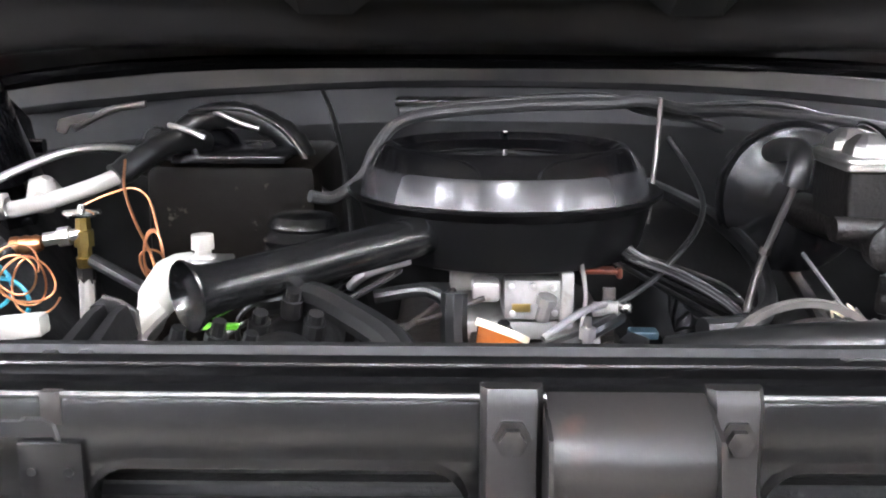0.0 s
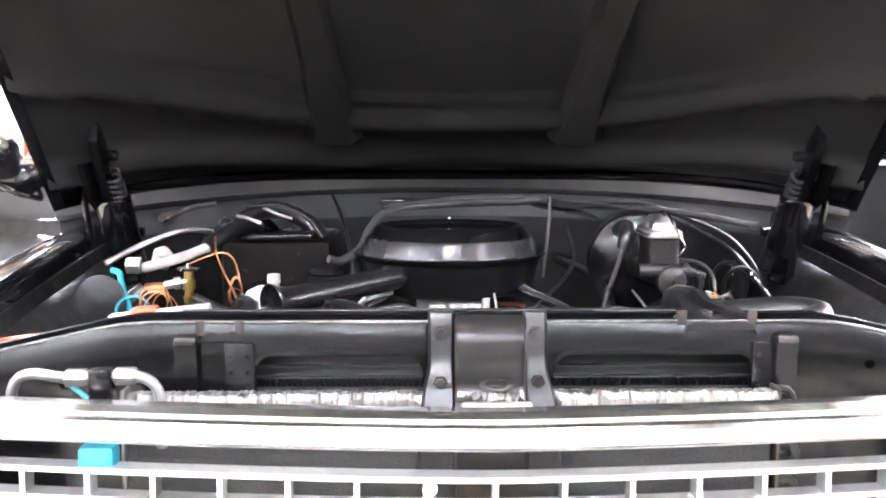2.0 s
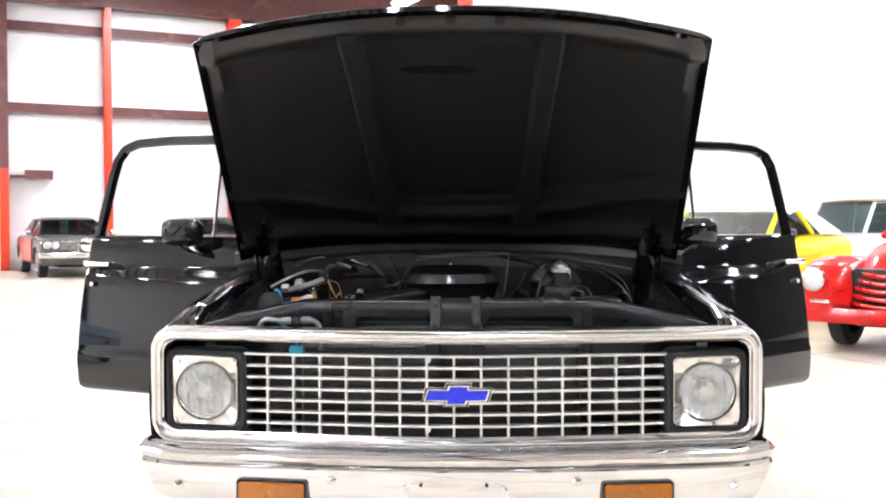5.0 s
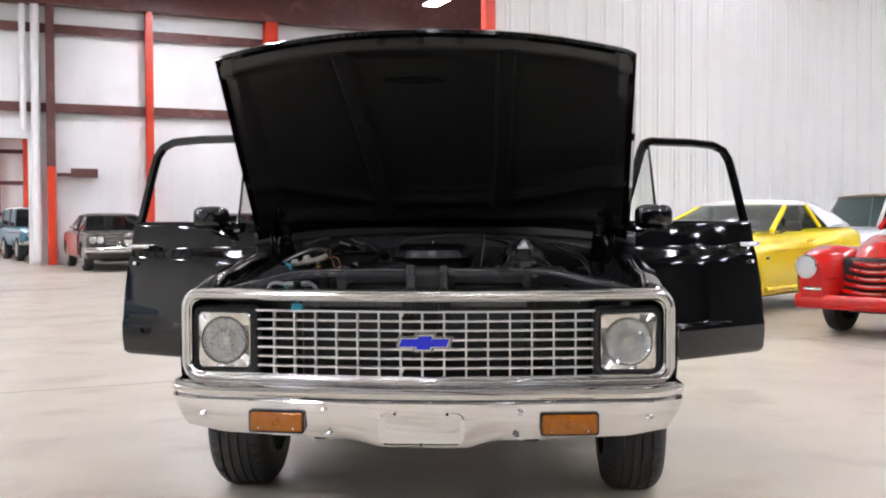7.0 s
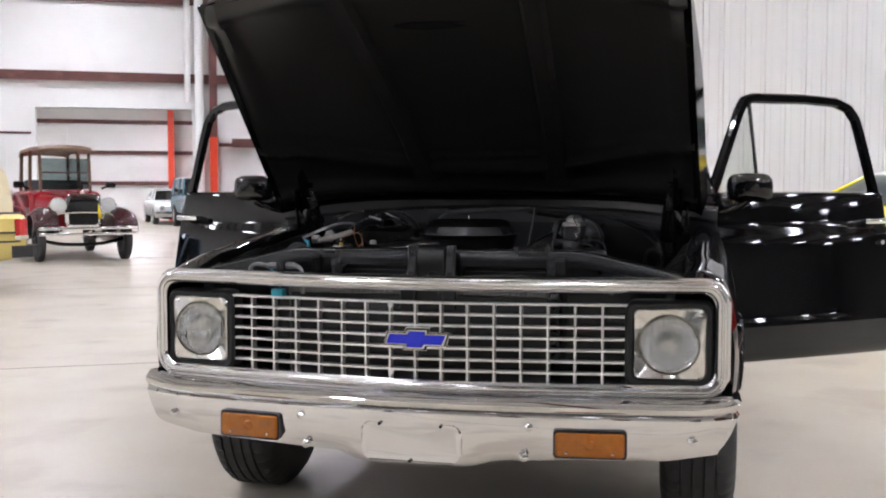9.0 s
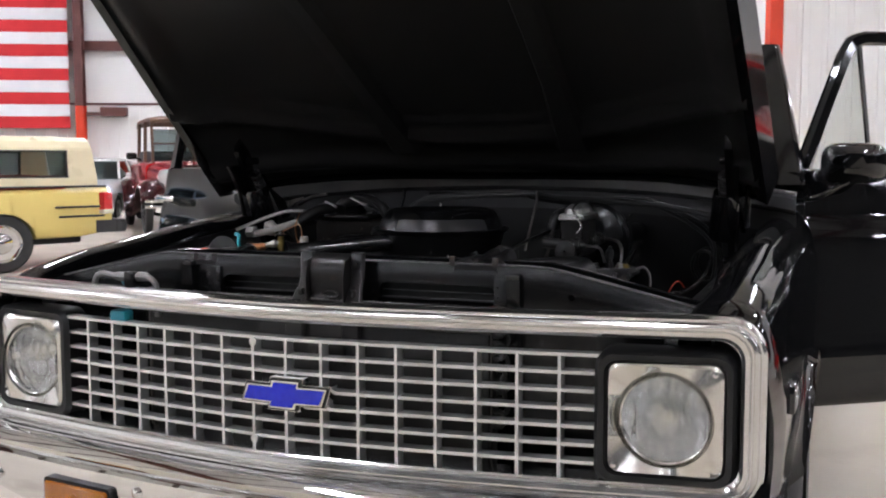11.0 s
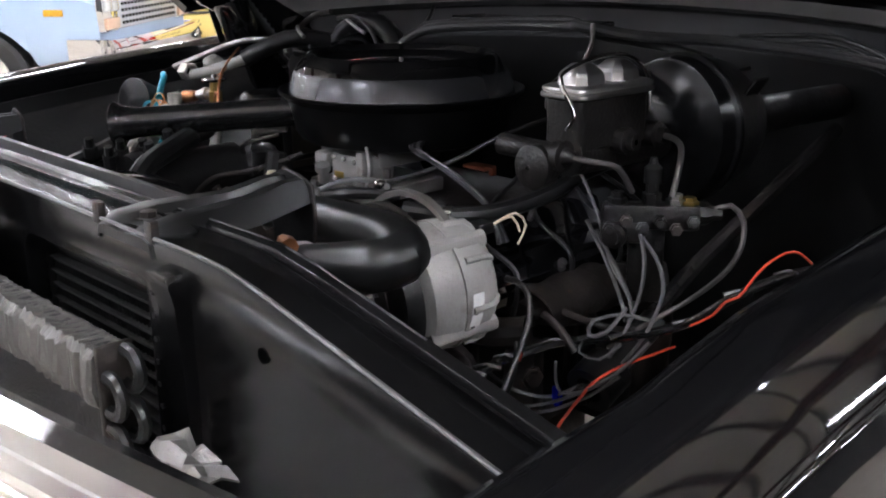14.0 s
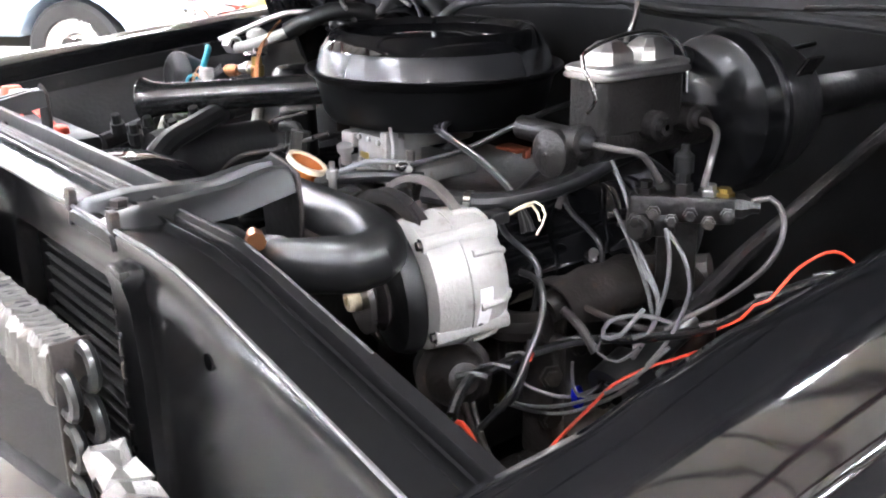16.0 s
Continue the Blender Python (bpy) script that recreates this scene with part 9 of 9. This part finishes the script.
        mirror_into(ob, (s * 0.9, 1.55, 1.1), CHROME, s)
    rows = [[(x, y, 1.68 - 0.05 * (x / 0.6) ** 2 - d) for x in (-0.6, -0.4, -0.2, 0, 0.2, 0.4, 0.6)] for y, d in ((2.45, 0.02), (2.55, 0), (4.1, 0), (4.3, 0.03))]
    part("cap_roof", sheet(bmesh.new(), rows, 0.03), CREAMCAP, ob, "cream cap roof")
    pane(ob, "rear_window", [(-0.7, 4.42, 1.1), (0.7, 4.42, 1.1), (0.6, 4.31, 1.6), (-0.6, 4.31, 1.6)], CARGLASS)
    b = bmesh.new()
    box(b, (0, 3.3, 1.06), (1.4, 1.5, 0.22), 0.05)
    part("bed_cover", b, REDSEATS, ob, "red load under the cap")
    bumper_into(ob, 4.72, 0.52, 0.8, 0.16, BLACKTRIM, 0.12, 0.3, 1)
    bumper_into(ob, -0.1, 0.5, 0.82, 0.14, CHROME)
    all_wheels(ob, fa, ra, 1.42, 0.36, 0.22, "cap", CHROME)
    liner_into(ob, 0.4, 4.3, 0.5, 0.3, 0.7)


def pale_blue_pickup():
    n = Vector((0.75, 0.66)).normalized()
    right = Vector((n.y, -n.x))
    hub = Vector((-6.25, 2.5)) - right * 0.82
    ob = thing("blue_pickup", "pale blue pickup truck with stacked square headlamps and dotted grille", "pickup truck", car_at(hub.x, hub.y, (n.x, n.y), 0.9))
    fa, ra = 0.9, 4.2
    body_into(ob, PALEBLUE, y0=0.0, y1=5.3, width=lambda y: table(y, (0, 0.93), (0.1, 0.97), (5.2, 0.97), (5.3, 0.95)), top=lambda y: table(y, (0, 1.0), (0.15, 1.06), (1.5, 1.12), (5.3, 1.14)),
              sill=lambda y: table(y, (0, 0.5), (0.3, 0.46), (5.3, 0.5)), arches=((fa, 0.46), (ra, 0.46)), edge=0.06)
    greenhouse(ob, (1.5, 1.95, 2.7, 2.85), 0.86, 0.74, 1.12, 1.78, PALEBLUE, PALEBLUE, posts=())
    b = bmesh.new()
    box(b, (0, -0.01, 0.86), (1.3, 0.05, 0.26), 0.015)
    grille = part("grille", b, material_once("pale_grille", (0.5, 0.53, 0.57), 0.4, 0.3), ob)
    for i in range(17):
        for j in range(5):
            part("grille_slot", box(bmesh.new(), (-0.56 + i * 0.07, -0.04, 0.77 + j * 0.045), (0.03, 0.012, 0.02), 0.0), MATTE, grille)
    for s in (1, -1):
        b = bmesh.new()
        box(b, (s * 0.79, -0.01, 0.86), (0.28, 0.06, 0.28), 0.02)
        bez = part("lamp_bezel", b, CHROME, ob)
        for k in (-0.065, 0.065):
            b = bmesh.new()
            box(b, (s * 0.79 + k, -0.045, 0.92), (0.11, 0.03, 0.12), 0.015)
            part("headlamp", b, material_once("lamp_glass", (0.75, 0.77, 0.76), 0.08), bez)
        b = bmesh.new()
        box(b, (s * 0.79, -0.045, 0.78), (0.24, 0.03, 0.08), 0.012)
        part("turn_lamp", b, material_once("pale_amber", (0.66, 0.42, 0.28), 0.3, 0.0), bez)
        b = bmesh.new()
        box(b, (s * 0.972, 0.3, 0.86), (0.012, 0.14, 0.045), 0.004)
        part("side_marker", b, material_once("marker_amber", (0.75, 0.4, 0.02), 0.3, 0.0), ob)
        strip(ob, "side_moulding", [(s * 0.975, 1.45, 0.82), (s * 0.975, 5.2, 0.82)], 0.022, CHROME)
        mirror_into(ob, (s * 1.06, 1.75, 1.25), CHROME, s)
    bumper_into(ob, -0.12, 0.6, 0.98, 0.16, CHROME, 0.08, 0.3)
    all_wheels(ob, fa, ra, 1.64, 0.37, 0.24, "cap", CHROME)
    liner_into(ob, 0.4, 5.0, 0.55, 0.35, 0.8)


def teal_wagon():
    ob = thing("off_road_car", "faded teal boxy off-road car with a white roof", "car", car_at(-14.85, 27.75, (0.6, -0.8), 0.6))
    fa, ra = 0.6, 3.0
    body_into(ob, TEALP, y0=0.0, y1=3.9, width=lambda y: table(y, (0, 0.7), (0.2, 0.84), (3.9, 0.84)), top=lambda y: table(y, (0, 1.0), (0.2, 1.08), (1.3, 1.12), (3.9, 1.12)), sill=lambda y: 0.5, arches=((fa, 0.46), (ra, 0.46)), edge=0.06)
    greenhouse(ob, (1.25, 1.45, 3.6, 3.8), 0.78, 0.7, 1.12, 1.78, WHITEP, TEALP, posts=(2.3,))
    for s in (1, -1):
        car_lamp(ob, (s * 0.55, 0.0, 0.85), 0.09)
        strip(ob, "red_stripe", [(s * 0.85, 0.3, 0.92), (s * 0.85, 2.4, 0.92)], 0.02, ORANGEP)
    bumper_into(ob, -0.1, 0.6, 0.85, 0.12, CHROME)
    all_wheels(ob, fa, ra, 1.5, 0.39, 0.24, "cap", ALU)
    liner_into(ob, 0.3, 3.7, 0.5, 0.35, 0.8)


def plain_coupe(x, y, nose, mat, name, label):
    ob = thing(name, label, "car", car_at(x, y, nose, 0.8))
    fa, ra = 0.8, 3.3
    body_into(ob, mat, y0=0.0, y1=4.3, width=lambda y: table(y, (0, 0.68), (0.3, 0.84), (3.6, 0.85), (4.3, 0.76)), top=lambda y: table(y, (0, 0.7), (0.3, 0.84), (1.4, 0.92), (3.4, 0.94), (4.3, 0.86)),
              sill=lambda y: table(y, (0, 0.36), (0.4, 0.25), (4.3, 0.35)), arches=((fa, 0.35), (ra, 0.35)), edge=0.07)
    greenhouse(ob, (1.4, 1.95, 3.0, 3.7), 0.7, 0.56, 0.92, 1.36, mat, mat, posts=(2.6,))
    for s in (1, -1):
        car_lamp(ob, (s * 0.58, -0.01, 0.64), 0.085)
        mirror_into(ob, (s * 0.88, 1.6, 1.0), mat, s)
    bumper_into(ob, -0.06, 0.45, 0.82, 0.11, CHROME)
    all_wheels(ob, fa, ra, 1.44, 0.32, 0.2, "spokes", ALU)
    liner_into(ob, 0.3, 4.0, 0.5, 0.22, 0.6)


yellow_convertible()
red_forties_car()
roof_lamp_car()
sixties_coupe(-9.75, 21.45, (0.52, -0.854), True, "dark taupe sixties coupe with red-orange door panels")
sixties_coupe(-6.4, 23.2, (0.5, -0.866), False, "plain dark taupe sixties coupe parked beside the wall")
vintage_tourer()
yellow_pickup()
pale_blue_pickup()
teal_wagon()
plain_coupe(-12.98, 13.43, (0.45, -0.89), WHITEP, "white_coupe", "white coupe parked near the wall")
plain_coupe(-18.1, 31.3, (0.6, -0.8), WHITEP, "white_hatchback", "small white car in the back room")

# ---- flag on the far wall ----
FLAGRED = material("red_flag_cloth", (0.62, 0.025, 0.03), 0.8, second=(0.54, 0.02, 0.025), scale=3, bump=0.2, bump_scale=120)
FLAGWHITE = material("white_flag_cloth", (0.78, 0.78, 0.79), 0.8, second=(0.7, 0.7, 0.72), scale=3, bump=0.2, bump_scale=120)
FLAGBLUE = material("blue_flag_cloth", (0.02, 0.03, 0.14), 0.8, second=(0.015, 0.025, 0.11), scale=3)


def flag(u1, z0, stripe):
    ob = thing("flag", "large red and white striped cloth flag hanging on the wall", "flag", HALL_M)
    w = stripe * 13 * 1.75
    u0 = u1 - w
    for i in range(13):
        z = z0 + i * stripe
        start = u0 + (w * 0.4 if i >= 6 else 0)
        rows = [[(lerp(start, u1, k / 24), -0.42 - 0.02 * math.sin(k * 1.1 + z * 0.4), zz) for k in range(25)] for zz in (z, z + stripe)]
        part("stripe", sheet(bmesh.new(), rows, 0.004, (0, 1, 0)), FLAGWHITE if i % 2 else FLAGRED, ob)
    rows = [[(lerp(u0, u0 + w * 0.4, k / 12), -0.42, zz) for k in range(13)] for zz in (z0 + 6 * stripe, z0 + 13 * stripe)]
    part("canton", sheet(bmesh.new(), rows, 0.004, (0, 1, 0)), FLAGBLUE, ob, "dark blue corner field")


flag(-7.8, 2.25, 0.345)
